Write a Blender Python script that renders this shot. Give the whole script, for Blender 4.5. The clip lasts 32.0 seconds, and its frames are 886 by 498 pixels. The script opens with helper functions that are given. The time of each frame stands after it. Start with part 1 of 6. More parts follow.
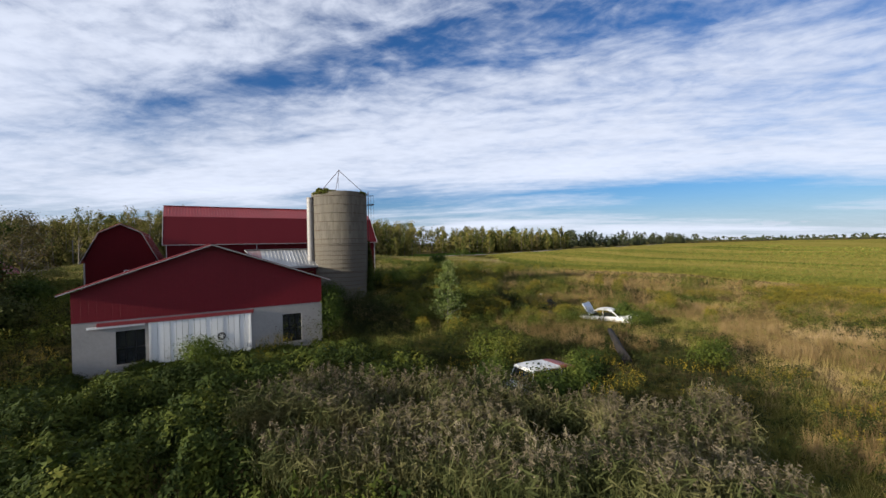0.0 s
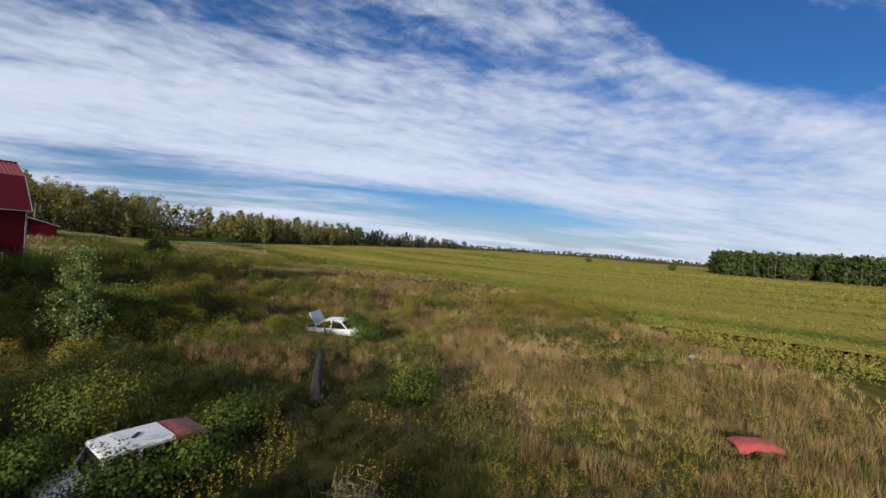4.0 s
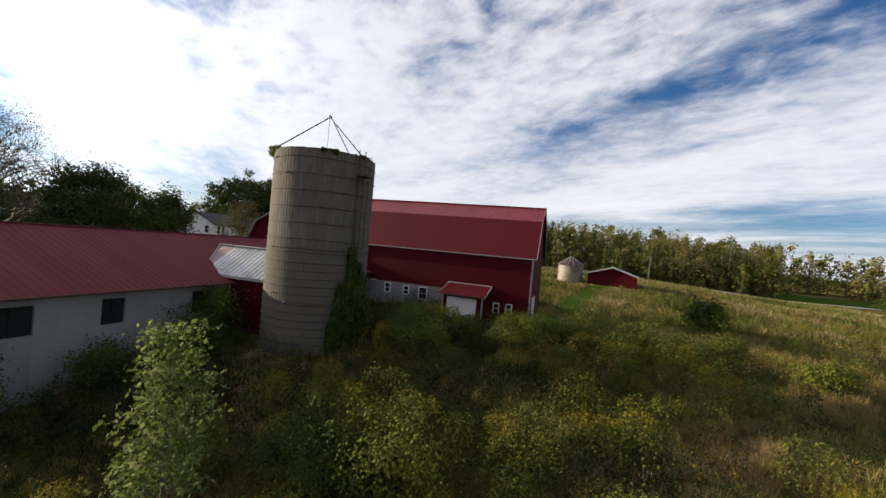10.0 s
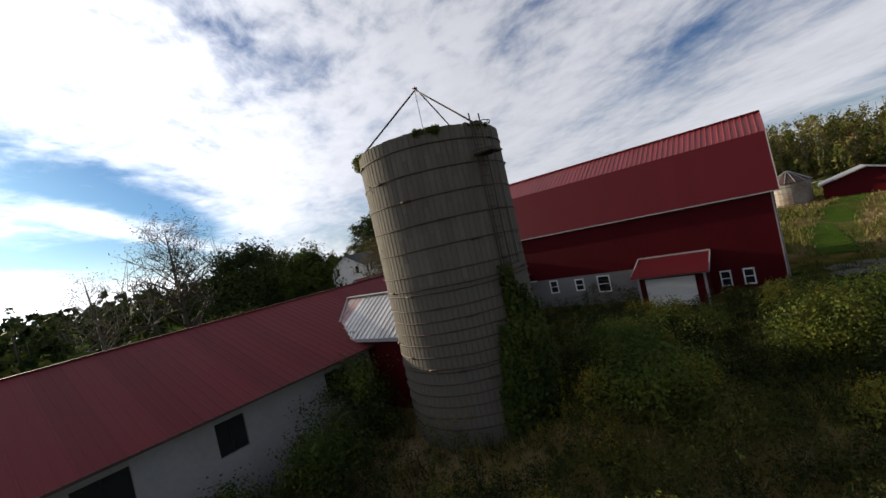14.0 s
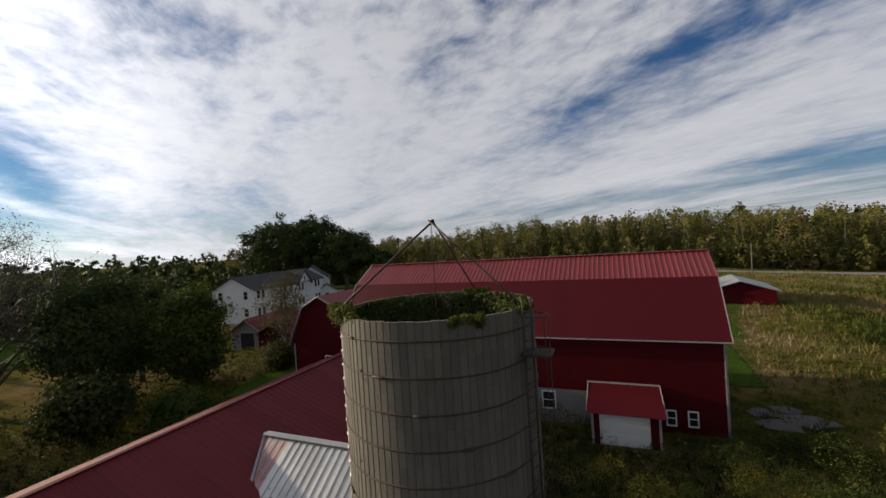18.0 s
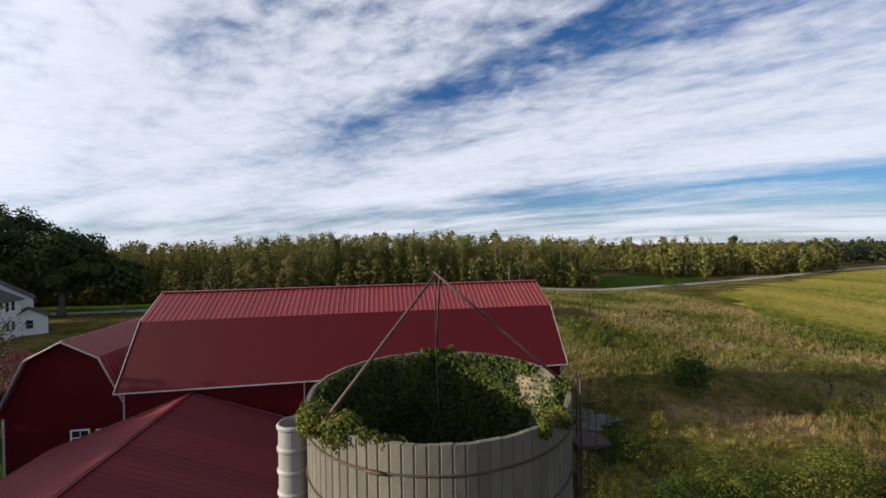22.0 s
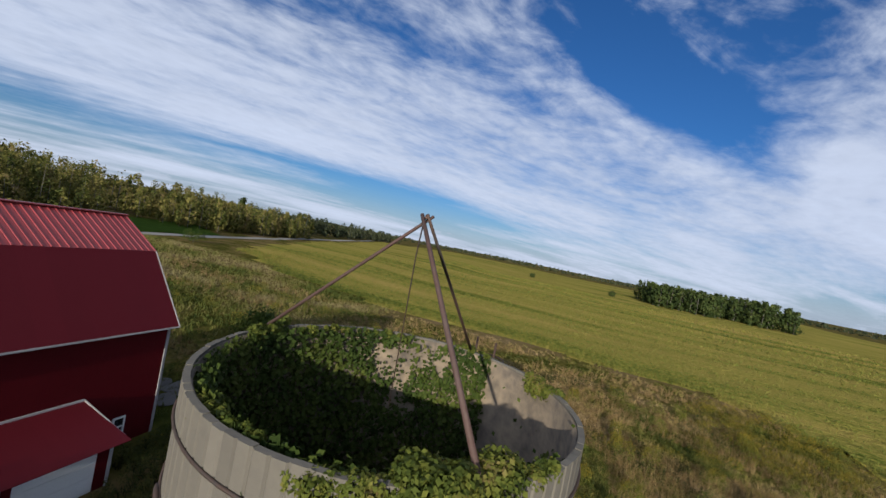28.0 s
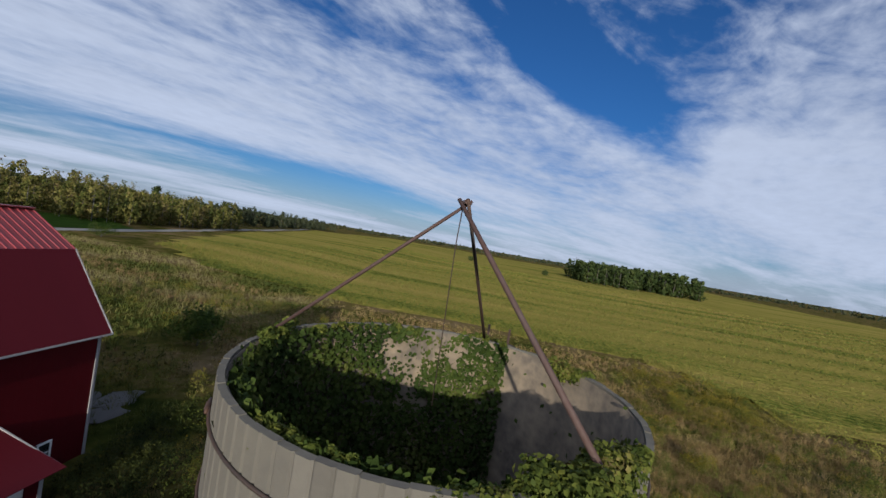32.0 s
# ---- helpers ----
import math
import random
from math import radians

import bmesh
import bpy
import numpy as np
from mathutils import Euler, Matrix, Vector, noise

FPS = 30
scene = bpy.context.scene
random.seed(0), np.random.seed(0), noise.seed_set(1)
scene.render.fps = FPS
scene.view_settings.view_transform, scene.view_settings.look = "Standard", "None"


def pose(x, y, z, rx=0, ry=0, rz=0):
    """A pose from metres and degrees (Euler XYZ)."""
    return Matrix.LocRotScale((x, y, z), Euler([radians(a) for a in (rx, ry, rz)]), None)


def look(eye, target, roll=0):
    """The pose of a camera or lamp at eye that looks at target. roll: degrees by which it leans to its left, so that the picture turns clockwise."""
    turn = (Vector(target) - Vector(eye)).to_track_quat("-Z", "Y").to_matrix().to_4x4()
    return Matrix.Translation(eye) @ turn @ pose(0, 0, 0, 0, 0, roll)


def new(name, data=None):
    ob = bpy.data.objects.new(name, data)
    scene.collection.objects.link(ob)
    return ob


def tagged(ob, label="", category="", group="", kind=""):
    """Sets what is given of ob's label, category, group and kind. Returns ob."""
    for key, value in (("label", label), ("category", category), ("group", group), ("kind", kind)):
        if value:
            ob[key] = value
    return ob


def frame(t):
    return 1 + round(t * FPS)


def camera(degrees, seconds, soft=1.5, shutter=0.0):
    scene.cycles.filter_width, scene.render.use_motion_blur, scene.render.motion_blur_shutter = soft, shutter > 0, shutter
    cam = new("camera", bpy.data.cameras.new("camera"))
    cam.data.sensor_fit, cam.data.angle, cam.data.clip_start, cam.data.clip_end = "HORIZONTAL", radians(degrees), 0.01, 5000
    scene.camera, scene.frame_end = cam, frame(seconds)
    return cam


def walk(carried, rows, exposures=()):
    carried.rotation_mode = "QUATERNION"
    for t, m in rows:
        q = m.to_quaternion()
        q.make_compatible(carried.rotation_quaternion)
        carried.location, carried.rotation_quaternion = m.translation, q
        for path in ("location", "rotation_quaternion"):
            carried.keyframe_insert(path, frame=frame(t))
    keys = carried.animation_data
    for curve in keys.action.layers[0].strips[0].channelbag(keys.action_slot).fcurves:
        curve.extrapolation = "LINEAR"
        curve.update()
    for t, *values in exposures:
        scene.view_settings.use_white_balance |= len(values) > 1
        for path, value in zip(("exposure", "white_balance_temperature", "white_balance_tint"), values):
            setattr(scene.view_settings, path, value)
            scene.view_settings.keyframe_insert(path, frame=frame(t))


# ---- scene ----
cam = camera(95.26, 32.0)
PATH = [
    (0, (-11.89, -37.28, 4.15), (-6.60, -28.79, 4.03), -1.1),
    (0.5, (-11.43, -37.10, 4.14), (-5.42, -29.11, 4.03), 0.5),
    (1, (-10.82, -36.60, 4.15), (-4.24, -29.06, 4.05), 0.3),
    (1.5, (-10.10, -35.88, 4.21), (-2.53, -29.34, 4.13), -1.3),
    (2, (-9.16, -35.15, 4.25), (-0.96, -29.43, 4.18), -1.3),
    (2.5, (-8.01, -34.65, 4.35), (0.62, -29.60, 4.29), -0.4),
    (4.5, (-2.17, -36.08, 4.18), (6.39, -30.91, 4.08), 6.0),
    (5, (-0.29, -35.60, 4.28), (7.84, -29.79, 4.19), 5.1),
    (5.5, (1.80, -34.67, 4.43), (9.87, -28.76, 4.33), 0.9),
    (6, (4.19, -33.28, 4.59), (10.96, -25.93, 4.48), 5.5),
    (6.5, (6.52, -31.74, 4.75), (12.44, -23.68, 4.65), 5.1),
    (7, (8.50, -30.07, 4.95), (13.07, -21.18, 4.82), 5.9),
    (7.5, (10.09, -28.20, 5.27), (12.80, -18.57, 5.11), 7.3),
    (8, (11.11, -26.18, 5.57), (13.19, -16.41, 5.36), 1.8),
    (8.5, (11.86, -24.32, 5.51), (13.26, -14.42, 5.31), -4.2),
    (9, (12.41, -22.30, 5.34), (13.47, -12.36, 5.16), -3.8),
    (9.5, (12.71, -20.11, 5.15), (12.40, -10.12, 5.02), 1.0),
    (10, (12.62, -17.99, 5.07), (9.52, -8.48, 4.99), 5.1),
    (10.5, (12.27, -16.09, 5.06), (8.81, -6.71, 4.99), -5.0),
    (11, (11.66, -14.60, 5.08), (7.33, -5.59, 5.02), -13.9),
    (11.5, (10.98, -13.55, 5.05), (6.33, -4.70, 4.97), -14.3),
    (12, (10.29, -12.85, 4.96), (5.36, -4.15, 4.87), -12.4),
    (12.5, (9.64, -12.42, 4.93), (3.51, -4.52, 4.85), -10.5),
    (13, (9.16, -12.10, 4.97), (3.07, -4.17, 4.91), -13.5),
    (13.5, (8.87, -11.84, 5.18), (2.71, -3.97, 5.03), -13.5),
    (15.5, (8.05, -11.24, 7.65), (2.53, -2.90, 7.65), -7.6),
    (16, (7.60, -11.08, 8.31), (2.30, -2.60, 8.28), -7.7),
    (16.5, (6.97, -10.86, 8.87), (2.04, -2.16, 8.84), -8.5),
    (17, (6.27, -10.54, 9.42), (1.64, -1.68, 9.35), -8.7),
    (17.5, (5.43, -10.10, 9.94), (1.19, -1.05, 9.83), -7.6),
    (18, (4.37, -9.85, 10.59), (0.53, -0.62, 10.48), -3.7),
    (18.5, (3.33, -9.69, 11.17), (0.21, -0.19, 11.12), -5.0),
    (19, (2.44, -9.54, 11.49), (0.44, 0.26, 11.43), -8.5),
    (19.5, (1.78, -9.47, 11.60), (0.79, 0.48, 11.56), -6.1),
    (20, (1.33, -9.42, 11.74), (1.30, 0.58, 11.71), -6.0),
    (20.5, (0.80, -9.27, 11.84), (1.17, 0.73, 11.78), -1.9),
    (21, (0.18, -8.86, 11.82), (0.73, 1.13, 11.79), -0.4),
    (21.5, (-0.47, -8.37, 11.77), (0.34, 1.60, 11.73), -1.0),
    (22, (-1.12, -7.92, 11.75), (0.43, 1.96, 11.69), -1.0),
    (22.5, (-1.77, -7.52, 11.72), (0.46, 2.23, 11.66), 0.8),
    (23, (-2.38, -7.03, 11.65), (0.56, 2.53, 11.60), 4.1),
    (23.5, (-3.02, -6.43, 11.53), (1.34, 2.57, 11.50), 1.9),
    (24, (-3.51, -5.90, 11.43), (1.89, 2.52, 11.42), 2.4),
    (24.5, (-3.92, -5.38, 11.36), (2.20, 2.53, 11.32), 4.7),
    (25, (-4.23, -4.84, 11.25), (2.47, 2.58, 11.21), 4.8),
    (25.5, (-4.53, -4.27, 11.16), (2.94, 2.38, 11.09), 5.1),
    (26, (-4.76, -3.71, 11.11), (3.43, 2.02, 11.03), 5.2),
    (26.5, (-4.95, -3.15, 11.01), (3.71, 1.85, 10.95), 8.3),
    (28.5, (-5.23, -1.54, 10.91), (4.51, 0.71, 10.73), 11.6),
    (29, (-5.22, -1.22, 10.88), (4.64, 0.49, 10.67), 12.0),
    (29.5, (-5.20, -0.89, 10.82), (4.72, 0.32, 10.61), 10.5),
    (30, (-5.15, -0.59, 10.81), (4.79, 0.55, 10.59), 9.1),
    (30.5, (-5.17, -0.33, 10.80), (4.77, 0.73, 10.60), 3.2),
    (31, (-5.23, -0.30, 10.79), (4.71, 0.80, 10.60), 7.3),
    (31.5, (-5.25, -0.39, 10.75), (4.67, 0.85, 10.57), 8.5),
    (32, (-5.14, -0.49, 10.70), (4.77, 0.82, 10.51), 9.4),
]

# seconds, stops, white balance
EXPOSURES = [(0, 0.80, 5800, 10), (2.5, 0.74, 5750, 10), (5, 0.52, 5650, 10), (8, 0.74, 5950, 10), (11, 0.88, 6450, 10), (13, 0.62, 6300, 10), (16, 0.34, 6350, 10), (18, 0.25, 6400, 10), (20, 0.56, 6200, 10), (22, 0.74, 6000, 10), (25, 0.90, 5850, 10), (28, 0.44, 5500, 10), (29.5, 0.28, 5400, 10), (32, 0.24, 5350, 10)]
walk(cam, [(t, look(eye, target, roll)) for t, eye, target, roll in PATH], EXPOSURES)

# ---- light ----
SUN_DIR = Vector((-0.965, -0.06, 0.235)).normalized()
world = bpy.data.worlds.new("sky")
scene.world = world
world.use_nodes = True


def build_sky():
    nt = world.node_tree
    N, L = nt.nodes, nt.links
    N.clear()
    out, bg = N.new("ShaderNodeOutputWorld"), N.new("ShaderNodeBackground")
    L.new(bg.outputs[0], out.inputs[0])
    sky = N.new("ShaderNodeTexSky")
    sky.sky_type = "NISHITA"
    sky.sun_disc = False
    sky.sun_elevation = math.asin(SUN_DIR.z)
    sky.sun_rotation = math.atan2(SUN_DIR.x, SUN_DIR.y)
    sky.air_density, sky.dust_density, sky.ozone_density = 1.0, 0.6, 2.0
    bg.inputs[1].default_value = 0.052
    coord = N.new("ShaderNodeTexCoord")
    sep = N.new("ShaderNodeSeparateXYZ")
    L.new(coord.outputs["Generated"], sep.inputs[0])

    def math_node(op, a, b=None, clamp=False):
        n = N.new("ShaderNodeMath")
        n.operation, n.use_clamp = op, clamp
        for k, v in enumerate((a, b)):
            if v is None:
                continue
            if hasattr(v, "links"):
                L.new(v, n.inputs[k])
            else:
                n.inputs[k].default_value = v
        return n.outputs[0]

    # the cloud deck: the direction met with a high plane
    z = math_node("ADD", math_node("MAXIMUM", sep.outputs[2], 0.0), 0.09)
    u, v = math_node("DIVIDE", sep.outputs[0], z), math_node("DIVIDE", sep.outputs[1], z)
    comb = N.new("ShaderNodeCombineXYZ")
    L.new(u, comb.inputs[0]), L.new(v, comb.inputs[1])

    def layer(rot, scale, detail, rough, loc=(0, 0, 0), distort=0.0):
        mp = N.new("ShaderNodeMapping")
        mp.vector_type = "TEXTURE"
        mp.inputs["Rotation"].default_value[2] = radians(rot)
        mp.inputs["Scale"].default_value = scale
        mp.inputs["Location"].default_value = loc
        L.new(comb.outputs[0], mp.inputs[0])
        tx = N.new("ShaderNodeTexNoise")
        tx.inputs["Scale"].default_value, tx.inputs["Detail"].default_value = 1.0, detail
        tx.inputs["Roughness"].default_value, tx.inputs["Distortion"].default_value = rough, distort
        L.new(mp.outputs[0], tx.inputs[0])
        return tx.outputs[0]

    # streaks run along SKY_ROT; scale is metres of the deck along and across them
    streak = layer(SKY_ROT, (2.7, 0.95, 1), 7, 0.58, (3.1, 1.7, 0), 0.5)
    sheet = layer(SKY_ROT + 8, (5.0, 2.2, 1), 4, 0.5, (0.4, 5.2, 2.0), 0.4)
    fine = layer(SKY_ROT - 14, (0.42, 0.27, 1), 7, 0.64, (7, 2, 0), 0.5)
    s = math_node("ADD", math_node("MULTIPLY", streak, 0.50), math_node("MULTIPLY", sheet, 0.55))
    s = math_node("ADD", s, math_node("MULTIPLY", math_node("SUBTRACT", fine, 0.5), math_node("MULTIPLY", z, 0.9, True)))
    puff = layer(SKY_ROT + 20, (0.15, 0.11, 1), 5, 0.55, (2, 9, 0), 0.3)
    s = math_node("ADD", s, math_node("MULTIPLY", math_node("SUBTRACT", puff, 0.5), math_node("MULTIPLY", math_node("MULTIPLY", z, z), 1.1, True)))
    s = math_node("ADD", s, 0.105)
    # clear lanes between the cloud bands, by their distance across the streaks
    across = math_node("ADD", math_node("MULTIPLY", u, -math.sin(radians(SKY_ROT))), math_node("MULTIPLY", v, math.cos(radians(SKY_ROT))))
    across = math_node("ADD", across, math_node("MULTIPLY", math_node("SUBTRACT", sheet, 0.5), 1.6))
    along = math_node("ADD", math_node("MULTIPLY", u, math.cos(radians(SKY_ROT))), math_node("MULTIPLY", v, math.sin(radians(SKY_ROT))))
    for place, wide, place2, wide2, much in LANES:
        g = math_node("DIVIDE", math_node("SUBTRACT", across, place), wide)
        h = math_node("DIVIDE", math_node("SUBTRACT", along, place2), wide2)
        g = math_node("ADD", math_node("MULTIPLY", g, g), math_node("MULTIPLY", h, h))
        g = math_node("POWER", 2.718, math_node("MULTIPLY", g, -1.0))
        s = math_node("SUBTRACT", s, math_node("MULTIPLY", g, much))
    dot = N.new("ShaderNodeVectorMath")
    dot.operation = "DOT_PRODUCT"
    L.new(coord.outputs["Generated"], dot.inputs[0])
    dot.inputs[1].default_value = SUN_DIR
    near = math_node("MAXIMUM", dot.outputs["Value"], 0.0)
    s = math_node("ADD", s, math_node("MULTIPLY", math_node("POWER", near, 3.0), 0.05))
    ramp = N.new("ShaderNodeMapRange")
    ramp.interpolation_type = "SMOOTHSTEP"
    ramp.inputs[1].default_value, ramp.inputs[2].default_value = 0.38, 0.72
    L.new(s, ramp.inputs[0])
    amount = math_node("MULTIPLY", ramp.outputs[0], 0.95)
    # small heaped clouds low over the horizon
    mp = N.new("ShaderNodeMapping")
    mp.inputs["Scale"].default_value = (1.0, 1.0, 3.5)
    L.new(coord.outputs["Generated"], mp.inputs[0])
    tx = N.new("ShaderNodeTexNoise")
    tx.inputs["Scale"].default_value, tx.inputs["Detail"].default_value, tx.inputs["Roughness"].default_value = 7.0, 6, 0.6
    L.new(mp.outputs[0], tx.inputs[0])
    band = math_node("DIVIDE", math_node("SUBTRACT", sep.outputs[2], 0.022), 0.022)
    band = math_node("POWER", 2.718, math_node("MULTIPLY", math_node("MULTIPLY", band, band), -1.0))
    heap = math_node("MULTIPLY", math_node("SUBTRACT", tx.outputs[0], 0.52), 9.0, True)
    amount = math_node("MAXIMUM", amount, math_node("MULTIPLY", math_node("MULTIPLY", heap, band), 0.85))
    # thin white haze that gathers over the horizon
    low = math_node("DIVIDE", math_node("MAXIMUM", sep.outputs[2], 0.0), 0.075)
    low = math_node("POWER", 2.718, math_node("MULTIPLY", math_node("MULTIPLY", low, low), -1.0))
    amount = math_node("MAXIMUM", amount, math_node("MULTIPLY", low, 0.62))
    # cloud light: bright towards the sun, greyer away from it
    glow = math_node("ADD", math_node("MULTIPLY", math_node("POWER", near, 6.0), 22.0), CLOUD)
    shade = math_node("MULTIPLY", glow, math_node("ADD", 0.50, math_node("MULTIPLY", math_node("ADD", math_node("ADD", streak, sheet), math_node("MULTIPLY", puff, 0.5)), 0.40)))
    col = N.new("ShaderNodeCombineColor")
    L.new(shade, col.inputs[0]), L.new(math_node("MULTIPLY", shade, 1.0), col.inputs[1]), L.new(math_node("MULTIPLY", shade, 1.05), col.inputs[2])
    mix = N.new("ShaderNodeMix")
    mix.data_type = "RGBA"
    L.new(amount, mix.inputs[0])
    tint = N.new("ShaderNodeMix")
    tint.data_type, tint.blend_type = "RGBA", "MULTIPLY"
    tint.inputs[0].default_value = 1.0
    L.new(sky.outputs[0], tint.inputs[6])
    tint.inputs[7].default_value = SKY_TINT
    L.new(tint.outputs[2], mix.inputs[6]), L.new(col.outputs[0], mix.inputs[7])
    L.new(mix.outputs[2], bg.inputs[0])


SKY_ROT, CLOUD, SKY_TINT = 136.0, 8.8, (0.46, 0.80, 1.22, 1)
# clear gaps: place and width across the streaks, place and width along them, depth
LANES = [(-0.98, 0.36, -1.5, 0.85, 0.46), (1.5, 0.30, 2.8, 1.7, 0.32), (2.6, 0.7, 4.8, 2.4, 0.34), (-5.0, 1.1, 0.0, 4.5, 0.12), (-1.75, 0.20, 0.6, 2.2, 0.14), (-0.1, 0.18, 2.5, 0.6, 0.13)]
build_sky()
sun = new("sun", bpy.data.lights.new("sun", "SUN"))
sun.data.energy, sun.data.angle, sun.data.color = 5.0, radians(0.6), (1.0, 0.84, 0.60)
sun.matrix_world = look(SUN_DIR * 50, (0, 0, 0))


# ---- materials ----
def material(name, colour, rough=0.7, metal=0.0, vary=0.25, grain=8.0, bump=0.15, big=0.6, second=None, wave=None, spec=0.4):
    """A surface whose colour drifts at two scales, with fine relief; wave: (axis, per metre, depth) adds ribs."""
    m = bpy.data.materials.new(name)
    m.use_nodes = True
    N, L = m.node_tree.nodes, m.node_tree.links
    b = N["Principled BSDF"]
    geo = N.new("ShaderNodeNewGeometry")
    info = N.new("ShaderNodeObjectInfo")
    fine, large = N.new("ShaderNodeTexNoise"), N.new("ShaderNodeTexNoise")
    for tx, sc, de in ((fine, grain, 6), (large, big, 4)):
        tx.inputs["Scale"].default_value, tx.inputs["Detail"].default_value = sc, de
        L.new(geo.outputs["Position"], tx.inputs["Vector"])
    c = Vector(colour)
    d = Vector(second) if second else c * 0.55
    mix = N.new("ShaderNodeMix")
    mix.data_type = "RGBA"
    mix.inputs[6].default_value, mix.inputs[7].default_value = (*c, 1), (*d, 1)
    add = N.new("ShaderNodeMath")
    add.operation = "MULTIPLY_ADD"
    L.new(fine.outputs[0], add.inputs[0])
    add.inputs[1].default_value = 0.7
    L.new(large.outputs[0], add.inputs[2])
    rg = N.new("ShaderNodeMapRange")
    rg.inputs[1].default_value, rg.inputs[2].default_value = 0.6, 1.15
    rg.inputs[3].default_value, rg.inputs[4].default_value = 0.0, vary * 2
    L.new(add.outputs[0], rg.inputs[0])
    L.new(rg.outputs[0], mix.inputs[0])
    hsv = N.new("ShaderNodeHueSaturation")
    rnd = N.new("ShaderNodeMapRange")
    rnd.inputs[3].default_value, rnd.inputs[4].default_value = 1 - vary * 0.35, 1 + vary * 0.35
    L.new(info.outputs["Random"], rnd.inputs[0])
    L.new(rnd.outputs[0], hsv.inputs["Value"])
    L.new(mix.outputs[2], hsv.inputs["Color"])
    L.new(hsv.outputs[0], b.inputs["Base Color"])
    b.inputs["Roughness"].default_value, b.inputs["Metallic"].default_value = rough, metal
    b.inputs["Specular IOR Level"].default_value = spec
    bp = N.new("ShaderNodeBump")
    bp.inputs["Strength"].default_value, bp.inputs["Distance"].default_value = bump, 0.02
    L.new(fine.outputs[0], bp.inputs["Height"])
    L.new(bp.outputs[0], b.inputs["Normal"])
    if wave:
        axis, per, depth = wave
        sp = N.new("ShaderNodeSeparateXYZ")
        L.new(geo.outputs["Position"], sp.inputs[0])
        ml = N.new("ShaderNodeMath")
        ml.operation = "MULTIPLY"
        ml.inputs[1].default_value = per
        L.new(sp.outputs["XYZ".index(axis)], ml.inputs[0])
        fr = N.new("ShaderNodeMath")
        fr.operation = "PINGPONG"
        fr.inputs[1].default_value = 0.5
        L.new(ml.outputs[0], fr.inputs[0])
        st = N.new("ShaderNodeMath")
        st.operation = "GREATER_THAN"
        st.inputs[1].default_value = 0.42
        L.new(fr.outputs[0], st.inputs[0])
        b2 = N.new("ShaderNodeBump")
        b2.inputs["Strength"].default_value, b2.inputs["Distance"].default_value = depth, 0.03
        b2.invert = True
        L.new(st.outputs[0], b2.inputs["Height"])
        L.new(bp.outputs[0], b2.inputs["Normal"])
        L.new(b2.outputs[0], b.inputs["Normal"])
    return m


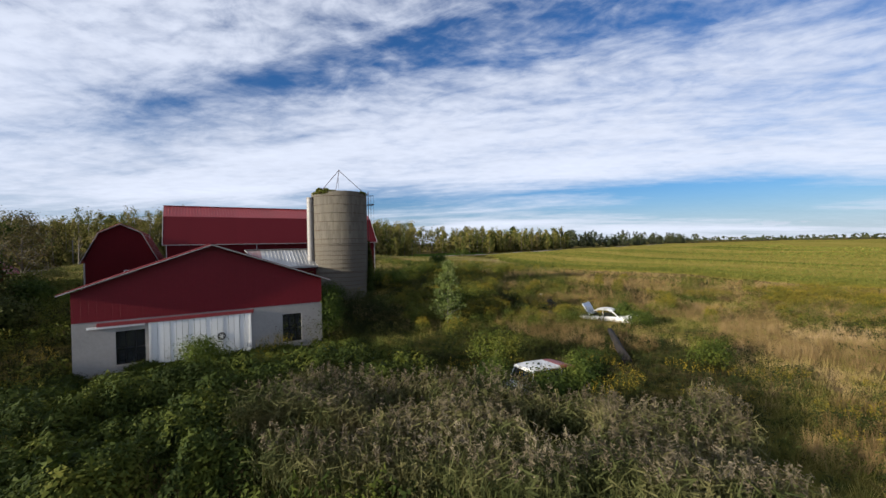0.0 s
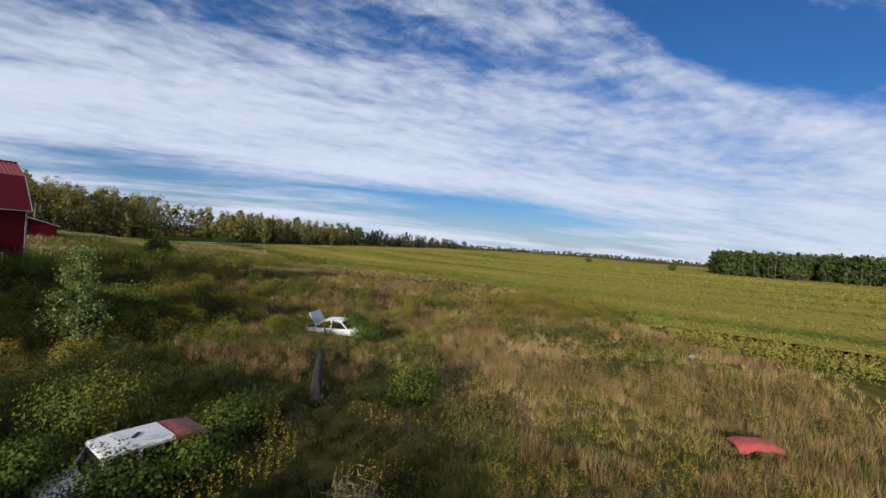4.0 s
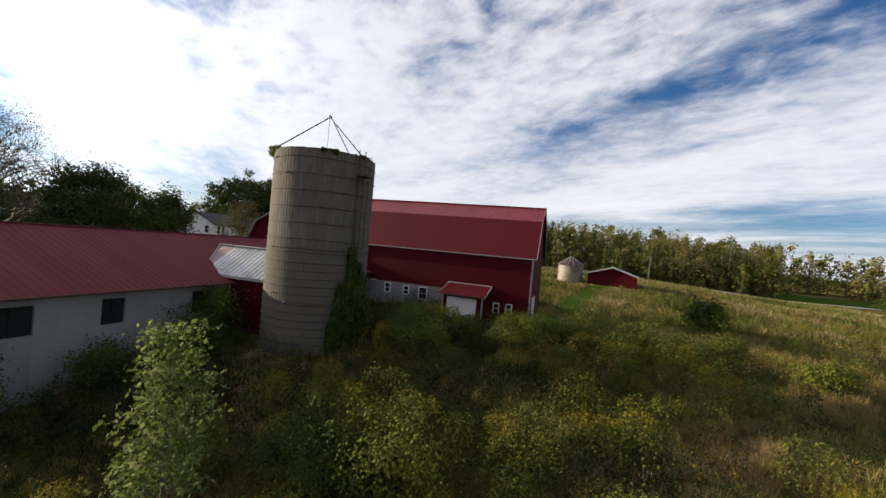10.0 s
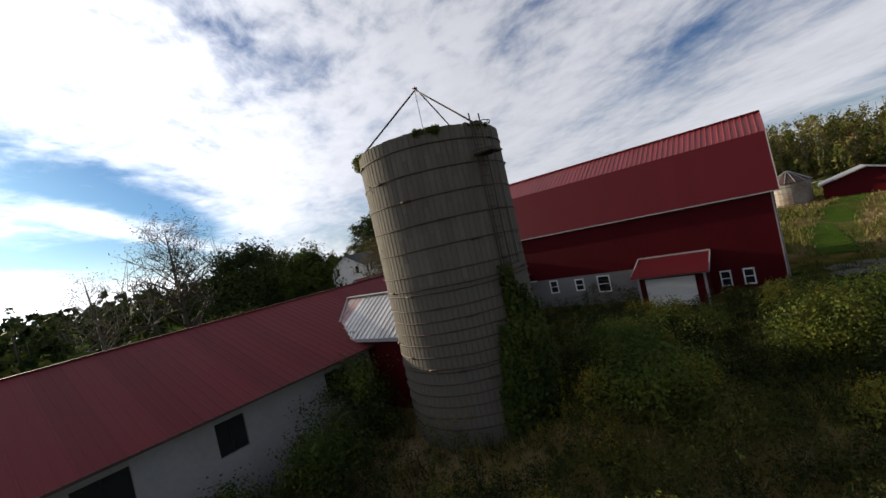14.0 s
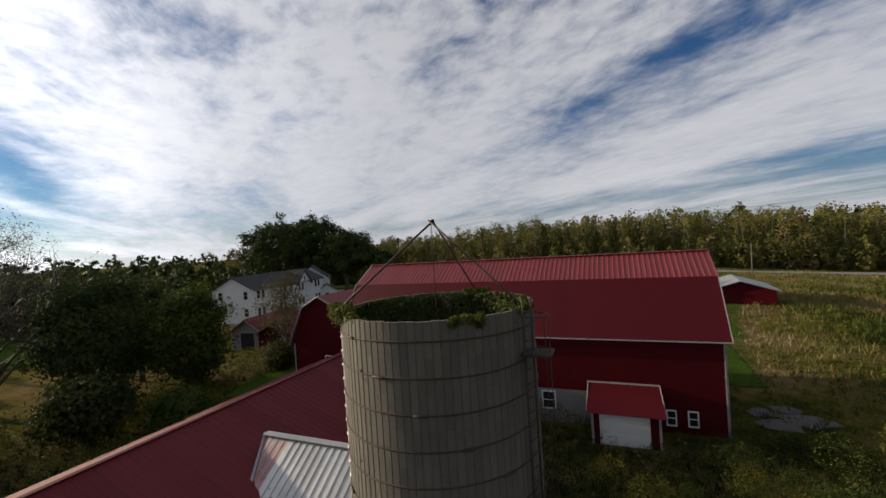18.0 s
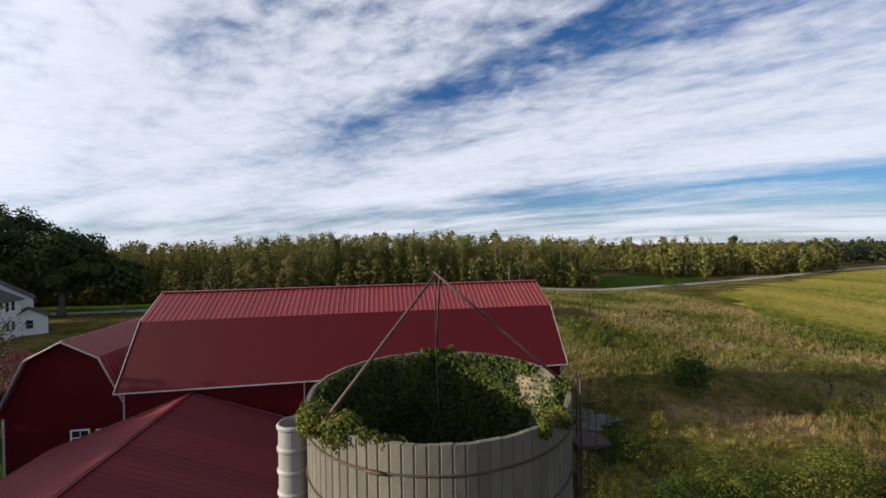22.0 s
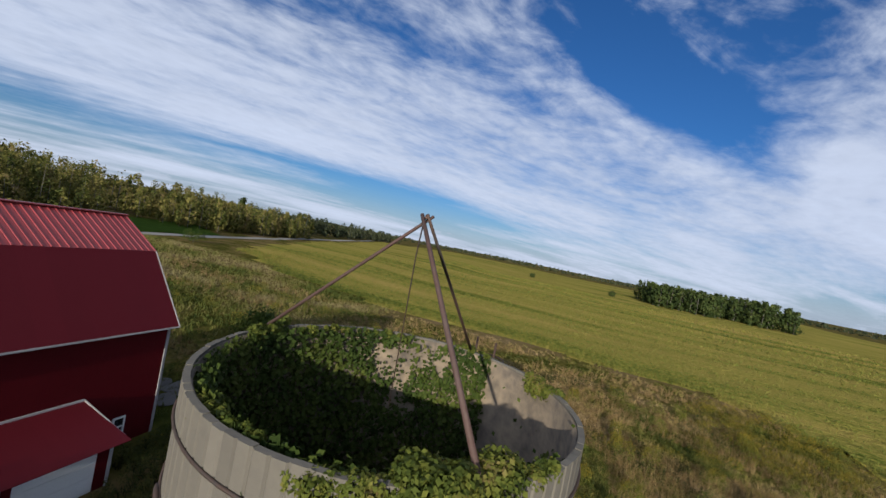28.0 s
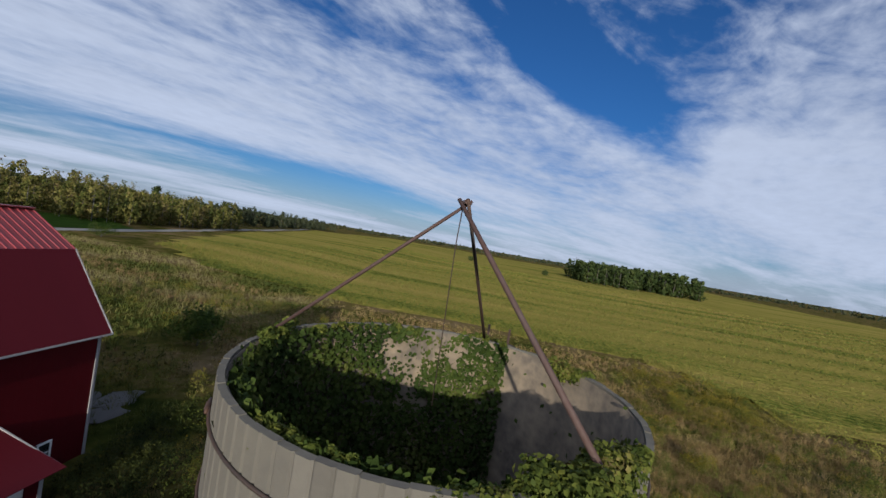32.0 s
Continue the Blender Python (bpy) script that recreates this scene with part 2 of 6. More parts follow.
def foliage(name, ramp, patch=0.0, rough=0.75, through_light=0.18, stretch=None, speck=0.24, relief=0.0):
    """Leaves and blades: colour by piece and by patches of the plan; ramp is a list of (place, colour)."""
    m = bpy.data.materials.new(name)
    m.use_nodes = True
    N, L = m.node_tree.nodes, m.node_tree.links
    b = N["Principled BSDF"]
    geo = N.new("ShaderNodeNewGeometry")
    cr = N.new("ShaderNodeValToRGB")
    while len(cr.color_ramp.elements) < len(ramp):
        cr.color_ramp.elements.new(0.5)
    for e, (p, c) in zip(cr.color_ramp.elements, ramp):
        e.position, e.color = p, (*c, 1)
    fac = geo.outputs["Random Per Island"]
    if patch:
        tx = N.new("ShaderNodeTexNoise")
        tx.inputs["Scale"].default_value, tx.inputs["Detail"].default_value = patch, 3
        L.new(geo.outputs["Position"], tx.inputs["Vector"])
        if stretch:
            sv = N.new("ShaderNodeVectorMath")
            sv.operation = "MULTIPLY"
            sv.inputs[1].default_value = stretch
            L.new(geo.outputs["Position"], sv.inputs[0]), L.new(sv.outputs[0], tx.inputs["Vector"])
        ma = N.new("ShaderNodeMath")
        ma.operation = "MULTIPLY_ADD"
        L.new(fac, ma.inputs[0])
        ma.inputs[1].default_value = speck
        mr = N.new("ShaderNodeMapRange")
        mr.inputs[1].default_value, mr.inputs[2].default_value = 0.32, 0.68
        mr.inputs[3].default_value, mr.inputs[4].default_value = 0.05, 0.70
        L.new(tx.outputs[0], mr.inputs[0])
        L.new(mr.outputs[0], ma.inputs[2])
        fac = ma.outputs[0]
        if patch < 0.6:
            # tufts and hummocks of a metre or so, within the wider patches
            t2, m2 = N.new("ShaderNodeTexNoise"), N.new("ShaderNodeMath")
            t2.inputs["Scale"].default_value, t2.inputs["Detail"].default_value = 1.15, 2
            L.new(geo.outputs["Position"], t2.inputs["Vector"])
            m2.operation = "MULTIPLY_ADD"
            m2.inputs[1].default_value = 0.9
            off = N.new("ShaderNodeMath")
            off.operation = "SUBTRACT"
            L.new(t2.outputs[0], off.inputs[0])
            off.inputs[1].default_value = 0.5
            L.new(off.outputs[0], m2.inputs[0]), L.new(fac, m2.inputs[2])
            fac = m2.outputs[0]
    L.new(fac, cr.inputs[0])
    if relief:
        # rows and single plants of a closed canopy
        rv, rt, rb = N.new("ShaderNodeVectorMath"), N.new("ShaderNodeTexNoise"), N.new("ShaderNodeBump")
        rv.operation = "MULTIPLY"
        rv.inputs[1].default_value = (1.6, 0.5, 0)
        L.new(geo.outputs["Position"], rv.inputs[0]), L.new(rv.outputs[0], rt.inputs["Vector"])
        rt.inputs["Scale"].default_value, rt.inputs["Detail"].default_value = 0.8, 5
        rb.inputs["Strength"].default_value, rb.inputs["Distance"].default_value = 1.0, relief
        L.new(rt.outputs[0], rb.inputs["Height"]), L.new(rb.outputs[0], b.inputs["Normal"])
    L.new(cr.outputs[0], b.inputs["Base Color"])
    b.inputs["Roughness"].default_value = rough
    b.inputs["Specular IOR Level"].default_value = 0.12 if through_light else 0.0
    if through_light:
        tr, ms, out = N.new("ShaderNodeBsdfTranslucent"), N.new("ShaderNodeMixShader"), N["Material Output"]
        L.new(cr.outputs[0], tr.inputs[0])
        ms.inputs[0].default_value = through_light
        L.new(b.outputs[0], ms.inputs[1]), L.new(tr.outputs[0], ms.inputs[2]), L.new(ms.outputs[0], out.inputs[0])
    return m


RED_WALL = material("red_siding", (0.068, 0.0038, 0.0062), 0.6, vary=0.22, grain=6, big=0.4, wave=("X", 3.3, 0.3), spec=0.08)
RED_WALL_Y = material("red_siding_end", (0.068, 0.0038, 0.0062), 0.6, vary=0.22, grain=6, big=0.4, wave=("Y", 3.3, 0.3), spec=0.08)
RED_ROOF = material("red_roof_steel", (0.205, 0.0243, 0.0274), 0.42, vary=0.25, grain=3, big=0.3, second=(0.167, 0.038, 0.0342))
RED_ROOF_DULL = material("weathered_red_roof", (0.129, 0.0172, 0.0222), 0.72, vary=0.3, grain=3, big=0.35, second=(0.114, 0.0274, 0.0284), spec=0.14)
# maroon for the steep lower slopes and porch, with their shade put into the colour
RED_LOWER = material("shaded_maroon_roof_steel", (0.070, 0.0054, 0.0092), 0.6, vary=0.1, grain=2.5, big=0.25, second=(0.058, 0.0052, 0.0082), spec=0.12)
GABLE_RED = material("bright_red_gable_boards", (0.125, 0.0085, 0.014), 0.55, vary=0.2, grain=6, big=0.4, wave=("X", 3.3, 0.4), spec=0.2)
# white trim paint, greyed so that its shade is in the colour
TRIM = material("shaded_white_trim", (0.32, 0.305, 0.305), 0.6, vary=0.3, grain=12, second=(0.22, 0.2, 0.2))
WHITE = material("white_paint", (0.681, 0.681, 0.662), 0.5, vary=0.2, grain=14, second=(0.506, 0.497, 0.46))
WHITE_DOOR = material("white_door_boards", (0.607, 0.626, 0.644), 0.6, vary=0.3, grain=9, wave=("X", 4.0, 0.6), second=(0.442, 0.432, 0.405))
BLOCK = material("grey_block", (0.252, 0.244, 0.235), 0.9, vary=0.35, grain=7, big=0.7, second=(0.185, 0.176, 0.168), bump=0.4)
STONE = material("whitewashed_stone", (0.20, 0.196, 0.19), 0.9, vary=0.6, grain=5, big=1.2, second=(0.168, 0.16, 0.151), bump=0.6)
CONCRETE = material("silo_concrete", (0.120, 0.108, 0.084), 0.9, vary=0.4, grain=9, big=0.5, second=(0.0908, 0.0811, 0.0684), bump=0.5)
RUST = material("rusty_steel", (0.06, 0.028, 0.021), 0.75, 0.2, vary=0.5, grain=14, second=(0.085, 0.058, 0.05), bump=0.4)
DARK_STEEL = material("dark_hoop_steel", (0.05, 0.042, 0.038), 0.7, 0.5, vary=0.4, grain=20, second=(0.10, 0.05, 0.03))
GALV = material("galvanised_steel", (0.45, 0.45, 0.441), 0.42, 0.6, vary=0.4, grain=4, second=(0.306, 0.297, 0.279))
STAINED = material("red_stained_steel", (0.26, 0.10, 0.10), 0.5, 0.3, vary=0.5, grain=5, second=(0.36, 0.33, 0.32))
GLASS = material("dark_window_glass", (0.02, 0.022, 0.025), 0.08, vary=0.1, grain=2, bump=0.02, spec=0.8)
DARK = material("dark_opening", (0.012, 0.012, 0.012), 0.9, vary=0.2)
SHINGLE = material("dark_shingles", (0.038, 0.0365, 0.038), 0.85, vary=0.3, grain=12)
BARK = material("bark", (0.0756, 0.063, 0.0504), 0.95, vary=0.5, grain=15, second=(0.134, 0.126, 0.109), bump=0.7)
GRAVEL = material("gravel_road", (0.269, 0.252, 0.227), 0.95, vary=0.3, grain=30, big=0.3)
LAWN = material("mown_grass", (0.057, 0.095, 0.0137), 1.0, vary=0.5, grain=9, big=0.25, second=(0.0342, 0.057, 0.0106), bump=0.6, spec=0.0)


# ---- mesh helpers ----
def obj(name, verts, faces, mat, parent=None, label="", smooth=False):
    me = bpy.data.meshes.new(name)
    me.from_pydata([tuple(v) for v in verts], [], faces)
    me.materials.append(mat)
    if smooth:
        me.shade_smooth()
    ob = new(name, me)
    if parent:
        ob.parent = parent
    if label:
        ob["label"] = label
    return ob


def part(name, bm, mat, parent=None, label="", smooth=False):
    me = bpy.data.meshes.new(name)
    bm.to_mesh(me)
    bm.free()
    me.materials.append(mat)
    if smooth:
        me.shade_smooth()
    ob = new(name, me)
    if parent:
        ob.parent = parent
    if label:
        ob["label"] = label
    return ob


def thing(name, label, category, kind="", group=""):
    return tagged(new(name), label, category, group, kind)


BOX = [(0, 3, 2, 1), (4, 5, 6, 7), (0, 1, 5, 4), (1, 2, 6, 5), (2, 3, 7, 6), (3, 0, 4, 7)]


def box(name, a, b, mat, parent=None, label="", bevel=0.0):
    (x0, y0, z0), (x1, y1, z1) = a, b
    v = [(x0, y0, z0), (x1, y0, z0), (x1, y1, z0), (x0, y1, z0), (x0, y0, z1), (x1, y0, z1), (x1, y1, z1), (x0, y1, z1)]
    if not bevel:
        return obj(name, v, BOX, mat, parent, label)
    bm = bmesh.new()
    vs = [bm.verts.new(p) for p in v]
    for f in BOX:
        bm.faces.new([vs[k] for k in f])
    bmesh.ops.bevel(bm, geom=bm.edges[:], offset=bevel, segments=2, affect="EDGES")
    return part(name, bm, mat, parent, label)


def beam(name, a, b, w, d, mat, parent=None, label="", up=(0, 0, 1)):
    """A straight board from a to b, w wide across and d deep along up."""
    a, b = Vector(a), Vector(b)
    along = (b - a).normalized()
    side = along.cross(Vector(up)).normalized() * (w / 2)
    rise = side.cross(along).normalized() * (d / 2)
    v = [p + s * side + r * rise for p in (a, b) for s, r in ((-1, -1), (1, -1), (1, 1), (-1, 1))]
    f = [(0, 1, 2, 3), (7, 6, 5, 4), (0, 4, 5, 1), (1, 5, 6, 2), (2, 6, 7, 3), (3, 7, 4, 0)]
    return obj(name, v, f, mat, parent, label)


def tube(name, pts, radii, mat, parent=None, label="", sides=8, caps=True):
    verts, faces = tube_data(pts, radii, sides, caps)
    return obj(name, verts, faces, mat, parent, label, True)


def tube_data(pts, radii, sides=8, caps=True, base=0):
    verts, faces = [], []
    pts = [Vector(p) for p in pts]
    for k, p in enumerate(pts):
        along = (pts[min(k + 1, len(pts) - 1)] - pts[max(k - 1, 0)]).normalized()
        side = along.cross(Vector((0.31, 0.17, 0.93)) if abs(along.z) < 0.8 else Vector((1, 0.1, 0))).normalized()
        up = side.cross(along)
        r = radii[k] if hasattr(radii, "__len__") else radii
        verts += [p + r * (math.cos(q) * side + math.sin(q) * up) for q in np.linspace(0, 2 * math.pi, sides, endpoint=False)]
    for k in range(len(pts) - 1):
        for q in range(sides):
            faces.append((base + k * sides + q, base + k * sides + (q + 1) % sides, base + (k + 1) * sides + (q + 1) % sides, base + (k + 1) * sides + q))
    if caps:
        faces.append(tuple(base + q for q in range(sides))[::-1])
        faces.append(tuple(base + (len(pts) - 1) * sides + q for q in range(sides)))
    return verts, faces


def soup(name, verts, faces, mats, parent=None, index=None):
    """A mesh from numpy arrays: verts n x 3, faces m x 3 or m x 4."""
    me = bpy.data.meshes.new(name)
    k = faces.shape[1]
    me.vertices.add(len(verts)), me.loops.add(faces.size), me.polygons.add(len(faces))
    me.vertices.foreach_set("co", np.ascontiguousarray(verts, np.float32).ravel())
    me.loops.foreach_set("vertex_index", np.ascontiguousarray(faces, np.int32).ravel())
    me.polygons.foreach_set("loop_start", np.arange(0, faces.size, k, dtype=np.int32))
    for m in mats if isinstance(mats, (list, tuple)) else [mats]:
        me.materials.append(m)
    if index is not None:
        me.polygons.foreach_set("material_index", np.asarray(index, np.int32))
    me.update(calc_edges=True)
    ob = new(name, me)
    if parent:
        ob.parent = parent
    return ob


def smooth01(t):
    t = np.clip(t, 0, 1)
    return t * t * (3 - 2 * t)


def ground_z(x, y):
    """The lie of the land."""
    x, y = np.asarray(x, float), np.asarray(y, float)
    south = smooth01((2 - y) / 18)
    east = 0.8 * smooth01((x - 24) / 30) * smooth01((70 - y) / 40)
    z = -0.45 - 1.95 * (1 - (1 - south) * (1 - east))
    z = z + 2.2 * smooth01((y - 20) / 40) * smooth01((60 - x) / 44) * smooth01((x + 40) / 30 + 0.3)
    far = np.hypot(x, y)
    return z + 0.10 * np.sin(x * 0.21 + 1.3) * np.cos(y * 0.17) + 0.25 * np.sin(x * 0.045) * np.sin(y * 0.05 + 2) * smooth01((far - 30) / 40)


# ---- ground ----
def build_ground():
    def axis(a, b, near0, near1):
        fine = np.arange(near0, near1, 1.5)
        return np.r_[np.linspace(-1, 0, 26)[:-1] ** 3 * (near0 - a) + near0, fine, near1 + np.linspace(0, 1, 26) ** 3 * (b - near1)]

    xs, ys = axis(-2600, 2600, -60, 110), axis(-2600, 2600, -70, 110)
    gx, gy = np.meshgrid(xs, ys)
    v = np.stack([gx, gy, ground_z(gx, gy)], -1).reshape(-1, 3)
    n, m = len(ys), len(xs)
    i = (np.arange(n - 1)[:, None] * m + np.arange(m - 1)).ravel()
    f = np.stack([i, i + 1, i + m + 1, i + m], -1)
    ob = soup("ground", v, f, GROUND)
    ob.data.shade_smooth()
    return tagged(ob, "rough autumn meadow ground with brown and green patches", "ground", kind="structure")


MEADOW_RAMP = [(0.0, (0.0312, 0.0467, 0.01)), (0.25, (0.0834, 0.0946, 0.0188)), (0.46, (0.1728, 0.1512, 0.0355)), (0.66, (0.2616, 0.1944, 0.0757)), (0.88, (0.3336, 0.2388, 0.1224)), (1.0, (0.4008, 0.3, 0.1668))]
GROUND = foliage("meadow_soil", [(p, tuple(v * 0.46 for v in c)) for p, c in MEADOW_RAMP], patch=0.09, through_light=0)
build_ground()

# ---- sheet-metal roofs and buildings ----
SHEETS = {}


def roof_sheet_mesh(width, length, mat, rib=0.3, tall=0.028):
    """One steel roofing sheet: x across, y down the slope from 0, z out; raised ribs at every 0.3 m."""
    key = (round(width, 3), round(length, 3), mat.name, tall)
    if key in SHEETS:
        return SHEETS[key]
    n = max(1, round(width / rib))
    prof = []
    for k in range(n):
        x = k * width / n
        prof += [(x, 0.0), (x + width / n * 0.76, 0.0), (x + width / n * 0.82, tall), (x + width / n * 0.94, tall)]
    prof.append((width, 0.0))
    v = [(x, y, z) for y in (0, -length) for x, z in prof] + [(x, y, z - 0.02) for y in (0, -length) for x, z in prof]
    q = len(prof)
    f = [(k, q + k, q + k + 1, k + 1) for k in range(q - 1)] + [(2 * q + k, 2 * q + k + 1, 3 * q + k + 1, 3 * q + k) for k in range(q - 1)]
    f += [(k, k + 1, 2 * q + k + 1, 2 * q + k) for k in range(q - 1)] + [(q + k, 3 * q + k, 3 * q + k + 1, q + k + 1) for k in range(q - 1)]
    me = bpy.data.meshes.new("roof_sheet")
    me.from_pydata(v, [], f)
    me.materials.append(mat)
    SHEETS[key] = me
    return me


def roof_slope(parent, top_a, top_b, low_a, mat, width=0.91, tall=0.028):
    """Sheets side by side on the slope whose top edge runs from top_a to top_b and whose first side goes down to low_a."""
    a, b, c = Vector(top_a), Vector(top_b), Vector(low_a)
    run, fall = b - a, c - a
    n = max(1, round(run.length / width))
    w, length = run.length / n, fall.length
    ex, ey = run.normalized(), -fall.normalized()
    ez = ex.cross(ey)
    if ez.z < 0:
        a, ex = b, -ex
        ez = ex.cross(ey)
    me = roof_sheet_mesh(w, length, mat, 0.3, tall)
    for k in range(n):
        ob = new("roof_sheet", me)
        p = a + ex * (w * k) + ez * tall * 0.14 * (k % 2)
        ob.matrix_world = Matrix(((ex.x, ey.x, ez.x, p.x), (ex.y, ey.y, ez.y, p.y), (ex.z, ey.z, ez.z, p.z), (0, 0, 0, 1)))
        ob.parent = parent


def prism(name, outline, axis, a, b, mat, parent, label=""):
    """A solid wall of the outline (u, z), in the plane across axis, from a to b."""
    n = len(outline)
    pt = (lambda u, z, w: (u, w, z)) if axis == "y" else (lambda u, z, w: (w, u, z))
    v = [pt(u, z, w) for w in (a, b) for u, z in outline]
    f = [tuple(range(n)), tuple(range(2 * n - 1, n - 1, -1))] + [(k, k + n, (k + 1) % n + n, (k + 1) % n) for k in range(n)]
    bm = bmesh.new()
    vs = [bm.verts.new(p) for p in v]
    for q in f:
        bm.faces.new([vs[k] for k in q])
    bmesh.ops.recalc_face_normals(bm, faces=bm.faces[:])
    return part(name, bm, mat, parent, label)


def window(parent, cx, cz, w, h, plane, axis="y", out=-1, bars=(2, 2), label="white framed window with dark panes"):
    """A sash window set on the wall plane; out: the way the wall faces."""
    fw, d = 0.05, 0.06
    win = new("window")
    win.parent, win["label"] = parent, label

    def bx(name, u0, u1, z0, z1, d0, d1, mat):
        lo, hi = sorted((plane + out * d0, plane + out * d1))
        a, b = ((u0, lo, z0), (u1, hi, z1)) if axis == "y" else ((lo, u0, z0), (hi, u1, z1))
        return box(name, a, b, mat, win)

    u0, u1, z0, z1 = cx - w / 2, cx + w / 2, cz - h / 2, cz + h / 2
    bx("pane", u0 + 0.01, u1 - 0.01, z0 + 0.01, z1 - 0.01, 0.004, 0.02, GLASS)
    bx("frame_side", u0 - fw, u0 + 0.02, z0 - fw, z1 + fw, 0.004, d, WHITE)
    bx("frame_side", u1 - 0.02, u1 + fw, z0 - fw, z1 + fw, 0.004, d, WHITE)
    bx("frame_head", u0 + 0.02, u1 - 0.02, z1 - 0.02, z1 + fw, 0.004, d, WHITE)
    bx("sill", u0 + 0.02, u1 - 0.02, z0 - fw, z0 + 0.02, 0.004, d + 0.02, WHITE)
    for k in range(1, bars[0]):
        u = u0 + w * k / bars[0]
        bx("glazing_bar", u - 0.018, u + 0.018, z0 + 0.02, z1 - 0.02, 0.02, 0.045, WHITE)
    for k in range(1, bars[1]):
        z = z0 + h * k / bars[1]
        bx("meeting_rail", u0 + 0.02, u1 - 0.02, z - 0.022, z + 0.022, 0.02, 0.05, WHITE)
    return win


# ---- the big gambrel barn ----
BX0, BX1, BY, BRIDGE = -14.5, 9.86, 14.95, 19.5


def build_barn():
    barn = thing("barn", "long dark red gambrel barn with red steel roof, white trim", "barn")
    x0, x1 = BX0 + 0.3, BX1 - 0.3
    yn = 2 * BRIDGE - BY
    prof = [(BY, -1.0), (BY, 4.72), (17.1, 7.7), (BRIDGE, 9.08), (2 * BRIDGE - 17.1, 7.7), (yn, 4.72), (yn, -1.0)]
    prism("gable_wall", prof, "x", x1 - 0.15, x1, RED_WALL_Y, barn)
    prism("gable_wall", prof, "x", x0, x0 + 0.15, RED_WALL_Y, barn)
    box("south_wall", (-5.3, BY, 1.5), (x1 - 0.15, BY + 0.15, 4.8), RED_WALL, barn)
    box("south_wall", (2.9, BY, -1.0), (x1 - 0.15, BY + 0.15, 1.5), RED_WALL, barn)
    box("south_wall", (x0 + 0.15, BY, 1.5), (-5.3, BY + 0.15, 4.8), RED_WALL, barn)
    box("stone_foundation", (x0 + 0.15, BY + 0.02, -1.0), (2.9, BY + 0.3, 1.5), STONE, barn, "whitewashed stone foundation wall")
    box("north_wall", (x0 + 0.15, yn - 0.15, -1.0), (x1 - 0.15, yn, 4.8), RED_WALL, barn)
    for a, b in (((BRIDGE, 9.2), (17.05, 7.82)), ((17.05, 7.82), (14.72, 4.64))):
        for s in (1, -1):
            f = lambda y: y if s > 0 else 2 * BRIDGE - y
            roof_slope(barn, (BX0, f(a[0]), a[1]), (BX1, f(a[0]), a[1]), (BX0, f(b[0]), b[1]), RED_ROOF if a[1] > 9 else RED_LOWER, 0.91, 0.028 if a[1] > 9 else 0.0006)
    beam("ridge_cap", (BX0, BRIDGE, 9.23), (BX1, BRIDGE, 9.23), 0.34, 0.05, RED_ROOF, barn)
    for s in (1, -1):
        f = lambda y: y if s > 0 else 2 * BRIDGE - y
        beam("eave_board", (BX0, f(14.70), 4.60), (BX1, f(14.70), 4.60), 0.04, 0.065, TRIM, barn, "white eave board")
        for x in (BX0 + 0.02, BX1 - 0.02):
            beam("verge_board", (x, BRIDGE, 9.16), (x, f(17.05), 7.78), 0.05, 0.10, TRIM, barn, "white verge board")
            beam("verge_board", (x, f(17.05), 7.78), (x, f(14.72), 4.6), 0.05, 0.10, TRIM, barn, "white verge board")
    for x, lo in ((x1 - 0.06, -1.0), (-5.3, 1.5), (x0 + 0.06, 1.5)):
        box("corner_board", (x - 0.035, BY - 0.035, lo), (x + 0.035, BY - 0.003, 4.6), TRIM, barn, "white corner board")
    box("corner_board", (x1 + 0.003, BY - 0.03, -1.0), (x1 + 0.03, BY + 0.13, 4.6), TRIM, barn)
    box("skirt_board", (-5.3, BY - 0.03, 1.44), (-4.2, BY - 0.003, 1.54), WHITE, barn)
    window(barn, 6.88, 0.36, 0.42, 0.78, BY, bars=(1, 2), label="narrow white framed sash window")
    window(barn, 7.92, 0.38, 0.42, 0.78, BY, bars=(1, 2), label="narrow white framed sash window")
    window(barn, 0.38, 0.8, 0.72, 1.0, BY + 0.02, bars=(1, 2))
    window(barn, -1.2, 0.9, 0.5, 0.7, BY + 0.02, bars=(1, 2))
    window(barn, -3.0, 0.95, 0.5, 0.8, BY + 0.02, bars=(1, 2))
    box("end_door", (x1 + 0.003, 16.2, -0.8), (x1 + 0.05, 18.6, 1.4), WHITE_DOOR, barn, "white wooden end door")
    box("end_hay_door", (x1 + 0.003, 18.9, 5.2), (x1 + 0.04, 20.4, 7.0), RED_WALL_Y, barn, "red hay door")
    return barn


build_barn()


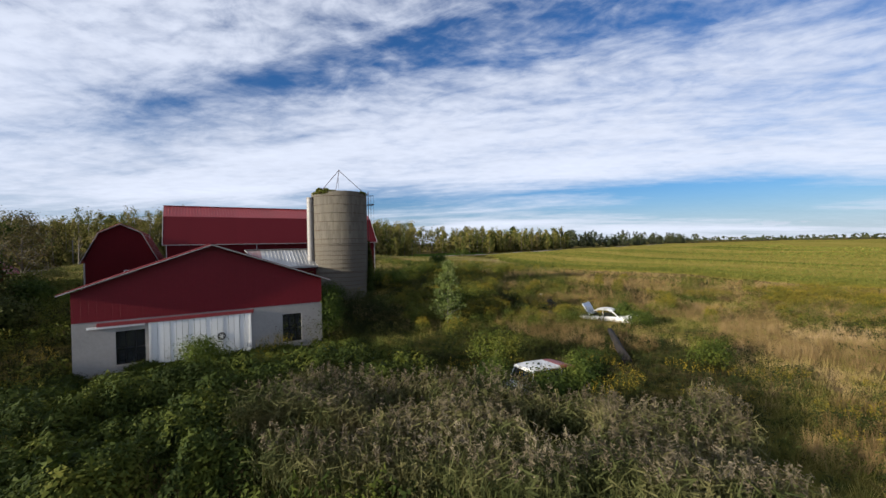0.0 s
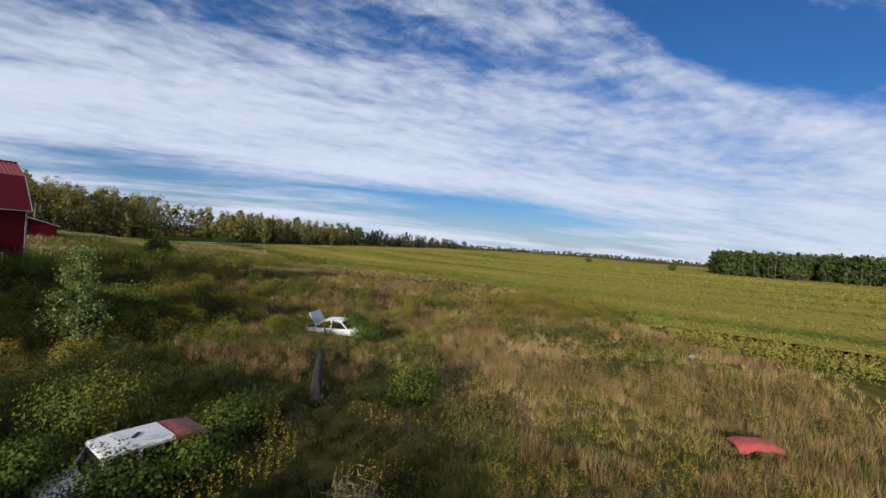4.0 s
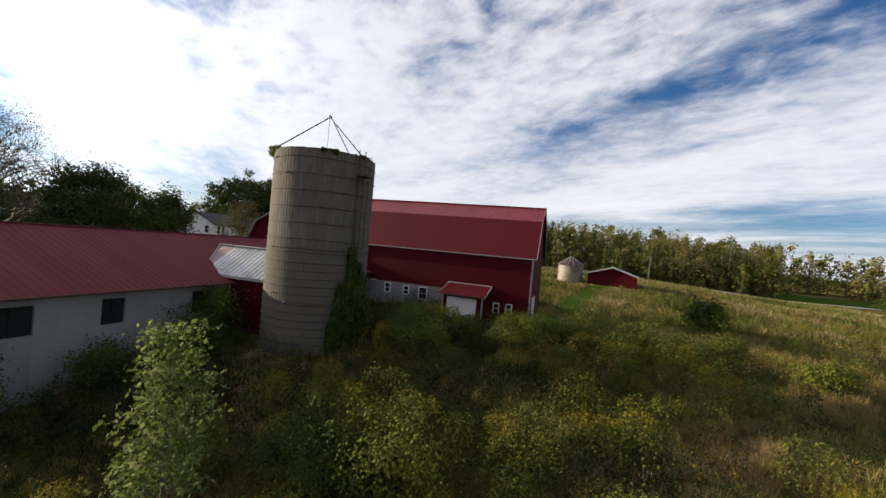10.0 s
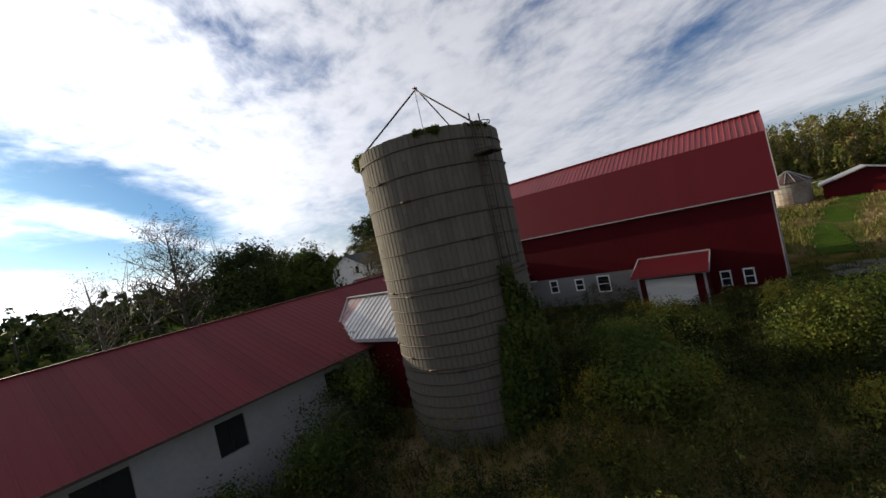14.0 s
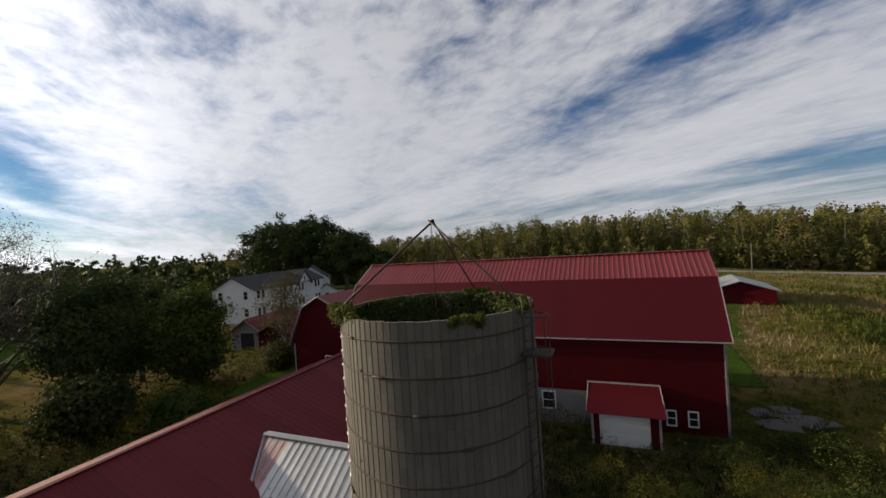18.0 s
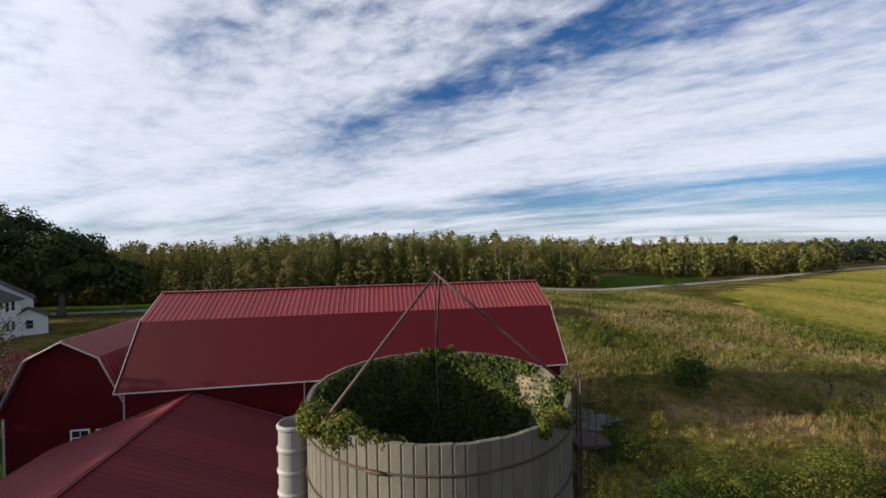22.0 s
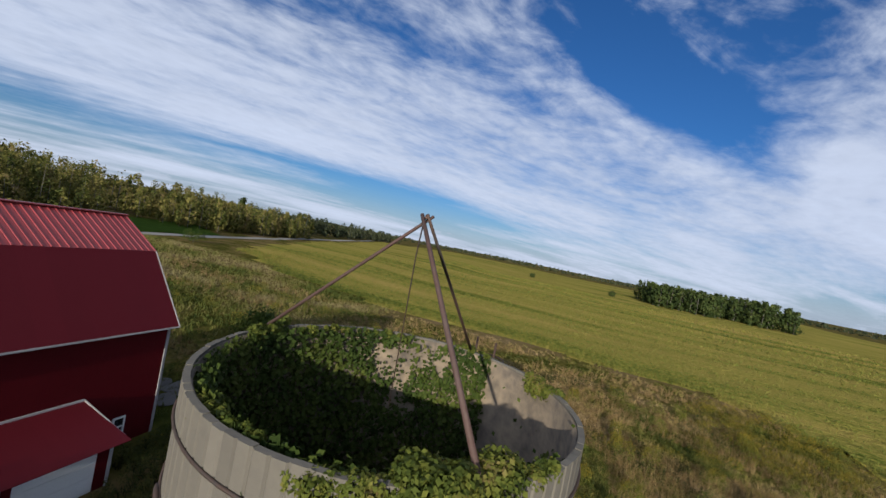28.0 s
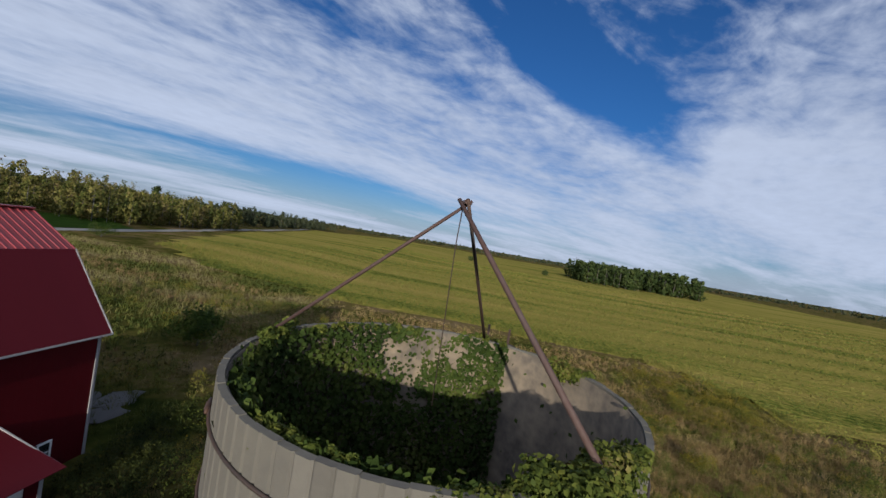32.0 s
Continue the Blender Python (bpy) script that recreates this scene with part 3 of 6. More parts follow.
def build_porch():
    porch = thing("garage_porch", "small red lean-to with a white garage door on the barn", "porch")
    a, b, y0 = 2.88, 6.2, 12.75
    box("side_wall", (a, y0, -1.0), (a + 0.12, BY - 0.003, 1.38), RED_WALL_Y, porch)
    box("side_wall", (b - 0.12, y0, -1.0), (b, BY - 0.003, 1.38), RED_WALL_Y, porch)
    box("front_wall", (a + 0.12, y0, -1.0), (a + 0.4, y0 + 0.12, 1.38), RED_WALL, porch)
    box("front_wall", (b - 0.5, y0, -1.0), (b - 0.12, y0 + 0.12, 1.38), RED_WALL, porch)
    box("lintel", (a + 0.4, y0, 1.14), (b - 0.5, y0 + 0.12, 1.38), RED_WALL, porch)
    for k in range(4):
        box("door_panel", (a + 0.4, y0 + 0.04, -0.9 + k * 0.51), (b - 0.5, y0 + 0.09, -0.9 + k * 0.51 + 0.5), WHITE, porch, "white garage door panel")
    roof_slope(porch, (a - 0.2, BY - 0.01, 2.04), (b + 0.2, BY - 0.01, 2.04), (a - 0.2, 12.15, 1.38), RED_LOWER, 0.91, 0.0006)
    beam("eave_board", (a - 0.2, 12.40, 1.34), (b + 0.2, 12.40, 1.34), 0.05, 0.14, TRIM, porch)
    for x in (a - 0.2, b + 0.2):
        beam("verge_board", (x, BY - 0.02, 2.01), (x, 12.40, 1.34), 0.05, 0.14, TRIM, porch)
    beam("flashing", (a - 0.2, BY - 0.03, 2.06), (b + 0.2, BY - 0.03, 2.06), 0.05, 0.1, TRIM, porch)
    for x in (a + 0.05, b - 0.05):
        box("corner_board", (x - 0.06, y0 - 0.03, -1.0), (x + 0.06, y0 - 0.003, 1.36), TRIM, porch)
    return porch


build_porch()

# ---- the small gambrel barn ----
def build_small_barn():
    sb = thing("small_barn", "smaller dark red gambrel barn with white verge boards", "barn")
    cx, hw, y0, y1 = -18.2, 3.3, 17.1, 27.0
    kx, kz, top, ev = 1.8, 6.05, 7.0, 2.9
    wall = [(cx - hw + 0.3, -1.0), (cx - hw + 0.3, ev + 0.2), (cx - kx, kz - 0.15), (cx, top - 0.15), (cx + kx, kz - 0.15), (cx + hw - 0.3, ev + 0.2), (cx + hw - 0.3, -1.0)]
    prism("gable_wall", wall, "y", y0, y0 + 0.15, RED_WALL, sb)
    prism("gable_wall", wall, "y", y1 - 0.15, y1, RED_WALL, sb)
    for s in (1, -1):
        xa = cx + s * (hw - 0.3)
        box("side_wall", (min(xa, xa - s * 0.15), y0 + 0.15, -1.0), (max(xa, xa - s * 0.15), y1 - 0.15, ev + 0.2), RED_WALL_Y, sb)
        roof_slope(sb, (cx, y0 - 0.25, top), (cx, y1, top), (cx + s * kx, y0 - 0.25, kz), RED_ROOF)
        roof_slope(sb, (cx + s * kx, y0 - 0.25, kz), (cx + s * kx, y1, kz), (cx + s * hw, y0 - 0.25, ev), RED_ROOF)
        beam("verge_board", (cx, y0 - 0.27, top - 0.06), (cx + s * kx, y0 - 0.27, kz - 0.06), 0.05, 0.2, TRIM, sb, up=(0, 1, 0.01))
        beam("verge_board", (cx + s * kx, y0 - 0.27, kz - 0.06), (cx + s * hw, y0 - 0.27, ev - 0.06), 0.05, 0.2, TRIM, sb, up=(0, 1, 0.01))
        box("corner_board", (xa - 0.06, y0 - 0.03, -1.0), (xa + 0.06, y0 - 0.003, ev), TRIM, sb)
    window(sb, -17.55, 1.6, 0.85, 0.8, y0, bars=(2, 2))
    window(sb, -16.3, 1.55, 0.85, 0.8, y0, bars=(2, 2))
    return sb


build_small_barn()

# ---- the low milking shed ----
SX, SHW, SZ, SE, SY0, SY1 = -10.9, 6.4, 4.4, 2.1, -11.8, 14.8


def build_shed():
    sh = thing("milking_shed", "long low grey block cattle shed with red steel roof", "shed")
    wl, wr, fy = SX - SHW + 0.45, SX + SHW - 0.45, SY0 + 0.35
    slope = (SZ - SE) / SHW
    gz = 0.66
    gable = [(wl + 0.0, gz), (wl, SZ - slope * (SX - wl) - 0.12), (SX, SZ - 0.12), (wr, SZ - slope * (wr - SX) - 0.12), (wr, gz)]
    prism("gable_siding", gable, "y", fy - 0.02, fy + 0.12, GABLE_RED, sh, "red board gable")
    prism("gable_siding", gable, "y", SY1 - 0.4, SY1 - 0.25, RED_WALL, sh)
    for a, b in ((wl, -15.2), (-14.0, -13.75), (-9.1, -7.3), (-6.2, wr)):
        box("block_wall", (a, fy, -3.0), (b, fy + 0.2, gz), BLOCK, sh, "painted concrete block wall")
    for a, b in ((-15.2, -14.0), (-7.3, -6.2)):
        box("block_wall", (a, fy, -3.0), (b, fy + 0.2, -1.6), BLOCK, sh)
        box("block_wall", (a, fy, 0.08), (b, fy + 0.2, gz), BLOCK, sh)
        box("dark_window", (a, fy + 0.1, -1.6), (b, fy + 0.14, 0.08), GLASS, sh, "dark window opening")
        box("sill", (a - 0.05, fy - 0.05, -1.70), (b + 0.05, fy + 0.08, -1.6), BLOCK, sh)
        for k in (1, 2):
            u = a + (b - a) * k / 3
            box("mullion", (u - 0.02, fy + 0.06, -1.6), (u + 0.02, fy + 0.1, 0.08), DARK, sh)
        box("transom", (a, fy + 0.055, -0.82), (b, fy + 0.095, -0.78), DARK, sh)
    box("door_head", (-13.75, fy, 0.38), (-9.1, fy + 0.2, gz), BLOCK, sh)
    for k in range(17):
        w = 4.65 / 17
        x = -13.75 + k * w
        box("door_board", (x + 0.006, fy - 0.09 - 0.006 * (k % 3), -2.6), (x + w - 0.006, fy - 0.04, 0.4), WHITE, sh, "white vertical door board")
    box("door_rail", (-15.9, fy - 0.14, 0.4), (-8.9, fy - 0.03, 0.58), RED_ROOF, sh, "red sliding door rail cover")
    box("door_rail", (-16.3, fy - 0.12, 0.3), (-14.0, fy - 0.03, 0.4), WHITE, sh)
    for x in (-13.8, -9.08):
        box("door_edge", (x - 0.05, fy - 0.12, -2.5), (x + 0.05, fy - 0.035, 0.4), WHITE, sh)
    # round black and white emblem on the door: plain shapes only
    bm = bmesh.new()
    bmesh.ops.create_cone(bm, cap_ends=True, segments=24, radius1=0.21, radius2=0.21, depth=0.02, matrix=pose(-10.55, fy - 0.112, -0.75, 90, 0, 0))
    part("round_plate", bm, DARK, sh, "round black plate with white bars")
    for q in (-25, 25, 90):
        d = Vector((math.sin(radians(q)), 0, math.cos(radians(q)))) * 0.15
        c = Vector((-10.55, fy - 0.128, -0.75))
        beam("plate_bar", c - d, c + d, 0.045, 0.01, WHITE, sh, up=(0, 1, 0))
    # long east wall with its dark openings
    cuts = [(-10.2, -9.0), (-6.9, -6.0), (-2.9, -1.9), (6.5, 7.5), (10.5, 11.5)]
    y = fy + 0.2
    for a, b in cuts + [(SY1 - 0.4, SY1 - 0.4)]:
        box("block_wall", (wr - 0.2, y, -3.0), (wr, a, 2.12), BLOCK, sh)
        if b > a:
            box("block_wall", (wr - 0.2, a, -3.0), (wr, b, 0.7), BLOCK, sh)
            box("block_wall", (wr - 0.2, a, 1.75), (wr, b, 2.12), BLOCK, sh)
            box("dark_window", (wr - 0.13, a, 0.7), (wr - 0.1, b, 1.75), GLASS, sh, "dark window opening")
            box("mullion", (wr - 0.1, (a + b) / 2 - 0.025, 0.7), (wr - 0.06, (a + b) / 2 + 0.025, 1.75), DARK, sh)
        y = b
    box("block_wall", (wl, fy + 0.2, -3.0), (wl + 0.2, SY1 - 0.4, 2.12), BLOCK, sh)
    for s in (1, -1):
        roof_slope(sh, (SX, SY0, SZ), (SX, SY1, SZ), (SX + s * SHW, SY0, SE), RED_ROOF_DULL, 0.91, 0.015)
        for yy in (SY0 - 0.02, SY1 + 0.02):
            beam("verge_board", (SX, yy, SZ - 0.05), (SX + s * SHW, yy, SE - 0.05), 0.05, 0.15, TRIM, sh, "white verge board", up=(0, 1, 0.01))
        beam("eave_edge", (SX + s * SHW, SY0, SE - 0.03), (SX + s * SHW, SY1, SE - 0.03), 0.04, 0.08, RUST, sh)
    beam("ridge_cap", (SX, SY0, SZ + 0.02), (SX, SY1, SZ + 0.02), 0.2, 0.04, RED_LOWER, sh)
    return sh


build_shed()


def build_feed_room():
    fr = thing("feed_room", "red feed room with a white corrugated roof between shed and silo", "shed")
    rz, ez, ry, hw = 3.95, 2.45, 1.35, 2.25
    x0, x1, cut = -6.75, -2.35, 1.2
    for s in (-1, 1):
        roof_slope(fr, (x0, ry, rz), (x1, ry, rz), (x0, ry + s * hw, ez), GALV)
        # the skewed end against the shed roof, in narrowing ribs
        n = 8
        for k in range(n):
            a, b = x0 - cut * k / n, x0 - cut * (k + 1) / n
            da, db = 1 - k / n, 1 - (k + 1) / n
            p = [(a, ry, rz), (b, ry, rz), (b, ry + s * hw * max(db, 0.02), rz - (rz - ez) * max(db, 0.02)), (a, ry + s * hw * da, rz - (rz - ez) * da)]
            lift = 0.012 * (k % 2)
            v = [(x, y, z + lift) for x, y, z in p] + [(x, y, z + lift - 0.03) for x, y, z in p]
            f = [(0, 1, 2, 3), (7, 6, 5, 4), (0, 4, 5, 1), (1, 5, 6, 2), (2, 6, 7, 3), (3, 7, 4, 0)]
            obj("end_sheet", v, f if s < 0 else [q[::-1] for q in f], STAINED, fr, "red-stained end sheet")
        beam("eave_board", (x0, ry + s * hw, ez - 0.05), (x1, ry + s * hw, ez - 0.05), 0.05, 0.14, TRIM, fr)
        beam("verge_board", (x0 - cut - 0.02, ry, rz + 0.02), (x0 - 0.02, ry + s * hw, ez + 0.02), 0.09, 0.07, TRIM, fr, "white verge strip")
    beam("ridge_cap", (x0 - cut, ry, rz + 0.02), (x1, ry, rz + 0.02), 0.3, 0.04, GALV, fr)
    ys, yn = ry - hw + 0.3, ry + hw - 0.3
    box("south_wall", (-5.05, ys, -1.2), (x1 - 0.1, ys + 0.12, ez + 0.1), RED_WALL, fr)
    box("north_wall", (-5.05, yn - 0.12, -1.2), (x1 - 0.1, yn, ez + 0.1), RED_WALL, fr)
    prism("east_wall", [(ys + 0.12, -1.2), (ys + 0.12, ez), (ry, rz - 0.1), (yn - 0.12, ez), (yn - 0.12, -1.2)], "x", x1 - 0.3, x1 - 0.1, RED_WALL_Y, fr)
    return fr


build_feed_room()

# ---- the silo ----
SR, RIM, COURSE = 2.5, 9.03, 0.762


def build_silo():
    silo = thing("silo", "old roofless concrete stave silo with rusty hoops and vines inside", "silo")
    n = 88
    step = 2 * math.pi / n
    base = -0.9

    def stave(a0, z0, z1, out=0.0):
        """Eight corners and six faces of a stave with softened outer edges."""
        g = 0.0045 / SR
        vs = []
        for r, e in ((SR - 0.075, 0.0), (SR - 0.016 + out, 0.0), (SR + out, g + 0.018 / SR)):
            for z in (z0, z1):
                vs += [((r * math.cos(a0 + e)), r * math.sin(a0 + e), z), (r * math.cos(a0 + step - e), r * math.sin(a0 + step - e), z)]
        f = [(0, 2, 3, 1), (8, 9, 11, 10), (4, 8, 10, 6), (0, 4, 6, 2), (9, 5, 7, 11), (5, 1, 3, 7), (2, 6, 10, 11, 7, 3), (0, 1, 5, 9, 8, 4)]
        return vs, f

    rest_v, rest_f = [], []
    courses = int((RIM - base) / COURSE) + 1
    made = 0
    for c in range(courses, -1, -1):
        for k in range(n):
            odd = k % 2
            z1 = min(RIM, RIM - (courses - c) * COURSE + odd * COURSE / 2)
            z0 = RIM - (courses - c + 1) * COURSE + odd * COURSE / 2
            if c == courses:
                z1 = RIM + 0.007 * math.sin(k * 1.7)
            z0 = max(z0, base)
            if z1 - z0 < 0.02:
                continue
            mid = (k + 0.5) * step
            front = math.cos(mid - radians(-95)) > -0.2
            if front and c > courses - 6 and made < 300:
                vs, f = stave(-step / 2, 0, z1 - z0)
                me = bpy.data.meshes.new("stave")
                me.from_pydata(vs, [], f)
                me.materials.append(CONCRETE)
                ob = new("stave", me)
                ob.location, ob.rotation_euler = (0, 0, z0), (0, 0, k * step + step / 2)
                ob.parent = silo
                made += 1
            else:
                vs, f = stave(k * step, z0, z1)
                b = len(rest_v)
                rest_v += vs
                rest_f += [tuple(q + b for q in fc) for fc in f]
    tagged(obj("lower_wall", rest_v, rest_f, CONCRETE, silo), kind="stuff")
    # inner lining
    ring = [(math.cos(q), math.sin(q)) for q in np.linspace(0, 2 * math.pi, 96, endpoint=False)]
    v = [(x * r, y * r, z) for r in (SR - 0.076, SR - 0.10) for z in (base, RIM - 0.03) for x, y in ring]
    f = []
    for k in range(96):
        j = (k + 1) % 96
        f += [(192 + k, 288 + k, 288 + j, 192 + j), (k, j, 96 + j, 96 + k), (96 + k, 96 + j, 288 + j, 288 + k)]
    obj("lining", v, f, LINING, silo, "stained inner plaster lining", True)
    obj("silo_floor", [(x * (SR - 0.1), y * (SR - 0.1), -0.35) for x, y in ring], [tuple(range(96))], DARK, silo)
    # hoops: wide apart above, close below, each with its tightening lugs
    zs = [RIM - 0.42 - k * COURSE for k in range(6)] + [4.35, 4.2, 3.72, 3.34, 2.96, 2.6, 2.22, 1.85, 1.75, 1.38, 1.02, 0.66, 0.3, -0.05]
    for k, z in enumerate(zs):
        r = SR + 0.012
        pts = [(r * math.cos(q), r * math.sin(q), z + 0.012 * math.sin(3 * q + k)) for q in np.linspace(0, 2 * math.pi, 73)]
        vs, fs = tube_data(pts, 0.019, 5, False)
        for j in range(3):
            q = j * 2.1 + k * 0.37
            p = Vector(((r + 0.02) * math.cos(q), (r + 0.02) * math.sin(q), z))
            t = Vector((-math.sin(q), math.cos(q), 0)) * 0.17
            v2, f2 = tube_data([p - t, p - t * 0.4, p + t * 0.4, p + t], [0.018, 0.034, 0.034, 0.018], 6, True, len(vs))
            vs, fs = vs + v2, fs + f2
        obj("hoop", vs, fs, DARK_STEEL, silo, "rusty steel hoop", True)
    return silo


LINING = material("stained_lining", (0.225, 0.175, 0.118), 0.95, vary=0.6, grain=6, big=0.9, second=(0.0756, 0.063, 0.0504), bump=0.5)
build_silo()


def build_chute():
    ch = thing("silo_chute", "white steel unloading chute with ribbed rings on the silo", "chute")
    cx, cy, r = -2.75, -0.12, 0.27
    q = np.linspace(0, 2 * math.pi, 28, endpoint=False)
    zs, rs = [], []
    z = -0.6
    while z < 8.6:
        for dz, dr in ((0.0, 0.0), (0.27, 0.0), (0.30, 0.028), (0.34, 0.028), (0.37, 0.0)):
            zs.append(z + dz), rs.append(r + dr)
        z += 0.40
    v, f = [], []
    for z, rr in zip(zs, rs):
        v += [(cx + rr * math.cos(a), cy + rr * math.sin(a), z) for a in q]
    m = len(q)
    for k in range(len(zs) - 1):
        f += [(k * m + j, k * m + (j + 1) % m, (k + 1) * m + (j + 1) % m, (k + 1) * m + j) for j in range(m)]
    b = len(v)
    top = zs[-1]
    v += [(cx + (r - 0.015) * math.cos(a), cy + (r - 0.015) * math.sin(a), zz) for zz in (top, top - 1.6) for a in q]
    f += [((len(zs) - 1) * m + j, (len(zs) - 1) * m + (j + 1) % m, b + (j + 1) % m, b + j) for j in range(m)]
    f += [(b + j, b + (j + 1) % m, b + m + (j + 1) % m, b + m + j) for j in range(m)] + [tuple(b + m + j for j in range(m))]
    obj("chute_tube", v, f, CHUTE, ch, "", False)
    return ch


CHUTE = material("white_chute_steel", (0.34, 0.335, 0.33), 0.5, 0.1, vary=0.4, grain=5, second=(0.22, 0.20, 0.18))
build_chute()


def build_tripod():
    tp = thing("silo_tripod", "rusty three-legged pipe hoist frame over the open silo", "tripod")
    top = Vector((0, 0, 11.2))
    feet = [((-1.97, -1.56, 9.16), 0.031, "thick rust and grey pipe leg"), ((0.29, 2.48, 9.04), 0.025, "red rusty pipe leg"), ((2.38, -0.53, 9.06), 0.026, "dark pipe leg")]
    for foot, r, lab in feet:
        d = (Vector(foot) - top).normalized()
        side = d.cross(Vector((0, 0, 1))).normalized()
        a = top + side * 0.05
        pts = [a - d * 0.1, a.lerp(Vector(foot), 0.3), a.lerp(Vector(foot), 0.65), Vector(foot) + d * 0.1]
        tube("leg", pts, [r * 0.9, r, r, r * 1.05], DARK_STEEL if "dark" in lab else RUST, tp, lab)
    beam("head_bar", top + Vector((-0.06, -0.02, 0.04)), top + Vector((0.06, 0.03, 0.03)), 0.04, 0.05, RUST, tp)
    tube("head_bolt", [top + Vector((-0.02, -0.08, 0.02)), top + Vector((0.02, 0.08, 0.03))], 0.015, RUST, tp)
    for k in range(2):
        tube("hoist_wire", [top + Vector((0.03 * k - 0.05, 0.02, -0.02)), top + Vector((0.02 * k - 0.06, 0.03, -0.5)), top + Vector((-0.03, 0.0, -2.6))], 0.006, DARK_STEEL, tp, sides=4)
    return tp


build_tripod()

# ---- ladder and vines of the silo ----
RNG = np.random.default_rng(7)
LEAF_GREEN = [(0.0, (0.0182, 0.0331, 0.00662)), (0.4, (0.0455, 0.0704, 0.0124)), (0.8, (0.0911, 0.116, 0.0182)), (1.0, (0.14, 0.149, 0.029))]
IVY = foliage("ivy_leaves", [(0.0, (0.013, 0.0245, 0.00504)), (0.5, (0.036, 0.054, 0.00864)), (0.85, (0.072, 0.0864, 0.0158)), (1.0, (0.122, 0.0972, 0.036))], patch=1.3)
# lighter, yellower copy of IVY for the rim clumps: sunlight put into the leaf colour
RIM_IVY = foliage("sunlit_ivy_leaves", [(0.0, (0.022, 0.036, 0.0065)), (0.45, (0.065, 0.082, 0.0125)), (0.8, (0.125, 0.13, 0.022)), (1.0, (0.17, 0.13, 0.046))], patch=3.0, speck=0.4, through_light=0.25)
MOUND = foliage("forb_leaves", [(0.0, (0.022, 0.036, 0.006)), (0.35, (0.06, 0.078, 0.011)), (0.7, (0.115, 0.12, 0.017)), (1.0, (0.185, 0.16, 0.028))], patch=0.35, through_light=0.2)
SHRUB = foliage("shrub_leaves", LEAF_GREEN, patch=0.5, through_light=0.35)


def leaves(centres, size, vary=0.5, tilt=None, squash=0.5, broad=False):
    """Loose leaves at the centres, pointed slivers or (broad) folded diamonds; returns verts and faces."""
    n = len(centres)
    a = RNG.normal(size=(n, 3))
    if tilt is not None:
        a = tilt + a * 0.55
    a /= np.linalg.norm(a, axis=1, keepdims=True) + 1e-9
    b = np.cross(a, RNG.normal(size=(n, 3)))
    b /= np.linalg.norm(b, axis=1, keepdims=True) + 1e-9
    c = np.cross(a, b)
    s = (size * (1 + vary * (RNG.random(n) - 0.5) * 2))[:, None]
    if broad:
        v = np.stack([centres - b * s * 0.5, centres + c * s * squash * 0.5 + a * s * 0.08, centres + b * s * 0.5, centres - c * s * squash * 0.5 + a * s * 0.08], 1)
    else:
        v = np.stack([centres - b * s * 0.55, centres + b * s * 0.4 + c * s * squash * 0.6, centres + b * s * 0.4 - c * s * squash * 0.6], 1)
    k = v.shape[1]
    return v.reshape(-1, 3), np.arange(n)[:, None] * k + np.arange(k)[None]


def on_wall(az0, az1, z0, z1, n, r, out=0.08):
    q = np.radians(RNG.uniform(az0, az1, n))
    rr = r + RNG.normal(0, out, n)
    return np.stack([rr * np.cos(q), rr * np.sin(q), RNG.uniform(z0, z1, n)], 1), q


def build_ladder():
    ld = thing("silo_ladder", "rusty steel ladder with a cage and platform up the silo", "ladder")
    q = radians(-17)
    d, t = Vector((math.cos(q), math.sin(q), 0)), Vector((-math.sin(q), math.cos(q), 0))
    for s in (-0.2, 0.2):
        p = d * (SR + 0.16) + t * s
        tube("rail", [p + Vector((0, 0, 1.4)), p + Vector((0, 0, RIM + 0.25))], 0.022, DARK_STEEL, ld, sides=6)
    z = 1.6
    while z < RIM:
        a, b = d * (SR + 0.16) - t * 0.2, d * (SR + 0.16) + t * 0.2
        tube("rung", [a + Vector((0, 0, z)), b + Vector((0, 0, z))], 0.014, DARK_STEEL, ld, sides=5)
        z += 0.32
    for z in (8.9, 8.1, 4.6):
        pts = [d * (SR + 0.16 + 0.5 * math.sin(a)) + t * (0.36 * math.cos(a)) + Vector((0, 0, z)) for a in np.linspace(0, math.pi, 9)]
        tube("cage_hoop", pts, 0.014, DARK_STEEL, ld, sides=5, caps=False)
    for a in (0.5, 1.57, 2.64):
        p = d * (SR + 0.16 + 0.5 * math.sin(a)) + t * (0.36 * math.cos(a))
        tube("cage_bar", [p + Vector((0, 0, 4.6)), p + Vector((0, 0, 8.9))], 0.01, DARK_STEEL, ld, sides=5)
    box("platform", (SR * 0.96, -1.05, 8.0), (SR * 0.96 + 0.65, -0.4, 8.05), DARK_STEEL, ld, "small steel platform")
    return ld


build_ladder()


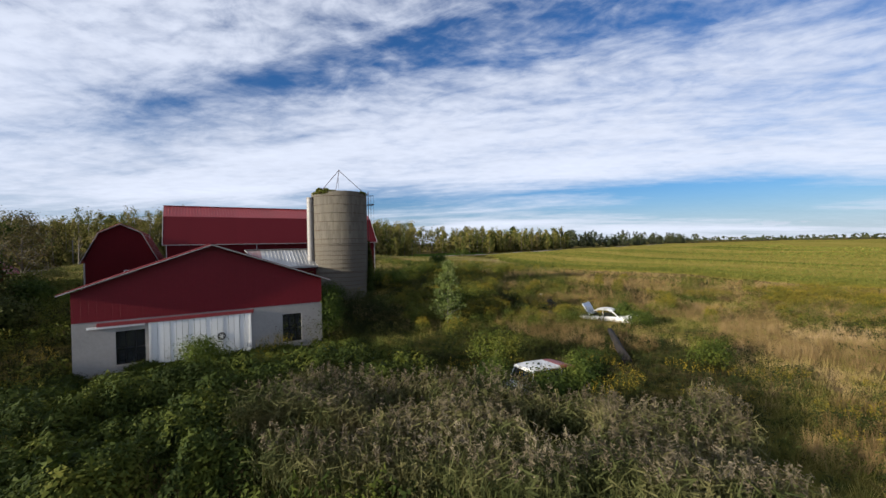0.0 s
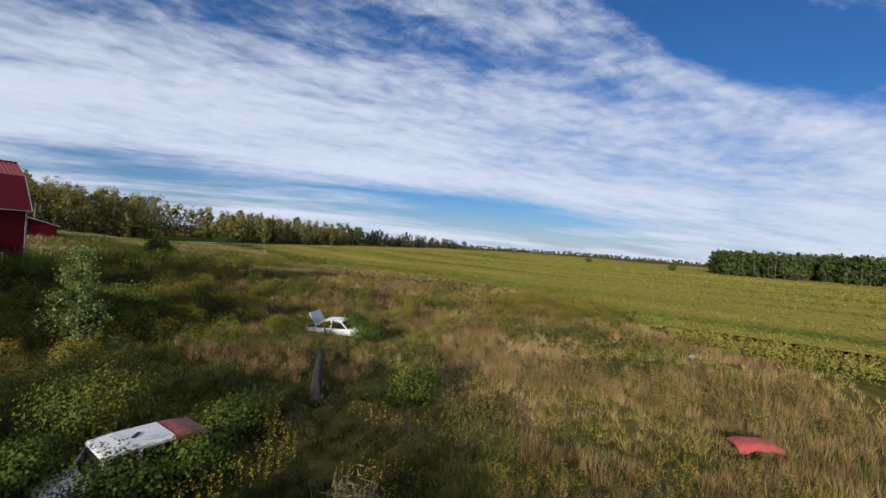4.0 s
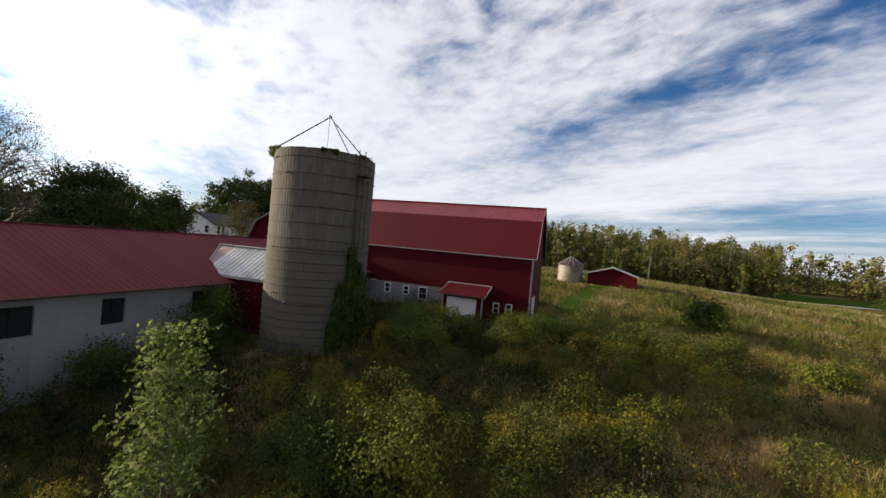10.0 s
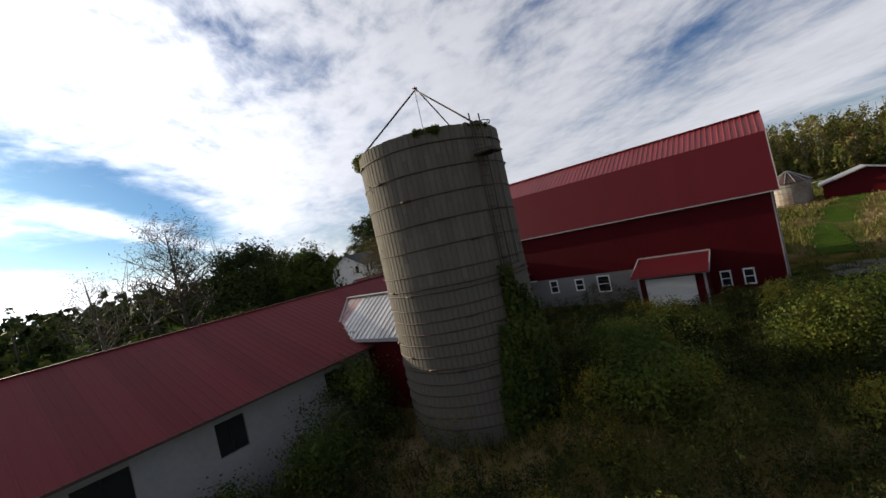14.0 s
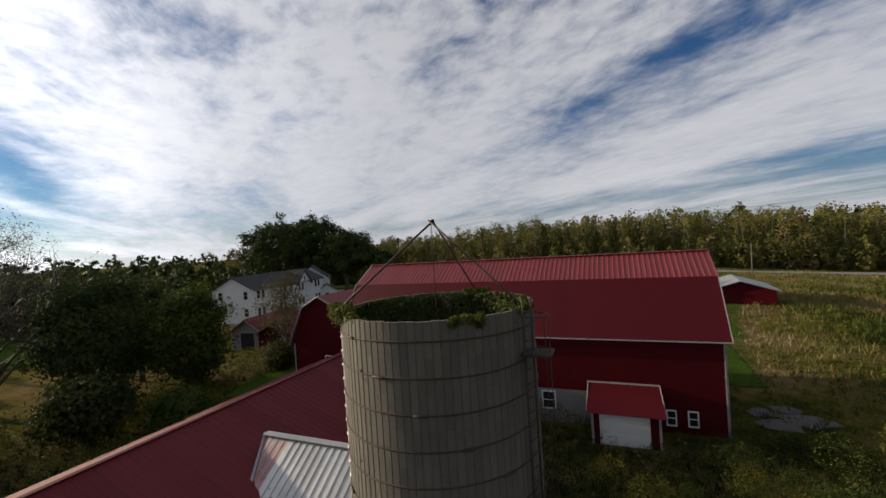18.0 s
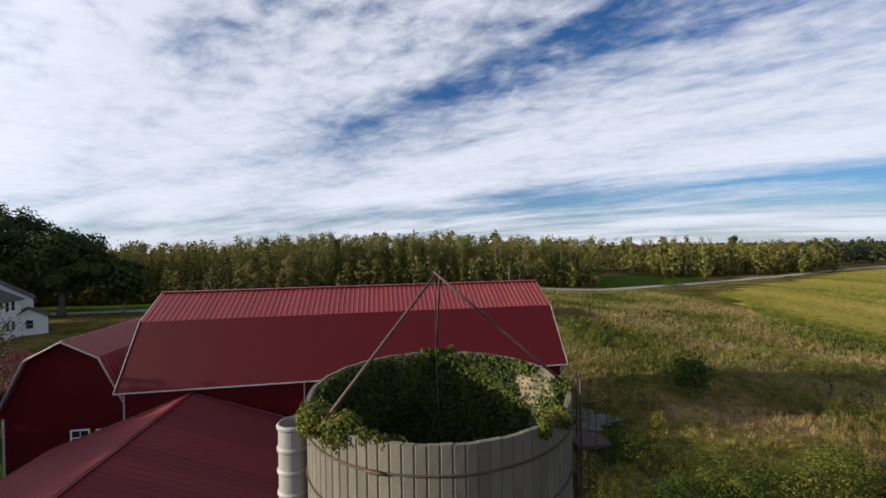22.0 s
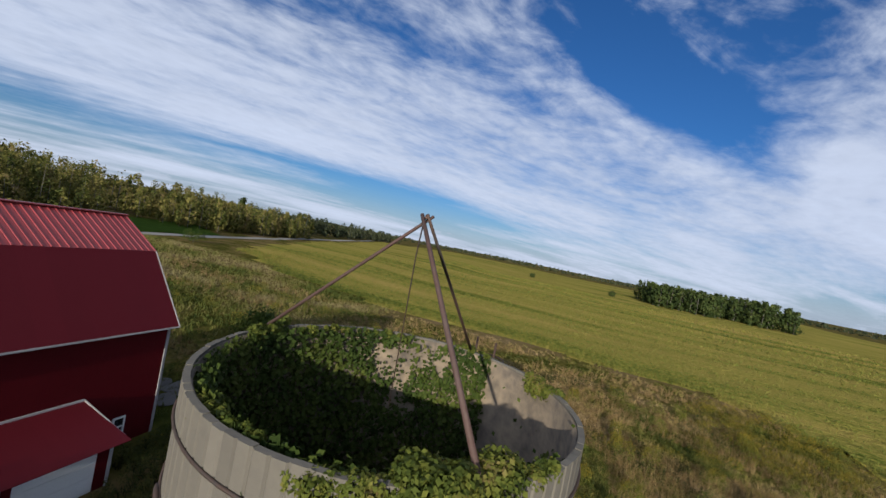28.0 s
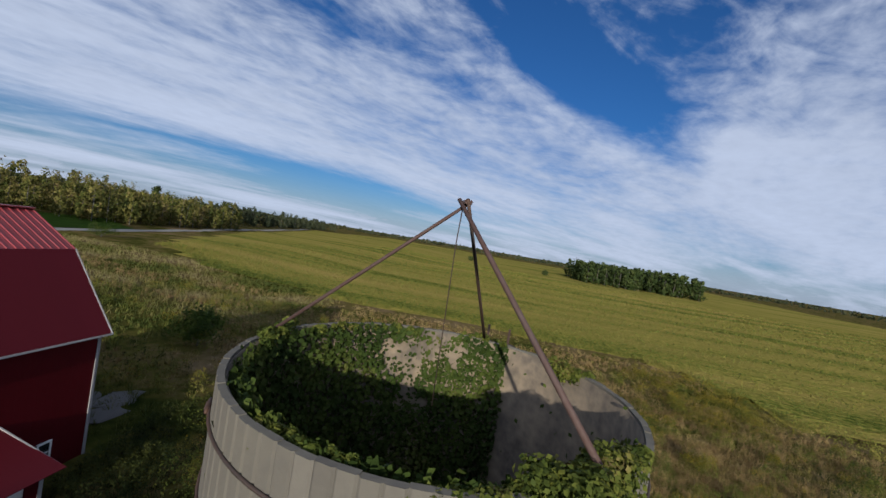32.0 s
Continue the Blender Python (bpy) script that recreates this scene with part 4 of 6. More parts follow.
def build_vines():
    iv = thing("silo_ivy", "green ivy covering the inside walls and spilling over the rim", "ivy")

    def add(name, cs, q, sign, size, label=""):
        tilt = np.stack([sign * np.cos(q), sign * np.sin(q), np.full(len(q), 0.35)], 1)
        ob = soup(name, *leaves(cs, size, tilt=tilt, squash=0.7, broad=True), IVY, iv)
        ob["kind"] = "stuff"
        if label:
            ob["label"] = label
        return ob

    # inside: a thick coat that thins out on the bare stretches
    cs, q = on_wall(-60, 300, 2.6, RIM + 0.0, 88000, SR - 0.19, 0.06)
    az = np.degrees(q)
    m, zz = q * SR, cs[:, 2]
    patchy = np.sin(m * 2.9 + zz * 2.1 + 0.6) + np.sin(m * 5.3 - zz * 3.7 + 2) + np.sin(zz * 5.9 + m * 1.3) + 0.6 * np.sin(m * 11 + zz * 7)
    bare = (az < -25) | (az > 252) | ((az > -4) & (az < 44) & (patchy > 0.35 - 0.5 * (zz - 8.4)) & (zz > 7.6))
    low = (cs[:, 2] < 4.5) & (RNG.random(len(q)) < 0.6)
    keep = ~((bare & (RNG.random(len(q)) < np.where((az > -4) & (az < 44), 0.80, 0.995))) | low)
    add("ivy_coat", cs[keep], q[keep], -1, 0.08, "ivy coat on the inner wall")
    # clumps over the rim: each a heap of leafy balls
    rg = np.random.default_rng(29)
    for az0, az1, balls, r0, r1, rise, lab in ((184, 196, 6, 0.09, 0.14, -0.10, "thick ivy clump over the rim by the chute"), (197, 207, 6, 0.10, 0.16, -0.08, "ivy mound over the rim"), (206, 226, 14, 0.16, 0.25, 0.04, "tall ivy mound hanging over the rim"), (228, 243, 8, 0.06, 0.10, 0.02, "low ivy tuft on the rim"), (-24, -2, 8, 0.06, 0.11, 0.0, "ivy clump at the rim"), (-60, -44, 9, 0.08, 0.14, -0.03, "small ivy clump over the rim by the ladder"), (74, 92, 8, 0.07, 0.13, 0.02, "ivy tuft on the rim by the pipe leg"), (16, 70, 14, 0.04, 0.08, -0.03, ""), (148, 175, 9, 0.04, 0.08, -0.05, "")):
        cs, ns = [], []
        for k in range(balls):
            q = radians(az0 + (az1 - az0) * (k + 0.5 + rg.normal(0, 0.25)) / balls)
            r = rg.uniform(r0, r1)
            rr = SR - (0.17 if lab == "" else 0.07) + rg.normal(0, 0.5) * r
            m = int(13500 * r * r) + 60
            d = rg.normal(size=(m, 3))
            d /= np.linalg.norm(d, axis=1, keepdims=True)
            c = np.array([rr * math.cos(q), rr * math.sin(q), RIM + rise + rg.uniform(-0.35, 0.25) * r]) + d * r * rg.uniform(0.6, 1.08, (m, 1)) * np.array([1, 1, 0.9])
            c[:, 2] -= np.where(d[:, 2] < 0, np.abs(rg.normal(0, 0.35 * r, m)), 0)
            cs.append(c), ns.append(d + np.array([0, 0, 0.4]))
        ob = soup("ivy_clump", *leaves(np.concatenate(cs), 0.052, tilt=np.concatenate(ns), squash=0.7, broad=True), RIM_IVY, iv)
        ob["kind"] = "stuff"
        if lab:
            ob["label"] = lab
    # the dark mass up the outside wall
    cs, q = on_wall(-42, 16, -0.8, 3.9, 17000, SR + 0.2, 0.15)
    top = 3.5 - 2.6 * np.abs((np.degrees(q) + 13) / 29) ** 2.4 + 0.4 * np.sin(q * 30)
    keep = cs[:, 2] < top
    add("ivy_mass", cs[keep], q[keep], 1, 0.12, "dark ivy mass on the outer wall")
    cs, q = on_wall(-24, -12, 2.5, 4.6, 500, SR + 0.13, 0.06)
    add("ivy_trail", cs, q, 1, 0.14)
    return iv


build_vines()

# ---- trees ----
FOREST = foliage("wood_leaves", [(0.0, (0.021, 0.032, 0.008)), (0.2, (0.05, 0.064, 0.013)), (0.42, (0.108, 0.108, 0.023)), (0.62, (0.175, 0.148, 0.04)), (0.82, (0.175, 0.128, 0.058)), (1.0, (0.135, 0.108, 0.075))], patch=0.34, speck=0.14, stretch=(1, 1, 0.15))
YARD = foliage("yard_leaves", [(0.0, (0.014, 0.021, 0.0058)), (0.5, (0.041, 0.051, 0.0118)), (1.0, (0.095, 0.093, 0.028))], patch=0.3, through_light=0.35)
MAPLE = foliage("maple_leaves", [(0.0, (0.0151, 0.0252, 0.00672)), (0.5, (0.0378, 0.0554, 0.0134)), (1.0, (0.0798, 0.0924, 0.0252))], patch=0.2)
FAR_WOOD = foliage("far_leaves", [(0.0, (0.026, 0.036, 0.018)), (0.5, (0.046, 0.055, 0.026)), (1.0, (0.085, 0.082, 0.036))], patch=0.02)
POPLAR = foliage("poplar_leaves", [(0.0, (0.0608, 0.0912, 0.019)), (0.5, (0.122, 0.16, 0.0342)), (1.0, (0.228, 0.251, 0.0988))], through_light=0.35)
SPARSE = foliage("thin_leaves", [(0.0, (0.0532, 0.057, 0.019)), (1.0, (0.122, 0.0988, 0.038))])


def limbs(x, y, z, h, r, spread, start, n, seed, droop=0.0, sides=7, twigs=0):
    """Trunk and limbs as one tube mesh; returns verts, faces and the limb tips."""
    rg = np.random.default_rng(seed)
    vs, fs, tips = [], [], []

    def add(pts, rad, sd):
        v, f = tube_data(pts, rad, sd, True, len(vs))
        vs.extend(v), fs.extend(f)

    base = Vector((x, y, z))
    bend = Vector((rg.normal(0, 0.04), rg.normal(0, 0.04), 0)) * h
    trunk = [base + bend * t * t + Vector((0, 0, h * 0.86 * t)) for t in (0, 0.12, 0.35, 0.6, 0.85, 1.0)]
    add(trunk, [r * 1.5, r * 1.05, r * 0.85, r * 0.6, r * 0.3, r * 0.08], sides)
    for k in range(n):
        t = start + (0.97 - start) * (k + rg.random()) / n
        p = base + bend * t * t + Vector((0, 0, h * 0.86 * t))
        a = k * 2.4 + rg.normal(0, 0.4)
        reach = spread * (1.1 - 0.75 * (t - start) / (1 - start)) * rg.uniform(0.7, 1.1)
        e = p + Vector((math.cos(a), math.sin(a), 0)) * reach + Vector((0, 0, reach * rg.uniform(0.35, 0.9) - droop))
        m = p.lerp(e, 0.5) + Vector((0, 0, reach * 0.12))
        w = r * (0.55 * (1.05 - t))
        add([p, m, e], [w, w * 0.6, w * 0.15], max(4, sides - 2))
        tips += [m, e]
        for j in range(twigs):
            q = m.lerp(e, rg.random())
            e2 = q + Vector(rg.normal(0, 1, 3)) * reach * 0.33 + Vector((0, 0, reach * 0.22))
            add([q, q.lerp(e2, 0.5) + Vector((0, 0, 0.05)), e2], [w * 0.4, w * 0.25, w * 0.06], 3)
            tips.append(e2)
    return vs, fs, tips


GROUPS = {"maple_tree": "maples by the farmhouse", "yard_shrub": "shrubs west of the shed", "yard_tree": "trees behind the shed", "field_tree": "trees in the crop field", "bush": "bushes in the meadow and by the walls", "bare_tree": "bare trees in the yard"}


def build_tree(name, label, x, y, h, spread, n_leaf, size, mat, seed, r=0.25, start=0.25, n=14, twigs=2, clump=0.9, category="tree", shell=None):
    tr = thing(name, label, category, group=GROUPS.get(name, ""))
    z = float(ground_z(x, y)) - 0.1
    vs, fs, tips = limbs(x, y, z, h, r, spread, start, n, seed, twigs=twigs)
    obj("trunk", vs, fs, BARK, tr, "grey-brown trunk and limbs", True)
    if n_leaf:
        rg = np.random.default_rng(seed + 1)
        t = np.array([tuple(p) for p in tips])
        if shell:
            # fill the crown's outline with clumps, denser at its skin
            k = shell
            d = rg.normal(size=(k, 3))
            d /= np.linalg.norm(d, axis=1, keepdims=True)
            rr = rg.uniform(0.5, 1.0, (k, 1)) ** 0.5
            c = np.array([x, y, z + h * (start + 1) / 2 + 0.3]) + d * rr * np.array([spread, spread, h * (1 - start) / 2])
            c += rg.normal(0, 0.06 * spread, c.shape)
            t = np.r_[t, c]
        pick = rg.integers(0, len(t), n_leaf)
        off = rg.normal(size=(n_leaf, 3)) * clump * np.array([1, 1, 0.7])
        mid = np.array([x, y, z + h * (start + 1) / 2])
        face = (t[pick] + off - mid) / np.array([spread, spread, h * (1 - start) / 2])
        face = face / (np.linalg.norm(face, axis=1, keepdims=True) + 0.2) + off / (np.linalg.norm(off, axis=1, keepdims=True) + 1e-6) * 0.6
        ob = soup("crown", *leaves(t[pick] + off, size, tilt=None if mat == POPLAR else face, broad=mat == POPLAR, squash=0.6 if mat == POPLAR else 0.85), mat, tr)
        ob["label"] = "leaf crown"
    return tr


def build_woods(name, label, spots, heights, n_leaf, size, mat, seed, trunk=0.13, crown=(0.3, 1.0), width=1.9):
    """A stand of trees too many to count: trunks and leaves."""
    rg = np.random.default_rng(seed)
    wood = tagged(new(name), label, "woods", kind="stuff")
    vs, fs, cs, ns = [], [], [], []
    for (x, y), h in zip(spots, heights):
        z = float(ground_z(x, y))
        w = h / 14
        lean = rg.normal(0, 0.25, 2)
        v, f = tube_data([(x, y, z - 0.3), (x + lean[0] * 0.5, y + lean[1] * 0.5, z + h * 0.5), (x + lean[0], y + lean[1], z + h * 0.97)], [trunk * w * 1.2, trunk * w, 0.02], 4, False, len(vs))
        vs += v
        fs += f
        m = int(n_leaf * rg.uniform(0.35, 1.3))
        k = max(5, m // 6)
        t = rg.uniform(crown[0], crown[1], k)
        rad = width * w * np.sin(np.clip((t - crown[0]) / (1.02 - crown[0]), 0.04, 1) ** 0.7 * math.pi * 0.93 + 0.12).clip(0.12) * rg.uniform(0.5, 1.0, k)
        a = rg.uniform(0, 6.283, k)
        cl = np.stack([x + lean[0] * t + rad * np.cos(a), y + lean[1] * t + rad * np.sin(a), z + h * t], 1)
        o = rg.normal(0, 0.48 * w, (m, 3))
        pick = rg.integers(0, k, m)
        cs.append(cl[pick] + o)
        ns.append(np.stack([np.cos(a[pick]), np.sin(a[pick]), 1.3 * t[pick] - 0.4], 1) + 0.5 * o / (0.48 * w))
    obj("trunks", vs, fs, BARK, wood)["kind"] = "stuff"
    c = np.concatenate(cs)
    soup("leaf_mass", *leaves(c, size, 0.6, np.concatenate(ns), 0.9), mat, wood)["kind"] = "stuff"
    return wood


def spread_spots(x0, x1, y0, y1, step, seed, keep=None):
    rg = np.random.default_rng(seed)
    out = []
    for x in np.arange(x0, x1, step):
        for y in np.arange(y0, y1, step):
            p = (x + rg.uniform(-0.45, 0.45) * step, y + rg.uniform(-0.45, 0.45) * step)
            if keep is None or keep(*p):
                out.append(p)
    return out


def all_trees():
    rg = np.random.default_rng(5)
    sp = spread_spots(-120, 66, 99, 119, 3.0, 1, lambda x, y: y > 100 + 2.5 * math.sin(x * 0.09) and x < 61 + (y - 102) * 0.5)
    build_woods("north_woods", "autumn woodland edge of slim yellow-green and bare trees", sp, [rg.uniform(9.5, 13.8) + (1.0 if x < -10 else 0) for x, y in sp], 950, 0.26, FOREST, 2, trunk=0.07, crown=(0.10, 1.0), width=1.9)
    sp = spread_spots(-160, 150, 119, 168, 5.2, 3, lambda x, y: x < 72 or y > 150)
    build_woods("deep_woods", "deeper rows of tall woodland trees", sp, [rg.uniform(11.5, 15.5) for _ in sp], 240, 0.62, FOREST, 4, crown=(0.06, 1.0), width=3.2)
    sp = spread_spots(-118, 57, 97, 101, 2.3, 9)
    build_woods("wood_undergrowth", "leafy undergrowth along the woodland edge", sp, [rg.uniform(3.5, 8) for _ in sp], 520, 0.32, FOREST, 8, crown=(0.05, 1.0), width=4.5)
    sp = spread_spots(100, 168, 119, 150, 4.6, 5)
    build_woods("field_copse", "bright green copse of mixed trees beyond the road", sp, [rg.uniform(7.5, 12.5) for _ in sp], 620, 0.5, FOREST, 6, crown=(0.08, 1.0), width=3.6)
    sp = [(180 + 330 * t + rg.normal(0, 5), 152 + 75 * t + rg.normal(0, 6)) for t in np.linspace(0, 1, 110) ** 1.3]
    build_woods("far_tree_line", "far line of dark green trees along the field", sp, [rg.uniform(6, 13) for _ in sp], 330, 0.75, FAR_WOOD, 7, crown=(0.08, 1.0), width=4.2)
    sp = [(rg.uniform(300, 365), rg.uniform(-146, -64)) for _ in range(230)]
    build_woods("woodlot", "dark rectangular woodlot far across the fields", sp, [rg.uniform(13, 17) for _ in sp], 280, 1.1, MAPLE, 10, crown=(0.05, 1.0), width=4.5)
    # hazy rim of woods on the horizon
    sp = []
    for a in np.radians(np.arange(-125, 100, 0.32)):
        d = rg.uniform(900, 1150)
        sp.append((d * math.cos(a), d * math.sin(a)))
    build_woods("horizon_woods", "low blue-green woods on the horizon", sp, [rg.uniform(8, 12) for _ in sp], 45, 3.4, FAR_WOOD, 11, crown=(0.0, 0.8), width=18)
    sp = [(rg.uniform(-135, -75), rg.uniform(-20, 90)) for _ in range(160)]
    build_woods("west_woods", "dark trees beyond the farmhouse", sp, [rg.uniform(7, 11) for _ in sp], 170, 0.9, MAPLE, 12, crown=(0.08, 1.0), width=4)
    sp = [(rg.uniform(-520, -330), y + rg.normal(0, 4)) for y in np.arange(-260, 330, 3.2)]
    build_woods("west_hill_woods", "dark wooded rise on the western horizon", sp, [rg.uniform(12, 19) for _ in sp], 130, 2.0, MAPLE, 13, crown=(0.0, 1.0), width=7)
    build_tree("spruce_tree", "tall pointed dark conifer above the copse", 160, 155, 16.5, 2.6, 2200, 0.6, MAPLE, 21, 0.2, 0.1, 24, 1, 0.5)
    for k, (x, y, h, s) in enumerate(((-85, 79, 20.5, 9.3), (-74, 83, 20.5, 9.0), (-63, 82, 16.5, 7.2))):
        build_tree("maple_tree", "large dark green maple with a broad round crown", x, y, h, s, 19000, 0.45, MAPLE, 30 + k, 0.55, 0.24, 18, 2, 0.75, shell=150)
    build_tree("yard_tree", "small dark round tree by the drive", -53, 84, 11, 3.2, 2600, 0.6, MAPLE, 36, 0.2, 0.25, 10, 1, 0.7, shell=40)
    build_tree("bare_tree", "nearly bare tall tree with thin upright twigs", -40, 5, 16.5, 5.6, 6000, 0.11, SPARSE, 41, 0.30, 0.14, 46, 18, 0.3)
    build_tree("bare_tree", "small bare tree with thin twigs", -45, -1, 12.5, 3.4, 1500, 0.10, SPARSE, 42, 0.22, 0.2, 34, 14, 0.25)
    build_tree("bare_tree", "half-bare thin tree before the farmhouse", -27, 22, 9.5, 3.0, 5000, 0.13, SPARSE, 43, 0.15, 0.2, 28, 10, 0.3)
    build_tree("yard_tree", "dense dark green leafy tree behind the shed", -33, 8.5, 10.5, 3.4, 18000, 0.21, MAPLE, 44, 0.25, 0.1, 14, 2, 0.6, shell=70)
    build_tree("yard_tree", "dense drooping green tree behind the shed", -29, 13.5, 8.8, 2.6, 16000, 0.2, SHRUB, 45, 0.22, 0.06, 14, 2, 0.55, shell=70)
    build_tree("yard_tree", "dark green bushy tree behind the shed", -37, 14, 9.5, 3.0, 14000, 0.21, MAPLE, 46, 0.22, 0.08, 12, 2, 0.6, shell=60)
    build_tree("yard_tree", "low overgrown tree at the edge of the yard", -27, -2, 3.4, 2.2, 9000, 0.22, YARD, 47, 0.2, 0.05, 12, 2, 0.6, shell=60)
    build_tree("yard_tree", "low bushy tree west of the shed", -26, 4.5, 3.6, 2.0, 9000, 0.21, YARD, 48, 0.2, 0.05, 12, 2, 0.6, shell=60)
    build_tree("poplar_sapling", "young pale-green poplar with fluttering leaves", 4.55, -11.4, 5.7, 0.95, 4200, 0.12, POPLAR, 50, 0.05, 0.03, 34, 2, 0.17, "sapling")
    for k, (x, y, h, s) in enumerate(((-25.5, -8.5, 2.6, 1.9), (-27, -15, 2.4, 2.0), (-23.5, -13.5, 2.8, 2.0), (-31, -9, 3.0, 2.2), (-23, 8, 1.8, 1.3), (-22, -3, 1.8, 1.3), (-26.5, 20.5, 1.8, 1.2))):
        build_tree("yard_shrub", "leafy olive-green shrub west of the shed", x, y, h, s, 9000, 0.15, SHRUB if k % 3 == 1 else YARD, 110 + k, 0.12, 0.04, 12, 2, 0.5, "shrub", shell=60)
    build_tree("dead_tree", "pale leafless snag leaning behind the barn", -31, 70, 6.5, 2.2, 0, 0.2, SPARSE, 55, 0.16, 0.3, 7, 1, 0.3, "dead tree")
    for k, (x, y, h, s) in enumerate(((300, -38, 3.6, 2.0), (335, 20, 3.4, 1.8))):
        build_tree("field_tree", "small rounded tree standing out in the crop field", x, y, h, s, 2200, 0.34, MAPLE, 90 + k, 0.15, 0.1, 8, 1, 0.6, "tree", shell=24)
    build_tree("field_bush", "rounded green shrub in the meadow", 23.5, 21.1, 2.6, 1.6, 2200, 0.2, SHRUB, 52, 0.06, 0.05, 12, 2, 0.3, "bush", shell=30)
    for k, (x, y, h, s, lab) in enumerate(((13.8, 7.6, 2.3, 1.7, "big green shrub among the weeds"), (16.2, 7.0, 1.9, 1.6, "yellow-green shrub among the weeds"), (11.4, 7.4, 1.7, 1.4, "low green shrub among the weeds"), (-6.2, -0.6, 3.2, 1.0, "dark shrub against the feed room"), (-4.0, -2.4, 2.6, 1.3, "dark shrub at the foot of the silo"), (-4.4, -11.0, 3.4, 0.8, "vine-clad shrub at the shed corner"), (-11.5, -13.0, 1.6, 1.1, "dark bush before the white door"), (71.5, 83.5, 1.9, 2.8, "low dark bush by the road"), (1.8, -20.4, 1.6, 1.3, "bright green shrub by the wreck"), (17.75, -17.2, 1.15, 0.65, "dark leafy bush over the car wreck"), (16.2, -19.5, 1.0, 0.8, "dull green bush by the bent bonnet"), (-0.2, -22.8, 1.0, 0.7, "leafy weeds grown over the wreck"), (0.8, -25.2, 0.8, 0.8, "leafy weeds grown against the wreck"), (2.4, -25.4, 0.8, 0.8, "leafy weeds grown against the wreck"), (4.5, -24.1, 0.9, 0.8, "leafy weeds grown over the wreck"), (10.0, 5.4, 1.6, 1.4, "yellow-green shrub in a row of weeds"), (18.6, 7.4, 1.5, 1.5, "yellow-green shrub in a row of weeds"), (21.2, 8.4, 1.4, 1.4, "low yellow-green shrub among the weeds"), (5.6, 0.2, 1.9, 1.5, "leafy shrub below the silo"), (4.4, 2.8, 1.7, 1.5, "leafy shrub below the silo"), (-2.6, -5.0, 2.0, 1.3, "dark shrub along the shed wall"), (-3.4, -7.6, 1.7, 1.0, "dark shrub along the shed wall"), (8.5, -8.4, 1.9, 1.7, "broad yellow-green shrub in the meadow"), (6.6, -8.8, 1.6, 1.4, "broad green shrub in the meadow"), (10.6, -26.9, 1.2, 0.9, "bright green young shrub in the meadow"), (24.6, 6.0, 1.3, 1.3, "low yellow-green shrub among the weeds"))):
        build_tree("bush", lab, x, y, h, s, int(2400 + 2600 * s), 0.072, MOUND if "yellow" in lab or "big" in lab or "bright" in lab else SHRUB, 60 + k, 0.05, 0.04, 12, 2, 0.28, "bush", shell=30)


all_trees()

# ---- fields, road and lawn ----
def draped(name, outline, mat, lift, label, category, step=2.0, fade=None):
    """A sheet laid on the land inside the outline, given as a function of (x, y) and a box."""
    x0, x1, y0, y1, inside = outline
    xs, ys = np.arange(x0, x1 + step, step), np.arange(y0, y1 + step, step)
    gx, gy = np.meshgrid(xs, ys)
    z = ground_z(gx, gy) + lift
    if fade:
        z = z + fade(gx, gy)
    n, m = gx.shape
    v = np.stack([gx, gy, z], -1).reshape(-1, 3)
    i = (np.arange(n - 1)[:, None] * m + np.arange(m - 1)).ravel()
    f = np.stack([i, i + 1, i + m + 1, i + m], -1)
    c = v[f].mean(1)
    f = f[inside(c[:, 0], c[:, 1])]
    ob = soup(name, v, f, mat)
    ob.data.shade_smooth()
    return tagged(ob, label, category, kind="structure")


CROP = foliage("ripening_crop", [(0.0, (0.05, 0.07, 0.012)), (0.35, (0.105, 0.118, 0.019)), (0.7, (0.175, 0.162, 0.03)), (1.0, (0.24, 0.185, 0.045))], patch=0.1, through_light=0.15, stretch=(1, 0.06, 0))
CROP_SHEET = foliage("crop_canopy", [(0.0, (0.038, 0.058, 0.010)), (0.26, (0.088, 0.104, 0.017)), (0.42, (0.182, 0.168, 0.032)), (0.75, (0.252, 0.20, 0.048)), (1.0, (0.285, 0.215, 0.064))], patch=0.1, through_light=0, stretch=(1, 0.06, 0), relief=0.55)


def crop_edge(y):
    y = np.asarray(y, float)
    return np.interp(y, [-200, -100, -60, -37, -28, -20, 10, 45, 70], [8, 14, 22, 35, 53, 59, 60, 63, 72]) + 1.6 * np.sin(y * 0.21)


def in_crop(x, y):
    return (x > crop_edge(y)) & (y > -330) & (y < np.minimum(64 + (x - 55) * 0.45, road_y(x) - 9)) & (x < 690)


def in_road(x, y):
    return np.abs(y - road_y(x)) < 2.4


def road_y(x):
    x = np.asarray(x, float)
    return np.interp(x, [-120, -60, 0, 45, 78, 97, 140, 250, 420], [84, 84, 85.5, 89, 95, 101, 113, 148, 205])


def build_road():
    xs = np.arange(-120, 420, 2.0)
    ys = road_y(xs)
    v, f = [], []
    for x, y in zip(xs, ys):
        for o in (-2.1, -0.7, 0.7, 2.1):
            v.append((x, y + o, float(ground_z(x, y + o)) + 0.07 + 0.03 * (abs(o) < 1)))
    for k in range(len(xs) - 1):
        f += [(4 * k + j, 4 * k + 4 + j, 4 * k + 5 + j, 4 * k + 1 + j) for j in range(3)]
    tagged(obj("road", v, f, GRAVEL, None, "", True), "pale gravel farm road behind the barn", "road", kind="structure")


